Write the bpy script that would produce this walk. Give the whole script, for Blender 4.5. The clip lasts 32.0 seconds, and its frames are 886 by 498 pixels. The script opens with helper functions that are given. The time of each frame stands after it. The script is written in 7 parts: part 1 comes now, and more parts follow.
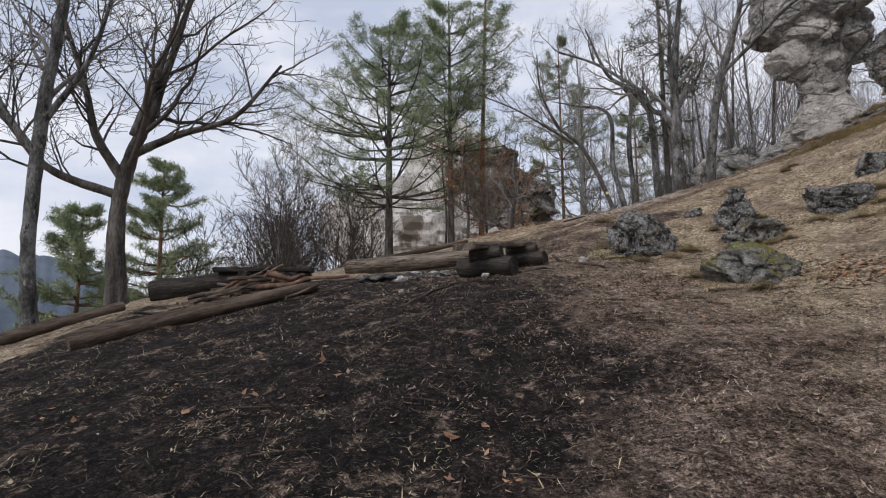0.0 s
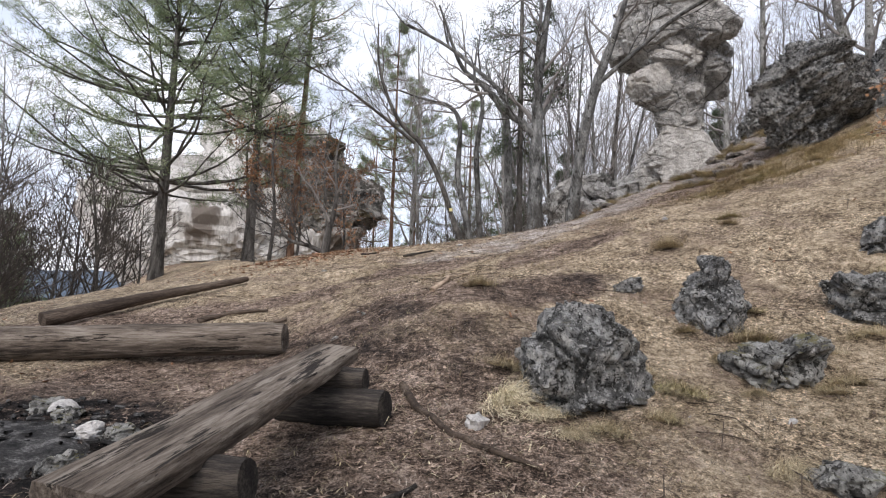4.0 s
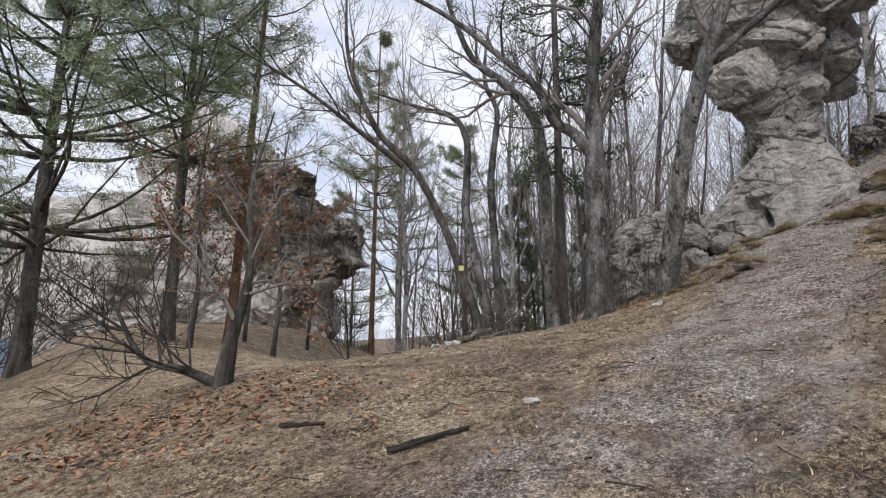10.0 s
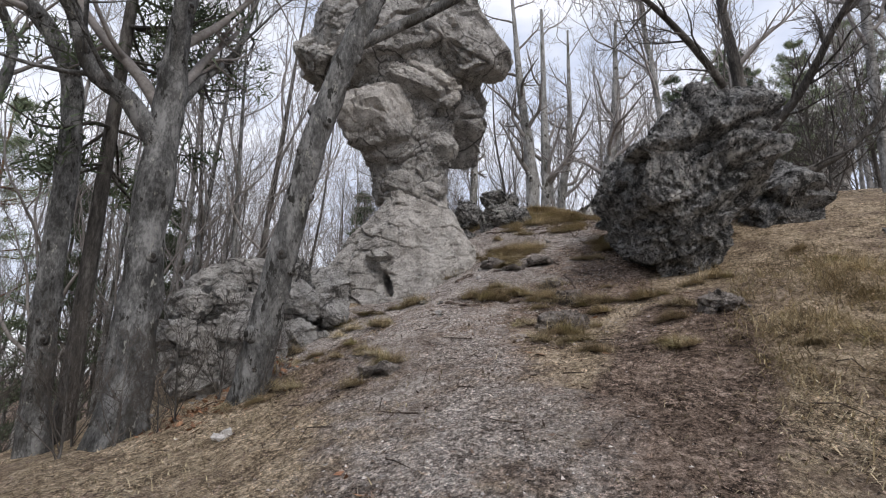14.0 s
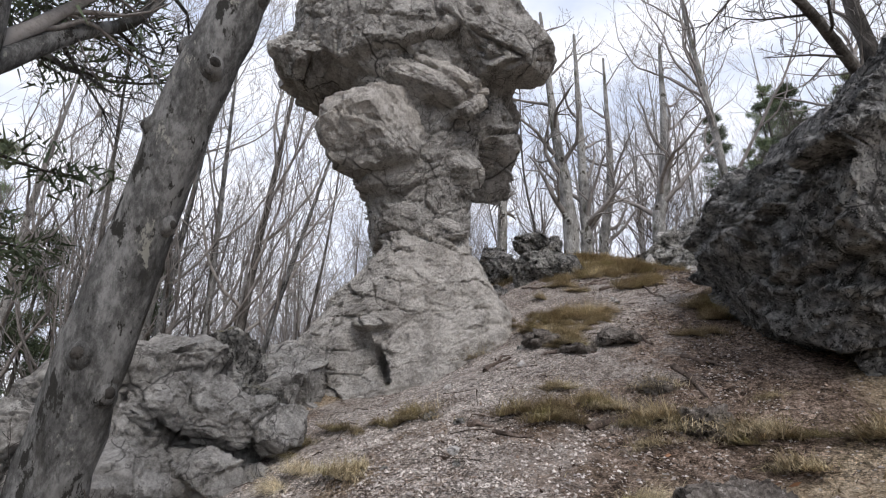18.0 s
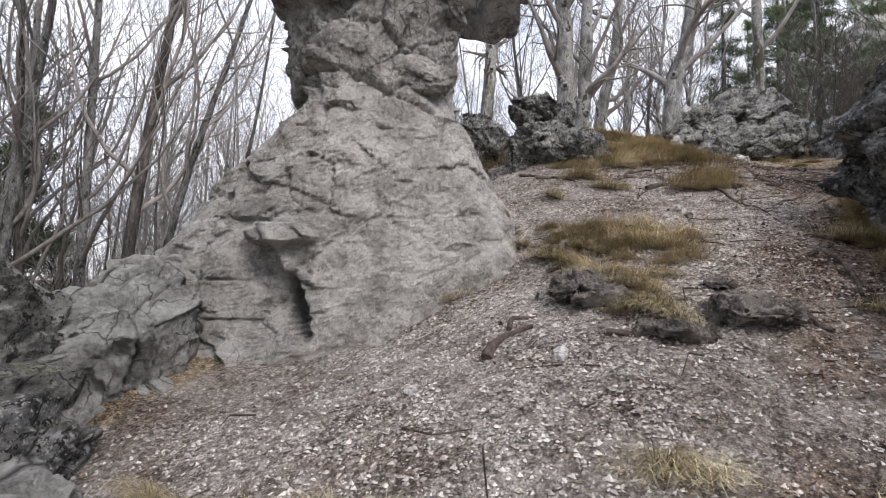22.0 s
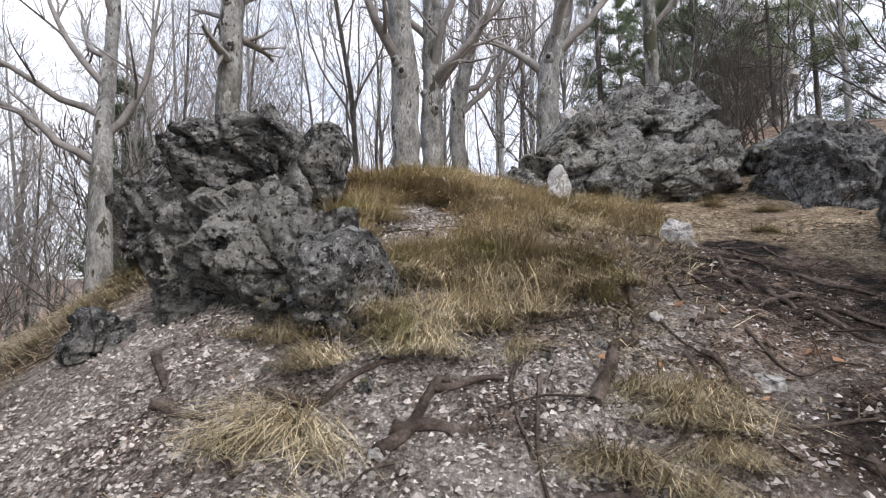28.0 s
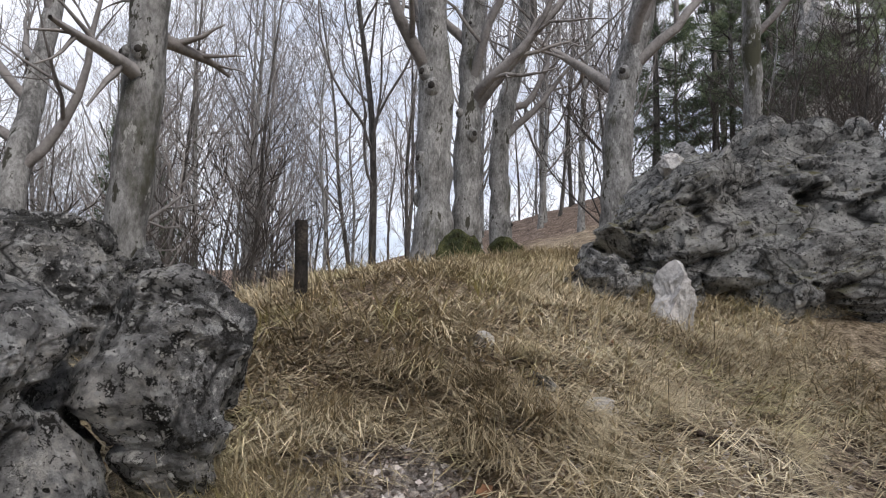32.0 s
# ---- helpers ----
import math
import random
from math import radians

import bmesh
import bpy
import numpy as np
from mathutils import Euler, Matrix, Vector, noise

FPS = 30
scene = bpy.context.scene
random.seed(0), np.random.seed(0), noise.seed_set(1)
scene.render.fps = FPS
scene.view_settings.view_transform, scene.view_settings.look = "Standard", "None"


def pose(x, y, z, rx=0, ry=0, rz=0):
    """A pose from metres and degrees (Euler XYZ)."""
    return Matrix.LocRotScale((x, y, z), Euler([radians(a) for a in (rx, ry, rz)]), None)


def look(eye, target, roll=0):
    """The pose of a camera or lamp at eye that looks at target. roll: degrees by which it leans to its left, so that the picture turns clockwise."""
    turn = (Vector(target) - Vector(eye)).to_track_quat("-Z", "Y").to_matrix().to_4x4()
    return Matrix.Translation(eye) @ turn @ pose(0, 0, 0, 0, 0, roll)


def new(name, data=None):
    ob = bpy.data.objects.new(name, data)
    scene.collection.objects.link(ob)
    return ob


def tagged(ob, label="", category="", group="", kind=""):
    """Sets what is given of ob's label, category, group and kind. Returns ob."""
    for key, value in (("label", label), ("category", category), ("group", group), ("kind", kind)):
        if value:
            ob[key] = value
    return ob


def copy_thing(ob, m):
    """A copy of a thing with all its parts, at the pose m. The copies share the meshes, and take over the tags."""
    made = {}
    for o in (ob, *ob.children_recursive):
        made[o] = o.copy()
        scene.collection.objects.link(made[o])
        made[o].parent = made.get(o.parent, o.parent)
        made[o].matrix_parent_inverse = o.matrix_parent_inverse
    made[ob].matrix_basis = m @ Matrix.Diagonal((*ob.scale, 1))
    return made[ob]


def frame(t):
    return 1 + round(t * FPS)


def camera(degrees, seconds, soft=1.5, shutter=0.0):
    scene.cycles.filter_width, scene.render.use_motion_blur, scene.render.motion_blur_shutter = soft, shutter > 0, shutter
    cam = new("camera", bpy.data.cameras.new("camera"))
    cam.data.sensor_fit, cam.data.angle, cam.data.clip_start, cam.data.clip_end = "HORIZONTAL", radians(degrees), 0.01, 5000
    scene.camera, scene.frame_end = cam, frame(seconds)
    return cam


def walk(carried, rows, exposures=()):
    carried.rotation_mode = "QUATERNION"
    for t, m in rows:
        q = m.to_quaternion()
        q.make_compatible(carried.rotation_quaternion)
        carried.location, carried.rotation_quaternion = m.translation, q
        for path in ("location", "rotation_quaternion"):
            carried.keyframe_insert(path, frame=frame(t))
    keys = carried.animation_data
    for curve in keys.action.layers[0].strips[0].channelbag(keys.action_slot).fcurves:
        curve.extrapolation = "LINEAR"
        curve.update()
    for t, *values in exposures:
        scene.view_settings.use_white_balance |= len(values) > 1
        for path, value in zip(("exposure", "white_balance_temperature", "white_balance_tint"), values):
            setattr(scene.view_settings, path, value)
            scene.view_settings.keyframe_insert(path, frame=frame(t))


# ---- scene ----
cam = camera(79.0, 32.0, soft=1.1)
PATH = [
    (0, (-0.083, -0.018, 1.312), (-0.072, 1.969, 1.546), -0.5),
    (0.5, (-0.13, 0.675, 1.404), (0.0, 2.663, 1.579), 0.7),
    (1, (-0.036, 1.283, 1.672), (0.204, 3.253, 1.922), 3.0),
    (1.5, (0.162, 2.018, 1.776), (0.535, 3.971, 1.99), 0.9),
    (2, (0.264, 2.659, 1.894), (0.77, 4.588, 2.042), 1.7),
    (2.5, (0.438, 3.161, 2.213), (1.063, 5.054, 2.379), 1.6),
    (3, (0.598, 3.768, 2.46), (1.254, 5.651, 2.613), -0.8),
    (3.5, (0.565, 4.374, 2.575), (1.219, 6.261, 2.684), 4.0),
    (4, (0.686, 4.797, 2.753), (1.347, 6.672, 2.975), 1.8),
    (4.5, (0.887, 5.208, 3.034), (1.581, 7.057, 3.353), -0.3),
    (6.5, (1.164, 7.236, 3.531), (1.844, 9.088, 3.858), 1.7),
    (7, (1.467, 7.787, 3.49), (2.23, 9.609, 3.803), -0.2),
    (7.5, (1.757, 8.084, 3.724), (2.637, 9.847, 4.065), -1.7),
    (8, (1.903, 8.676, 3.881), (2.749, 10.455, 4.229), 0.9),
    (8.5, (1.862, 9.242, 4.005), (2.374, 11.143, 4.359), 1.3),
    (9, (1.89, 9.364, 4.265), (2.05, 11.323, 4.633), -0.6),
    (9.5, (1.98, 9.847, 4.281), (2.256, 11.793, 4.648), 0.6),
    (10, (2.227, 10.547, 4.349), (2.932, 12.386, 4.699), 0.5),
    (10.5, (2.539, 11.203, 4.457), (3.767, 12.736, 4.832), 1.8),
    (11, (3.309, 11.781, 4.575), (4.849, 12.969, 5.04), 4.3),
    (11.5, (3.568, 12.003, 4.714), (5.153, 13.098, 5.252), 4.6),
    (12, (3.783, 12.412, 4.884), (5.35, 13.51, 5.467), 2.8),
    (12.5, (3.944, 12.737, 5.002), (5.526, 13.785, 5.633), 2.6),
    (13, (4.254, 12.958, 5.058), (5.931, 13.89, 5.623), 3.5),
    (13.5, (4.67, 13.169, 5.148), (6.37, 14.084, 5.668), -1.0),
    (15.5, (6.122, 13.872, 5.779), (7.856, 14.771, 6.211), 3.2),
    (16, (6.474, 14.122, 5.819), (8.174, 15.072, 6.276), 1.5),
    (16.5, (6.832, 14.285, 5.998), (8.501, 15.272, 6.487), -0.2),
    (17, (7.108, 14.525, 6.047), (8.762, 15.53, 6.553), 0.4),
    (17.5, (7.327, 14.642, 6.144), (8.978, 15.641, 6.667), 1.5),
    (18, (7.679, 14.706, 6.273), (9.296, 15.664, 6.957), 0.1),
    (18.5, (7.893, 14.794, 6.281), (9.435, 15.729, 7.146), -1.1),
    (19, (8.123, 14.916, 6.419), (9.642, 15.878, 7.294), -1.1),
    (19.5, (8.248, 14.912, 6.481), (9.767, 15.912, 7.314), -1.5),
    (20, (8.517, 15.029, 6.55), (10.125, 16.09, 7.087), -1.6),
    (20.5, (8.752, 15.335, 6.694), (10.399, 16.401, 7.085), 0.9),
    (21, (9.191, 15.623, 6.685), (10.864, 16.682, 6.965), 0.5),
    (21.5, (9.596, 15.821, 6.99), (11.304, 16.832, 7.232), -0.0),
    (22, (10.036, 16.141, 7.233), (11.823, 17.016, 7.445), 2.0),
    (22.5, (10.52, 16.333, 7.334), (12.411, 16.975, 7.436), -1.5),
    (23, (11.017, 16.32, 7.616), (12.958, 16.783, 7.745), -4.9),
    (23.5, (11.369, 16.496, 7.789), (13.346, 16.796, 7.85), -1.6),
    (24, (11.665, 16.449, 7.977), (13.661, 16.567, 8.025), -1.9),
    (24.5, (12.05, 16.441, 8.201), (14.042, 16.349, 8.36), -3.7),
    (26.5, (13.435, 16.104, 8.773), (15.42, 16.23, 8.98), -5.2),
    (27, (13.754, 16.199, 8.931), (15.729, 16.434, 9.148), -1.9),
    (27.5, (14.058, 16.179, 9.031), (16.021, 16.532, 9.185), -3.7),
    (28, (14.351, 16.362, 9.159), (16.284, 16.858, 9.286), -1.9),
    (28.5, (14.573, 16.517, 9.295), (16.495, 17.059, 9.409), 2.5),
    (29, (14.802, 16.555, 9.497), (16.684, 17.184, 9.746), -2.8),
    (29.5, (15.062, 16.639, 9.566), (16.974, 17.197, 9.739), 0.5),
    (30, (15.306, 16.659, 9.724), (17.278, 16.984, 9.804), 4.1),
    (30.5, (15.623, 16.675, 9.816), (17.608, 16.92, 9.84), 0.5),
    (31, (15.816, 16.677, 9.944), (17.784, 17.0, 10.091), 1.7),
    (31.5, (15.971, 16.701, 10.123), (17.894, 17.209, 10.334), 6.0),
    (32, (16.39, 16.893, 10.16), (18.289, 17.504, 10.304), 0.8),
]
walk(cam, [(t, look(eye, target, roll)) for t, eye, target, roll in PATH],
     [(0, -0.2, 6500, 13), (2, 0.13, 6500, 13), (4, 0.43, 6500, 13), (6, 0.18, 6500, 13), (7, 0.18, 6500, 13), (8, 0.2, 6500, 13), (9, 0.08, 6500, 13), (10, 0.08, 6500, 13), (11, 0.32, 6500, 13), (12, 0.2, 6500, 13), (13, 0.05, 6500, 13), (17, 0.43, 6500, 13), (18.5, 0.2, 6500, 13), (20, 0.08, 6500, 13), (21, 0.48, 6500, 13), (22, 0.63, 6500, 13), (24.5, 0.93, 6500, 13), (28, 0.68, 6500, 13), (29, 0.58, 6500, 13), (30, 0.58, 6500, 13), (31, 0.8, 6500, 13), (32, 0.22, 6500, 13)])

# ---- world and light: a bright overcast sky ----
world = bpy.data.worlds.new("overcast_sky")
scene.world = world
world.use_nodes = True
wn, wl = world.node_tree.nodes, world.node_tree.links
wn.clear()
sky = wn.new("ShaderNodeTexSky")
sky.sky_type, sky.sun_disc, sky.sun_elevation, sky.sun_rotation = "NISHITA", False, radians(38), radians(220)
sky_dim = wn.new("ShaderNodeVectorMath")
sky_dim.operation = "SCALE"
sky_dim.inputs["Scale"].default_value = 0.1
where = wn.new("ShaderNodeTexCoord")
cloud = wn.new("ShaderNodeTexNoise")
cloud.inputs["Scale"].default_value, cloud.inputs["Detail"].default_value, cloud.inputs["Roughness"].default_value = 3.2, 5, 0.55
stretch = wn.new("ShaderNodeMapping")
stretch.inputs["Scale"].default_value = (1, 1, 2.6)
tone = wn.new("ShaderNodeValToRGB")
tone.color_ramp.elements[0].position, tone.color_ramp.elements[0].color = 0.36, (0.50, 0.56, 0.68, 1)
tone.color_ramp.elements[1].position, tone.color_ramp.elements[1].color = 0.62, (0.79, 0.81, 0.86, 1)
blend = wn.new("ShaderNodeMix")
blend.data_type = "RGBA"
blend.inputs[0].default_value = 0.86
back = wn.new("ShaderNodeBackground")
back.inputs["Strength"].default_value = 1.35
done = wn.new("ShaderNodeOutputWorld")
wl.new(sky.outputs[0], sky_dim.inputs[0])
wl.new(where.outputs["Generated"], stretch.inputs[0])
wl.new(stretch.outputs[0], cloud.inputs["Vector"])
wl.new(cloud.outputs["Fac"], tone.inputs[0])
wl.new(sky_dim.outputs[0], blend.inputs[6])
wl.new(tone.outputs[0], blend.inputs[7])
wl.new(blend.outputs[2], back.inputs["Color"])
wl.new(back.outputs[0], done.inputs[0])

sun = new("sun", bpy.data.lights.new("sun", "SUN"))
sun.data.energy, sun.data.angle, sun.data.color = 1.75, radians(25), (1, 0.94, 0.86)
sun.matrix_world = look((0, 0, 30), (22, 26, 0))

# ---- numeric noise, used by ground and rocks ----
PERM = np.random.RandomState(7).permutation(256)
PERM = np.concatenate([PERM, PERM, PERM])
GRAD = np.random.RandomState(8).normal(size=(256, 3))
GRAD /= np.linalg.norm(GRAD, axis=1)[:, None]


def perlin(p):
    p = np.asarray(p, float)
    c = np.floor(p).astype(int)
    f = p - c
    w = f * f * f * (f * (f * 6 - 15) + 10)
    c &= 255
    out = 0
    for i in (0, 1):
        for j in (0, 1):
            for k in (0, 1):
                h = PERM[PERM[PERM[(c[:, 0] + i) & 255] + ((c[:, 1] + j) & 255)] + ((c[:, 2] + k) & 255)] & 255
                d = (GRAD[h] * (f - (i, j, k))).sum(1)
                wi = (w[:, 0] if i else 1 - w[:, 0]) * (w[:, 1] if j else 1 - w[:, 1]) * (w[:, 2] if k else 1 - w[:, 2])
                out = out + wi * d
    return out


def fbm(p, octaves=4, gain=0.5):
    p, a, s = np.asarray(p, float), 1.0, 0
    for n in range(octaves):
        s = s + a * perlin(p + 17.3 * n)
        p, a = p * 2.03, a * gain
    return s


def chips(p):
    """Flat chips set at chance angles: the height over the mean surface, and how near the edge of a chip lies."""
    p = np.asarray(p, float)
    c = np.floor(p).astype(int)
    best, second, high = np.full(len(p), 9.0), np.full(len(p), 9.0), np.zeros(len(p))
    for i in (-1, 0, 1):
        for j in (-1, 0, 1):
            for k in (-1, 0, 1):
                q = c + (i, j, k)
                h = PERM[PERM[PERM[q[:, 0] & 255] + (q[:, 1] & 255)] + (q[:, 2] & 255)] & 255
                off = p - (q + 0.5 + 0.42 * GRAD[h])
                d = np.linalg.norm(off, axis=1)
                near = d < best
                second = np.where(near, best, np.minimum(second, d))
                high = np.where(near, (GRAD[(h * 7 + 3) & 255] * off).sum(1) + 0.55 * (h / 255 - 0.5), high)
                best = np.minimum(best, d)
    return high, second - best


def smooth(a, b, x):
    t = np.clip((x - a) / (b - a), 0, 1)
    return t * t * (3 - 2 * t)


# ---- the lie of the land: heights along the trail, on the clearing, on the slope and along the brink ----
TRAIL = [
         (-0.0, 0.02, 0.0), (0.21, 2.68, 0.56), (0.72, 4.83, 1.37), (1.3, 7.2, 1.87), (2.01, 8.66, 2.27), (1.97, 9.9, 2.68),
         (2.69, 11.16, 3.12), (3.79, 12.46, 3.49), (4.51, 13.2, 3.82), (6.07, 13.83, 4.37), (7.09, 14.53, 4.7),
         (8.11, 14.91, 5.06), (8.81, 15.33, 5.36), (10.06, 16.13, 5.94), (11.42, 16.49, 6.45), (12.22, 16.17, 6.76),
         (13.39, 16.03, 7.36), (14.37, 16.39, 7.82), (15.17, 16.67, 8.22), (15.66, 16.65, 8.43), (16.37, 17.04, 8.88)]
CLEARING = [
         (0.52, 6.86, 1.74), (1.55, 8.45, 2.05), (1.05, 10.6, 2.26), (3.28, 8.03, 2.15), (2.98, 6.19, 1.63), (4.2, 6.08, 1.78),
         (4.62, 8.14, 2.4), (6.25, 8.03, 2.91), (-3.46, 5.19, 0.95), (-6.12, 10.8, 1.58), (-5.44, 7.25, 1.11), (-1.94, 9.78, 1.91),
         (-1.99, 1.07, 0.07), (3.03, 1.12, 0.53), (-0.91, 13.36, 2.68), (-3.39, 16.39, 2.5), (0.07, -7.79, -2.14),
         (-6.95, 0.19, -1.15), (7.08, 0.24, 1.67), (-8.9, 14.35, 0.29)]
SLOPE = [
         (3.49, 11.71, 3.23), (2.28, 16.91, 3.95), (3.51, 14.15, 3.75), (7.74, 17.53, 4.8), (9.07, 17.83, 5.26),
         (8.16, 16.95, 4.89), (9.1, 13.19, 5.27), (7.64, 8.19, 3.78), (10.2, 9.42, 5.15), (9.13, 5.32, 3.5), (11.23, 13.45, 6.21),
         (9.76, 11.48, 5.37), (12.77, 11.95, 6.82), (12.8, 13.4, 6.78), (14.69, 12.93, 7.81), (10.89, 15.12, 5.92), (17.19, 11.38, 8.82),
         (14.18, 6.39, 6.57), (22.16, 5.35, 9.7), (5.62, 10.89, 3.78), (24.08, 14.22, 10.86), (28.14, 10.3, 12.23),
         (20.16, 0.36, 7.67)]
BRINK = [
         (13.07, 18.54, 6.78), (14.13, 17.51, 7.53), (13.2, 15.83, 7.2), (14.79, 17.18, 8.18), (16.1, 17.95, 8.8),
         (15.46, 16.26, 8.34), (18.82, 15.67, 9.36), (20.02, 16.53, 9.93), (18.97, 17.86, 10.22), (17.57, 17.21, 9.55),
         (22.99, 18.13, 10.55), (11.32, 19.15, 6.18), (6.56, 21.3, 4.32), (9.24, 20.0, 4.89), (12.4, 22.7, 5.5),
         (17.71, 20.77, 8.87), (22.19, 23.3, 8.5), (28.17, 20.29, 10.3), (2.13, 20.43, 3.72), (0.15, 28.15, 4.45),
         (-2.68, 27.8, 3.71), (8.19, 26.46, 2.58), (14.2, 28.41, 1.21), (3.12, 34.55, 4.76), (-3.88, 38.51, 4.75),
         (5.15, 40.46, 5.37), (-7.92, 24.54, -0.38), (-12.88, 34.47, -2.36), (24.18, 30.36, 4.72), (0.09, 23.59, 4.03),
         (15.91, 19.31, 8.3), (12.58, 18.22, 6.74), (14.11, 17.12, 7.66), (13.23, 16.77, 7.3), (13.51, 18.07, 7.12), (12.35, 20.2, 6.9), (11.6, 20.45, 6.65), (12.7, 21.2, 6.9)]
KNOTS = np.array(TRAIL + CLEARING + SLOPE + BRINK, float)


def _kernel(a, b):
    return np.sqrt(((a[:, None, :2] - b[None, :, :2]) ** 2).sum(-1) + 0.8)


_A = np.block([[_kernel(KNOTS, KNOTS) - 0.12 * np.eye(len(KNOTS)), np.c_[KNOTS[:, :2], np.ones(len(KNOTS))]],
               [np.c_[KNOTS[:, :2], np.ones(len(KNOTS))].T, np.zeros((3, 3))]])
_W = np.linalg.solve(_A, np.r_[KNOTS[:, 2], 0, 0, 0])


def far_land(x, y):
    """The hill rises to the east and falls away to the valley in the west and north."""
    r = np.hypot(x - 8, y - 14)
    east = 7 + 0.27 * np.clip(x - 8, -400, 38) - 0.3 * np.clip(y - 11, 0, 260) * smooth(220, 90, x) - 0.13 * np.clip(16 - y, 0, 250) * smooth(22, 6, x) - 0.03 * np.clip(16 - y, 0, 250)
    west = -0.1 * np.clip(-x - 10, 0, 400) - 0.1 * np.clip(y - 45, 0, 300) * smooth(30, -10, x)
    out = east + west
    return out - np.clip(r - 400, 0, 3000) * 0.01 + 0.9 * fbm(np.c_[x, y, 0 * x] / 23.0, 3)


def ground_at(x, y):
    """The height of the ground, for arrays of places."""
    x, y = np.atleast_1d(np.asarray(x, float)), np.atleast_1d(np.asarray(y, float))
    p = np.c_[x, y]
    near = np.zeros(len(x))
    for n in range(0, len(x), 20000):
        q = p[n:n + 20000]
        near[n:n + 20000] = _kernel(q, KNOTS) @ _W[:-3] + q @ _W[-3:-1] + _W[-1]
    k = smooth(16, 34, np.hypot((x - 8) * 0.9, y - 15))
    k = np.maximum(k, 0)
    keep = smooth(9, 16, np.hypot(x + 1, (y - 30) * 0.8))
    k = k * np.where(y > 22, keep, 1)
    z = near * (1 - k) + far_land(x, y) * k
    lumps = 0.05 * fbm(np.c_[x, y, 0 * x] * 0.9, 3) + 0.05 * (0.25 - np.abs(fbm(np.c_[x, y, 0 * x] * 1.9 + 7, 2))) + 0.03 * fbm(np.c_[x, y, 0 * x] * 4.0, 3)
    return z + lumps * np.clip(1 + 0.1 * np.hypot(x - 8, y - 14) / 10, 1, 3)


def ground_z(x, y):
    return float(ground_at(x, y)[0])


def near_trail(x, y, first=0, last=99):
    """The distance from the line walked, and how far along it in knots."""
    pts = np.array(TRAIL[first:last])[:, :2]
    best = np.full(len(x), 99.0)
    for a, b in zip(pts[:-1], pts[1:]):
        d = b - a
        t = np.clip(((np.c_[x, y] - a) @ d) / (d @ d), 0, 1)
        best = np.minimum(best, np.hypot(x - a[0] - t * d[0], y - a[1] - t * d[1]))
    return best


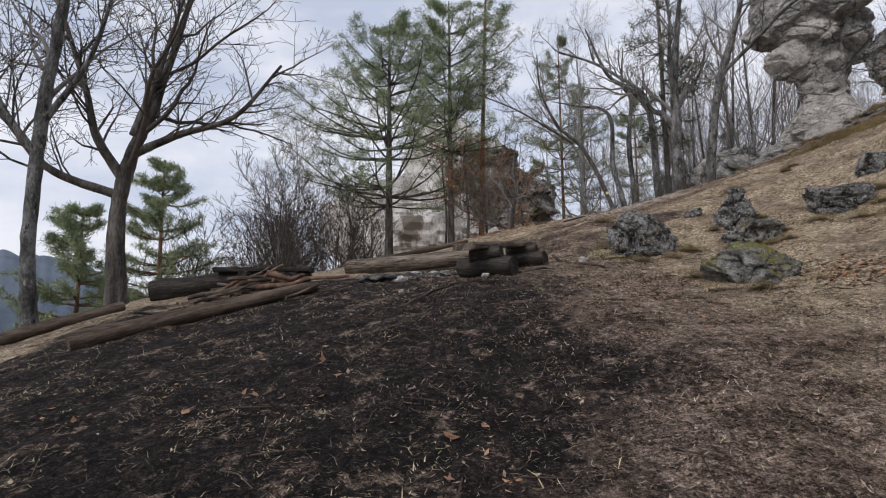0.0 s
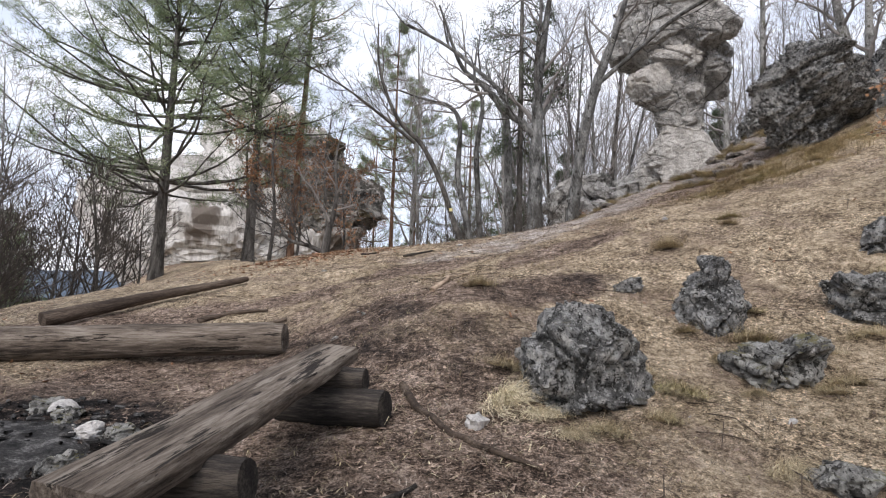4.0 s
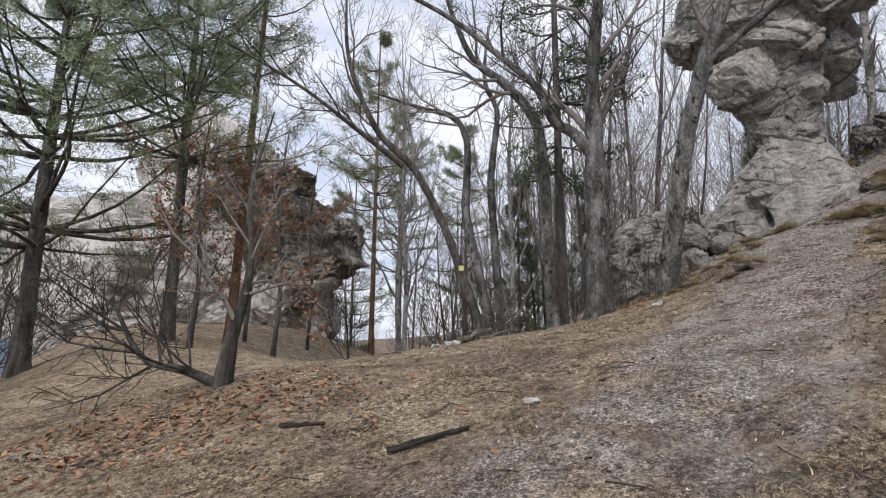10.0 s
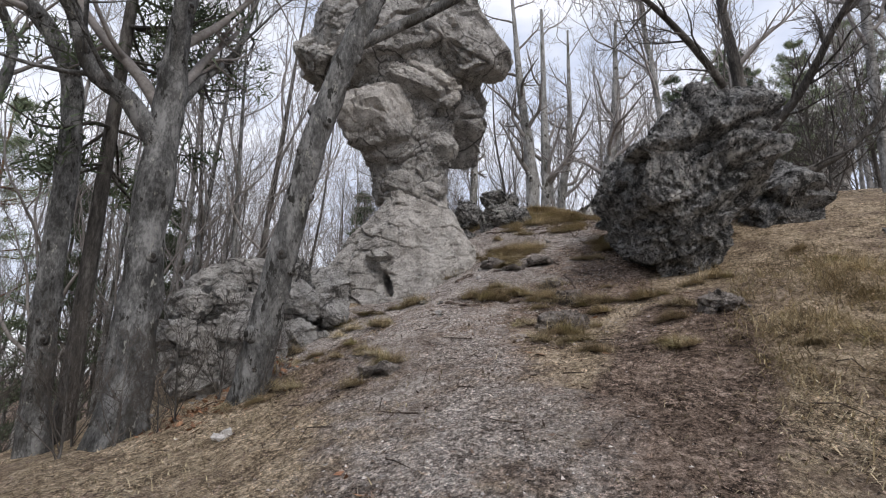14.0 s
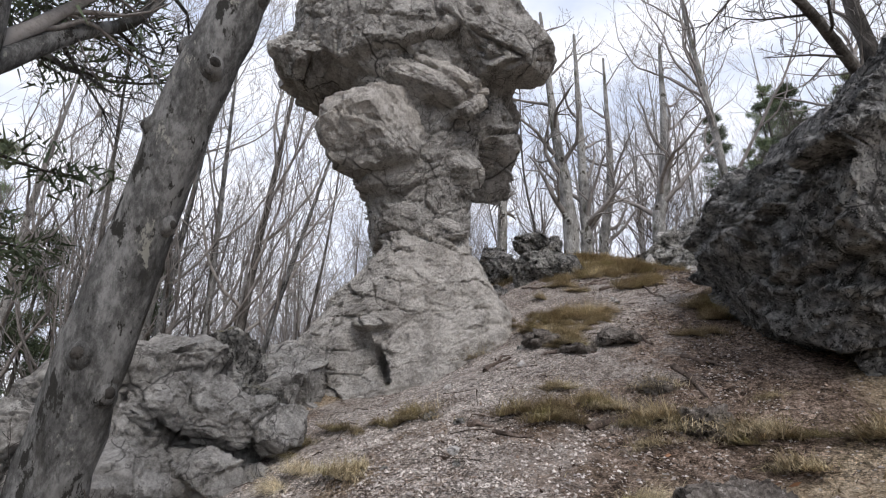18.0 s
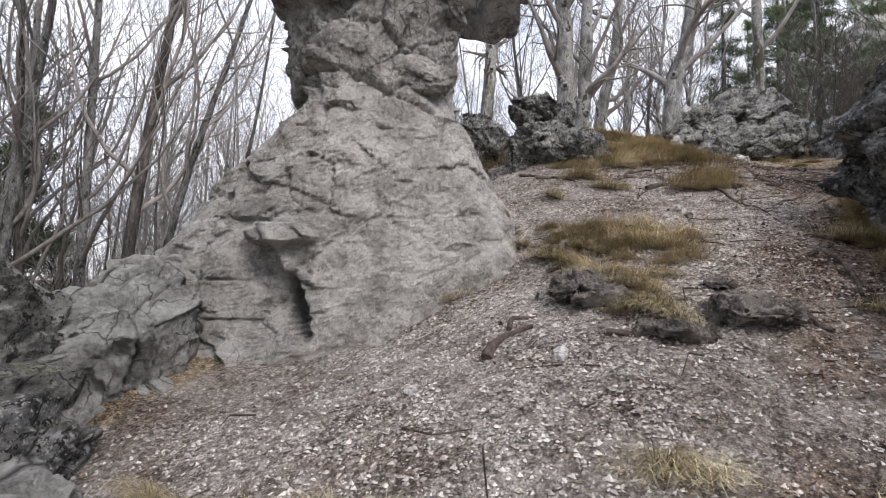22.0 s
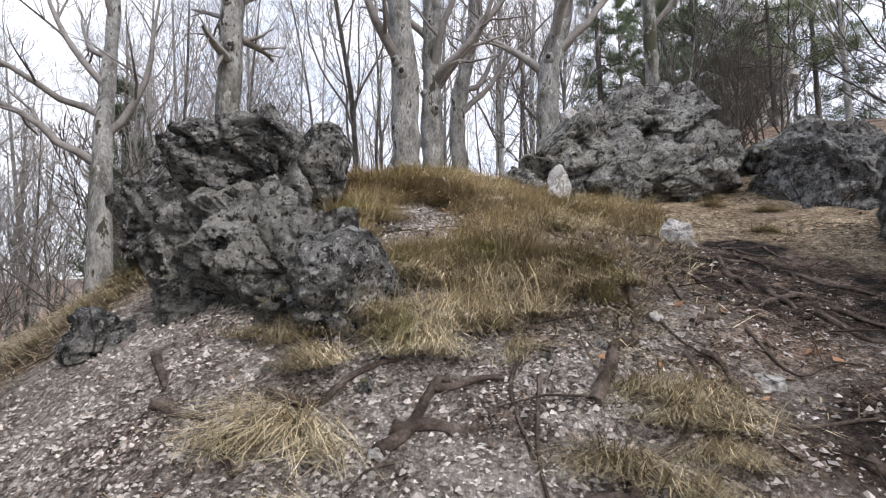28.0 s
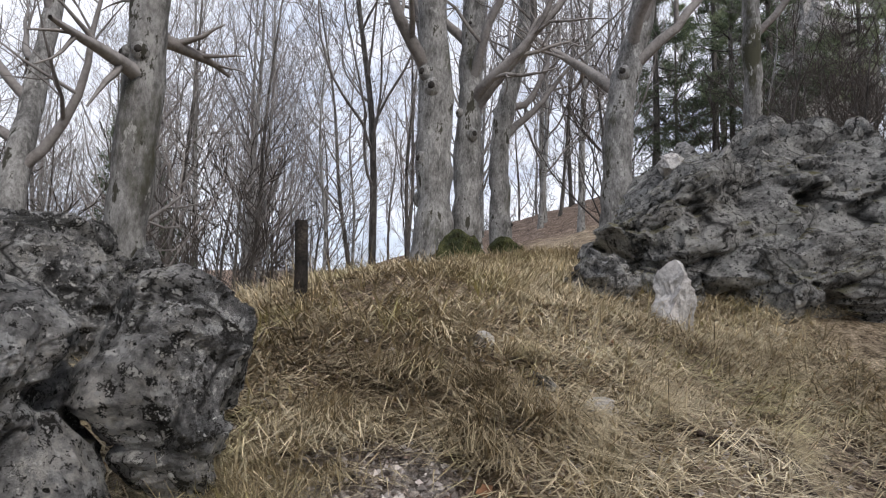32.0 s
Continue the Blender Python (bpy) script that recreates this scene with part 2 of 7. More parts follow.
# ---- materials ----
def grained(name, stops, scale=4.0, fine=30.0, rough=0.9, bump=0.4, bump_scale=18.0, stretch3=(1, 1, 1), local=False,
            blotch=None, blotch_scale=0.8, blotch_at=(0.52, 0.62), top=None, top_at=(0.55, 0.8), island=0.0, rand=0.0, spots=None, deep=0.03, paler=None, patches=(), cracks=()):
    """A procedural surface: a ramp over grain, blotches with shapes of their own, growth on what faces up, fine relief."""
    m = bpy.data.materials.new(name)
    m.use_nodes = True
    n, l = m.node_tree.nodes, m.node_tree.links
    bsdf = n["Principled BSDF"]
    bsdf.inputs["Roughness"].default_value = rough
    bsdf.inputs["Specular IOR Level"].default_value = 0.25
    if local:
        place = n.new("ShaderNodeTexCoord").outputs["Object"]
    else:
        place = n.new("ShaderNodeNewGeometry").outputs["Position"]
    mapping = n.new("ShaderNodeMapping")
    mapping.inputs["Scale"].default_value = stretch3
    l.new(place, mapping.inputs[0])
    vec = mapping.outputs[0]

    def noise_node(s, detail=5.0, roughness=0.6):
        t = n.new("ShaderNodeTexNoise")
        t.inputs["Scale"].default_value, t.inputs["Detail"].default_value, t.inputs["Roughness"].default_value = s, detail, roughness
        l.new(vec, t.inputs["Vector"])
        return t.outputs["Fac"]

    def ramp(fac, some):
        r = n.new("ShaderNodeValToRGB")
        while len(r.color_ramp.elements) < len(some):
            r.color_ramp.elements.new(0.5)
        for e, (at, c) in zip(r.color_ramp.elements, some):
            e.position, e.color = at, (*c, 1)
        l.new(fac, r.inputs[0])
        return r.outputs[0]

    def mix(fac, a, b):
        x = n.new("ShaderNodeMix")
        x.data_type = "RGBA"
        l.new(fac, x.inputs[0])
        l.new(a, x.inputs[6])
        if isinstance(b, tuple):
            x.inputs[7].default_value = (*b, 1)
        else:
            l.new(b, x.inputs[7])
        return x.outputs[2]

    two = n.new("ShaderNodeMath")
    two.operation = "MULTIPLY_ADD"
    l.new(noise_node(fine, 9, 0.78), two.inputs[0])
    two.inputs[1].default_value = 0.5
    half = n.new("ShaderNodeMath")
    half.operation = "MULTIPLY"
    l.new(noise_node(scale), half.inputs[0])
    half.inputs[1].default_value = 0.5
    l.new(half.outputs[0], two.inputs[2])
    colour = ramp(two.outputs[0], [(0.5 + (at - 0.48) * 0.55, c) for at, c in stops])
    if blotch:
        colour = mix(ramp(noise_node(blotch_scale, 6, 0.65), [(blotch_at[0], (0, 0, 0)), (blotch_at[1], (1, 1, 1))]), colour, blotch)
    for shade, size, level in patches:
        colour = mix(ramp(noise_node(size, 10, 0.72), [(level, (0, 0, 0)), (level + 0.02, (1, 1, 1))]), colour, shade)
    for shade, size, width in cracks:
        bent = n.new("ShaderNodeMix")
        bent.data_type = "VECTOR"
        bent.inputs[0].default_value = 0.12
        wav = n.new("ShaderNodeTexNoise")
        wav.inputs["Scale"].default_value, wav.inputs["Detail"].default_value = size * 1.5, 6
        l.new(vec, wav.inputs["Vector"])
        l.new(vec, bent.inputs[4])
        l.new(wav.outputs["Color"], bent.inputs[5])
        v = n.new("ShaderNodeTexVoronoi")
        v.feature = "DISTANCE_TO_EDGE"
        v.inputs["Scale"].default_value = size
        l.new(bent.outputs[1], v.inputs["Vector"])
        gate = n.new("ShaderNodeMath")
        gate.operation = "MULTIPLY"
        l.new(ramp(v.outputs["Distance"], [(0.0, (1, 1, 1)), (width, (0, 0, 0))]), gate.inputs[0])
        l.new(ramp(noise_node(size * 0.8, 3, 0.5), [(0.47, (0, 0, 0)), (0.53, (1, 1, 1))]), gate.inputs[1])
        colour = mix(gate.outputs[0], colour, shade)
    if spots:
        v = n.new("ShaderNodeTexVoronoi")
        v.inputs["Scale"].default_value = spots[1]
        l.new(vec, v.inputs["Vector"])
        colour = mix(ramp(v.outputs["Distance"], [(spots[2], (1, 1, 1)), (spots[2] + 0.08, (0, 0, 0))]), colour, spots[0])
    if top:
        split = n.new("ShaderNodeSeparateXYZ")
        l.new(n.new("ShaderNodeNewGeometry").outputs["Normal"], split.inputs[0])
        gate = n.new("ShaderNodeMath")
        gate.operation = "MULTIPLY"
        l.new(ramp(split.outputs["Z"], [(top_at[0], (0, 0, 0)), (top_at[1], (1, 1, 1))]), gate.inputs[0])
        l.new(ramp(noise_node(2.2, 6, 0.7), [(0.46, (0, 0, 0)), (0.56, (1, 1, 1))]), gate.inputs[1])
        colour = mix(gate.outputs[0], colour, top)
    if paler:
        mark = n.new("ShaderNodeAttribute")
        mark.attribute_name = paler[0]
        colour = mix(mark.outputs["Fac"], colour, ramp(two.outputs[0], paler[1]))
    if island or rand:
        hue = n.new("ShaderNodeHueSaturation")
        spread = n.new("ShaderNodeMapRange")
        source = n.new("ShaderNodeNewGeometry").outputs["Random Per Island"] if island else n.new("ShaderNodeObjectInfo").outputs["Random"]
        l.new(source, spread.inputs[0])
        spread.inputs[3].default_value, spread.inputs[4].default_value = 1 - (island or rand), 1 + (island or rand)
        l.new(spread.outputs[0], hue.inputs["Value"])
        l.new(colour, hue.inputs["Color"])
        colour = hue.outputs[0]
    l.new(colour, bsdf.inputs["Base Color"])
    if bump:
        b = n.new("ShaderNodeBump")
        b.inputs["Strength"].default_value, b.inputs["Distance"].default_value = bump, deep
        l.new(noise_node(bump_scale, 9, 0.75), b.inputs["Height"])
        b2 = n.new("ShaderNodeBump")
        b2.inputs["Strength"].default_value, b2.inputs["Distance"].default_value = bump, deep * 0.22
        l.new(noise_node(bump_scale * 5, 6, 0.7), b2.inputs["Height"])
        l.new(b.outputs[0], b2.inputs["Normal"])
        l.new(b2.outputs[0], bsdf.inputs["Normal"])
    return m


LIMESTONE = grained("pale_limestone", [(0.3, (0.187, 0.18, 0.169)), (0.42, (0.335, 0.327, 0.312)), (0.54, (0.455, 0.446, 0.428)), (0.64, (0.57, 0.56, 0.54))], 4, 26, 0.92, 1.0, 9,
                    patches=(((0.198, 0.192, 0.181), 3.4, 0.60), ((0.583, 0.574, 0.556), 9, 0.61)), cracks=(((0.07, 0.067, 0.0636), 1.3, 0.03), ((0.105, 0.101, 0.0979), 4.5, 0.028)),
                    deep=0.09, paler=("pale", [(0.43, (0.40, 0.378, 0.35)), (0.5, (0.565, 0.54, 0.505)), (0.57, (0.70, 0.675, 0.635))]))
CLIFFSTONE = grained("white_cliff_limestone", [(0.3, (0.36, 0.345, 0.325)), (0.45, (0.62, 0.60, 0.575)), (0.6, (0.78, 0.76, 0.735))], 0.6, 6, 0.95, 0.9, 3,
                     blotch=(0.22, 0.19, 0.165), blotch_scale=0.14, blotch_at=(0.56, 0.60), patches=(((0.25, 0.23, 0.21), 0.9, 0.59),), stretch3=(1, 1, 0.35), deep=0.15)
CLIFFCRUST = grained("dark_cliff_crust", [(0.35, (0.05, 0.048, 0.045)), (0.48, (0.15, 0.142, 0.13)), (0.6, (0.34, 0.325, 0.30))], 0.9, 7, 0.95, 0.9, 3,
                     blotch=(0.12, 0.10, 0.065), blotch_scale=0.5, blotch_at=(0.54, 0.6), patches=(((0.5, 0.48, 0.455), 0.7, 0.6),), deep=0.15)
LICHENSTONE = grained("dark_lichen_limestone", [(0.3, (0.065, 0.0658, 0.0637)), (0.43, (0.172, 0.172, 0.172)), (0.54, (0.335, 0.332, 0.325)), (0.64, (0.557, 0.544, 0.51))], 5, 30, 0.92, 1.0, 14,
                      patches=(((0.47, 0.475, 0.47), 11, 0.56), ((0.028, 0.027, 0.025), 15, 0.54), ((0.60, 0.60, 0.58), 30, 0.575), ((0.02, 0.02, 0.018), 42, 0.565)), cracks=(((0.0371, 0.0365, 0.0354), 2.2, 0.02),),
                      top=(0.15, 0.145, 0.115), top_at=(0.8, 0.98), deep=0.11)
MOSSSTONE = grained("mossy_limestone", [(0.3, (0.0455, 0.0455, 0.0442)), (0.46, (0.169, 0.169, 0.161)), (0.62, (0.416, 0.416, 0.39))], 6, 34, 0.92, 1.0, 14,
                    patches=(((0.494, 0.494, 0.468), 9, 0.58), ((0.026, 0.026, 0.026), 9, 0.59)), top=(0.20, 0.185, 0.04), top_at=(0.2, 0.6), deep=0.06)
DARKMOSS = grained("dark_moss", [(0.3, (0.02, 0.026, 0.012)), (0.48, (0.055, 0.065, 0.025)), (0.62, (0.12, 0.125, 0.05))], 6, 40, 0.95, 1.0, 20, patches=(((0.05, 0.04, 0.03), 8, 0.6),), deep=0.06)
CRAGSTONE = grained("grey_crag_limestone", [(0.3, (0.0874, 0.0866, 0.0842)), (0.43, (0.248, 0.245, 0.235)), (0.55, (0.408, 0.404, 0.383)), (0.66, (0.524, 0.519, 0.491))], 5, 30, 0.92, 1.0, 12,
                    patches=(((0.553, 0.548, 0.519), 9, 0.58), ((0.05, 0.049, 0.046), 12, 0.56), ((0.03, 0.03, 0.028), 38, 0.575)), cracks=(((0.025, 0.025, 0.024), 1.3, 0.045), ((0.05, 0.049, 0.047), 4, 0.035)),
                    top=(0.189, 0.173, 0.0842), top_at=(0.7, 0.95), deep=0.09)
DUSTSTONE = grained("dusty_brown_grey_limestone", [(0.3, (0.085, 0.074, 0.066)), (0.45, (0.21, 0.187, 0.168)), (0.6, (0.40, 0.365, 0.335))], 6, 34, 0.93, 1.0, 16,
                    patches=(((0.045, 0.04, 0.035), 8, 0.58), ((0.45, 0.42, 0.39), 14, 0.6)), top=(0.33, 0.29, 0.255), top_at=(0.6, 0.95), deep=0.07)
WHITESTONE = grained("pale_broken_stone", [(0.35, (0.33, 0.32, 0.305)), (0.6, (0.60, 0.58, 0.56))], 5, 40, 0.9, 0.7, 20)
BEECH = grained("grey_beech_bark", [(0.3, (0.036, 0.036, 0.035)), (0.47, (0.115, 0.116, 0.114)), (0.62, (0.25, 0.252, 0.248))], 5, 34, 0.85, 1.0, 14, patches=(((0.03, 0.029, 0.026), 9, 0.575), ((0.30, 0.30, 0.27), 11, 0.61)),
                stretch3=(1, 1, 0.45), blotch=(0.045, 0.042, 0.035), blotch_scale=1.4, blotch_at=(0.55, 0.64))
PALEBEECH = grained("pale_grey_beech_bark", [(0.3, (0.085, 0.083, 0.078)), (0.47, (0.23, 0.228, 0.22)), (0.62, (0.40, 0.398, 0.385))], 5, 34, 0.85, 1.0, 14, patches=(((0.06, 0.058, 0.045), 5, 0.58), ((0.42, 0.42, 0.40), 9, 0.6)),
                    stretch3=(1, 1, 0.45), blotch=(0.075, 0.075, 0.05), blotch_scale=1.2, blotch_at=(0.57, 0.64))
DARKBARK = grained("dark_furrowed_bark", [(0.3, (0.03, 0.028, 0.026)), (0.5, (0.095, 0.088, 0.081)), (0.65, (0.19, 0.18, 0.168))], 5, 30, 0.95, 1.0, 24, stretch3=(1, 1, 0.25))
REDBARK = grained("orange_pine_bark", [(0.3, (0.06, 0.04, 0.03)), (0.5, (0.17, 0.10, 0.065)), (0.65, (0.28, 0.17, 0.11))], 5, 30, 0.95, 0.9, 24, stretch3=(1, 1, 0.3))
TWIG = grained("grey_brown_twigs", [(0.3, (0.15, 0.138, 0.13)), (0.6, (0.30, 0.283, 0.27))], 3, 20, 0.9, 0, rand=0.25)
DARKTWIG = grained("dark_brown_twigs", [(0.3, (0.04, 0.035, 0.031)), (0.6, (0.10, 0.088, 0.078))], 3, 20, 0.9, 0, rand=0.25)
NEEDLES = grained("pine_needles", [(0.3, (0.121, 0.163, 0.0945)), (0.5, (0.223, 0.28, 0.162)), (0.65, (0.338, 0.377, 0.23))], 1.5, 8, 0.7, 0, island=0.3)
SPRUCE = grained("spruce_needles", [(0.3, (0.055, 0.08, 0.05)), (0.6, (0.12, 0.15, 0.09))], 1.5, 8, 0.7, 0, island=0.3)
DRYLEAF = grained("dry_orange_leaves", [(0.3, (0.18, 0.09, 0.055)), (0.6, (0.35, 0.20, 0.115))], 4, 20, 0.85, 0, island=0.4)
LITTER = grained("leaf_litter", [(0.3, (0.078, 0.0546, 0.0442)), (0.5, (0.195, 0.143, 0.111)), (0.65, (0.377, 0.293, 0.234))], 6, 50, 0.9, 0, island=0.55)
STRAW = grained("dry_grass", [(0.3, (0.204, 0.162, 0.096)), (0.5, (0.396, 0.33, 0.21)), (0.65, (0.576, 0.504, 0.348))], 1.2, 10, 0.85, 0, island=0.4,
                blotch=(0.30, 0.262, 0.135), blotch_scale=0.7, blotch_at=(0.54, 0.66))
TAN = grained("tan_grass_tufts", [(0.3, (0.24, 0.19, 0.115)), (0.5, (0.49, 0.413, 0.275)), (0.65, (0.72, 0.64, 0.47))], 1.2, 10, 0.85, 0, island=0.55,
              blotch=(0.38, 0.345, 0.165), blotch_scale=2.5, blotch_at=(0.54, 0.66))
FIBRE = grained("dead_grass_fibres", [(0.3, (0.10, 0.082, 0.066)), (0.5, (0.23, 0.19, 0.155)), (0.65, (0.42, 0.365, 0.31))], 2, 20, 0.9, 0, island=0.55)
PEBBLE = grained("limestone_pebbles", [(0.3, (0.24, 0.212, 0.194)), (0.6, (0.54, 0.495, 0.46))], 6, 50, 0.92, 0, island=0.45)
OLDWOOD = grained("weathered_grey_wood", [(0.3, (0.035, 0.027, 0.021)), (0.48, (0.15, 0.12, 0.095)), (0.66, (0.31, 0.265, 0.22))], 7, 55, 0.85, 1.0, 40, local=True, stretch3=(0.1, 1, 1),
                  patches=(((0.022, 0.017, 0.013), 9, 0.585), ((0.33, 0.29, 0.245), 14, 0.6)))
DARKWOOD = grained("charred_dark_wood", [(0.3, (0.012, 0.011, 0.01)), (0.5, (0.04, 0.034, 0.03)), (0.65, (0.10, 0.085, 0.07))], 7, 60, 0.85, 0.8, 40, local=True, stretch3=(0.12, 1, 1))
LOGWOOD = grained("brown_log_wood", [(0.3, (0.028, 0.02, 0.015)), (0.5, (0.085, 0.063, 0.048)), (0.65, (0.18, 0.14, 0.108))], 7, 60, 0.85, 0.8, 40, local=True, stretch3=(0.12, 1, 1))
PALEWOOD = grained("bare_pale_wood", [(0.3, (0.20, 0.135, 0.09)), (0.6, (0.50, 0.39, 0.29))], 8, 60, 0.8, 0.5, 40)
REDWOOD = grained("reddish_broken_wood", [(0.3, (0.07, 0.04, 0.028)), (0.5, (0.17, 0.105, 0.075)), (0.65, (0.30, 0.21, 0.16))], 8, 60, 0.85, 0.6, 40)
ROOTWOOD = grained("worn_brown_root", [(0.3, (0.05, 0.038, 0.031)), (0.5, (0.14, 0.107, 0.088)), (0.65, (0.26, 0.21, 0.18))], 8, 60, 0.85, 0.8, 40)
KNOT = grained("dark_knot_bark", [(0.3, (0.012, 0.011, 0.01)), (0.6, (0.06, 0.055, 0.05))], 8, 40, 0.9, 0.6, 30)
CHAR = grained("black_ash", [(0.3, (0.012, 0.012, 0.012)), (0.5, (0.05, 0.048, 0.047)), (0.62, (0.17, 0.165, 0.16))], 8, 60, 0.95, 0.6, 40)
# the haze of distance is put into this bluish base colour
HAZE_HILLS = grained("haze_tinted_wooded_hills", [(0.3, (0.075, 0.098, 0.13)), (0.6, (0.125, 0.155, 0.195))], 0.004, 0.03, 1.0, 0)


def ground_material():
    m = bpy.data.materials.new("forest_floor")
    m.use_nodes = True
    n, l = m.node_tree.nodes, m.node_tree.links
    bsdf = n["Principled BSDF"]
    bsdf.inputs["Roughness"].default_value = 0.95
    bsdf.inputs["Specular IOR Level"].default_value = 0.15
    place = n.new("ShaderNodeNewGeometry").outputs["Position"]

    def noise_node(s, detail=6.0, roughness=0.65):
        t = n.new("ShaderNodeTexNoise")
        t.inputs["Scale"].default_value, t.inputs["Detail"].default_value, t.inputs["Roughness"].default_value = s, detail, roughness
        l.new(place, t.inputs["Vector"])
        return t.outputs["Fac"]

    def ramp(fac, some):
        r = n.new("ShaderNodeValToRGB")
        while len(r.color_ramp.elements) < len(some):
            r.color_ramp.elements.new(0.5)
        for e, (at, c) in zip(r.color_ramp.elements, some):
            e.position, e.color = at, (*c, 1)
        l.new(fac, r.inputs[0])
        return r.outputs[0]

    def mix(fac, a, b):
        x = n.new("ShaderNodeMix")
        x.data_type = "RGBA"
        l.new(fac, x.inputs[0])
        l.new(a, x.inputs[6])
        l.new(b, x.inputs[7])
        return x.outputs[2]

    def mask(name, spread):
        a = n.new("ShaderNodeAttribute")
        a.attribute_name = name
        s = n.new("ShaderNodeMath")
        s.operation = "MULTIPLY_ADD"
        l.new(noise_node(2.6), s.inputs[0])
        s.inputs[1].default_value = spread
        l.new(a.outputs["Fac"], s.inputs[2])
        o = n.new("ShaderNodeMath")
        o.operation = "SUBTRACT"
        l.new(s.outputs[0], o.inputs[0])
        o.inputs[1].default_value = spread * 0.5
        return ramp(o.outputs[0], [(0.35, (0, 0, 0)), (0.65, (1, 1, 1))])

    def layered(a, b, c):
        """Grain at three sizes, summed and stretched."""
        total = None
        for size, share in ((a, 0.26), (b, 0.37), (c, 0.37)):
            k = n.new("ShaderNodeMath")
            k.operation = "MULTIPLY_ADD"
            l.new(noise_node(size, 6, 0.7), k.inputs[0])
            k.inputs[1].default_value = share
            k.inputs[2].default_value = 0.0
            if total is not None:
                l.new(total, k.inputs[2])
            total = k.outputs[0]
        return total

    thatch = ramp(layered(3.0, 18, 95), [(0.435, (0.085, 0.062, 0.042)), (0.48, (0.325, 0.25, 0.168)), (0.525, (0.50, 0.40, 0.28)), (0.57, (0.70, 0.585, 0.44))])
    brown = ramp(layered(2.4, 15, 80), [(0.44, (0.036, 0.025, 0.019)), (0.48, (0.155, 0.111, 0.083)), (0.525, (0.285, 0.213, 0.166)), (0.57, (0.50, 0.395, 0.325))])
    thatch = mix(ramp(noise_node(0.9, 8, 0.7), [(0.5, (0, 0, 0)), (0.6, (0.65, 0.65, 0.65))]), thatch, brown)
    soil = ramp(layered(3.5, 20, 90), [(0.45, (0.00732, 0.00638, 0.00616)), (0.52, (0.0268, 0.0209, 0.019)), (0.57, (0.0732, 0.0568, 0.0493)), (0.62, (0.22, 0.174, 0.151))])
    soil = mix(ramp(noise_node(4.5, 8, 0.75), [(0.55, (0, 0, 0)), (0.62, (0.8, 0.8, 0.8))]), soil, brown)
    grit = ramp(layered(3.0, 22, 85), [(0.43, (0.17, 0.14, 0.118)), (0.48, (0.44, 0.385, 0.34)), (0.53, (0.6, 0.54, 0.49)), (0.575, (0.78, 0.73, 0.68))])
    grit = mix(ramp(noise_node(1.7, 9, 0.75), [(0.5, (0, 0, 0)), (0.6, (0.8, 0.8, 0.8))]), grit, brown)
    cell = n.new("ShaderNodeTexVoronoi")
    cell.inputs["Scale"].default_value = 45
    l.new(place, cell.inputs["Vector"])
    grit = mix(ramp(cell.outputs["Distance"], [(0.4, (0, 0, 0)), (0.8, (0.5, 0.5, 0.5))]), grit, ramp(noise_node(30), [(0.3, (0.06, 0.05, 0.045)), (0.7, (0.2, 0.17, 0.15))]))
    colour = mix(mask("damp", 1.0), thatch, brown)
    colour = mix(mask("soil", 1.0), colour, soil)
    colour = mix(mask("gravel", 1.0), colour, grit)
    # chips, stems and crumbs, each with a shade of its own
    for size, low, high in ((50, 0.62, 1.55), (120, 0.5, 1.75)):
        chip = n.new("ShaderNodeTexVoronoi")
        chip.inputs["Scale"].default_value = size
        bent = n.new("ShaderNodeMix")
        bent.data_type = "VECTOR"
        bent.inputs[0].default_value = 0.03
        wav = n.new("ShaderNodeTexNoise")
        wav.inputs["Scale"].default_value, wav.inputs["Detail"].default_value = size * 0.6, 3
        l.new(place, wav.inputs["Vector"])
        l.new(place, bent.inputs[4])
        l.new(wav.outputs["Color"], bent.inputs[5])
        l.new(bent.outputs[1], chip.inputs["Vector"])
        one = n.new("ShaderNodeSeparateColor")
        l.new(chip.outputs["Color"], one.inputs[0])
        shade = ramp(one.outputs[0], [(0.0, (low * 0.6,) * 3), (0.4, (0.92,) * 3), (0.8, (1.18,) * 3), (1.0, (high,) * 3)])
        times = n.new("ShaderNodeMix")
        times.data_type, times.blend_type = "RGBA", "MULTIPLY"
        l.new(ramp(noise_node(1.1, 5, 0.6), [(0.4, (0.35, 0.35, 0.35)), (0.55, (1, 1, 1))]), times.inputs[0])
        l.new(colour, times.inputs[6])
        l.new(shade, times.inputs[7])
        colour = times.outputs[2]
    l.new(colour, bsdf.inputs["Base Color"])
    b = n.new("ShaderNodeBump")
    b.inputs["Strength"].default_value, b.inputs["Distance"].default_value = 1.0, 0.05
    l.new(noise_node(30, 10, 0.8), b.inputs["Height"])
    l.new(b.outputs[0], bsdf.inputs["Normal"])
    return m


FOREST_FLOOR = ground_material()


# ---- mesh tools ----
def make_mesh(name, verts, faces, smoothed=True):
    """A mesh from arrays; all faces have the same number of corners."""
    verts, faces = np.asarray(verts, np.float32), np.asarray(faces, np.int32)
    me = bpy.data.meshes.new(name)
    me.vertices.add(len(verts))
    me.vertices.foreach_set("co", verts.ravel())
    k = faces.shape[1]
    me.loops.add(faces.size)
    me.loops.foreach_set("vertex_index", faces.ravel())
    me.polygons.add(len(faces))
    me.polygons.foreach_set("loop_start", np.arange(0, faces.size, k, dtype=np.int32))
    me.polygons.foreach_set("loop_total", np.full(len(faces), k, np.int32))
    me.polygons.foreach_set("use_smooth", np.full(len(faces), smoothed))
    me.update(calc_edges=True)
    return me


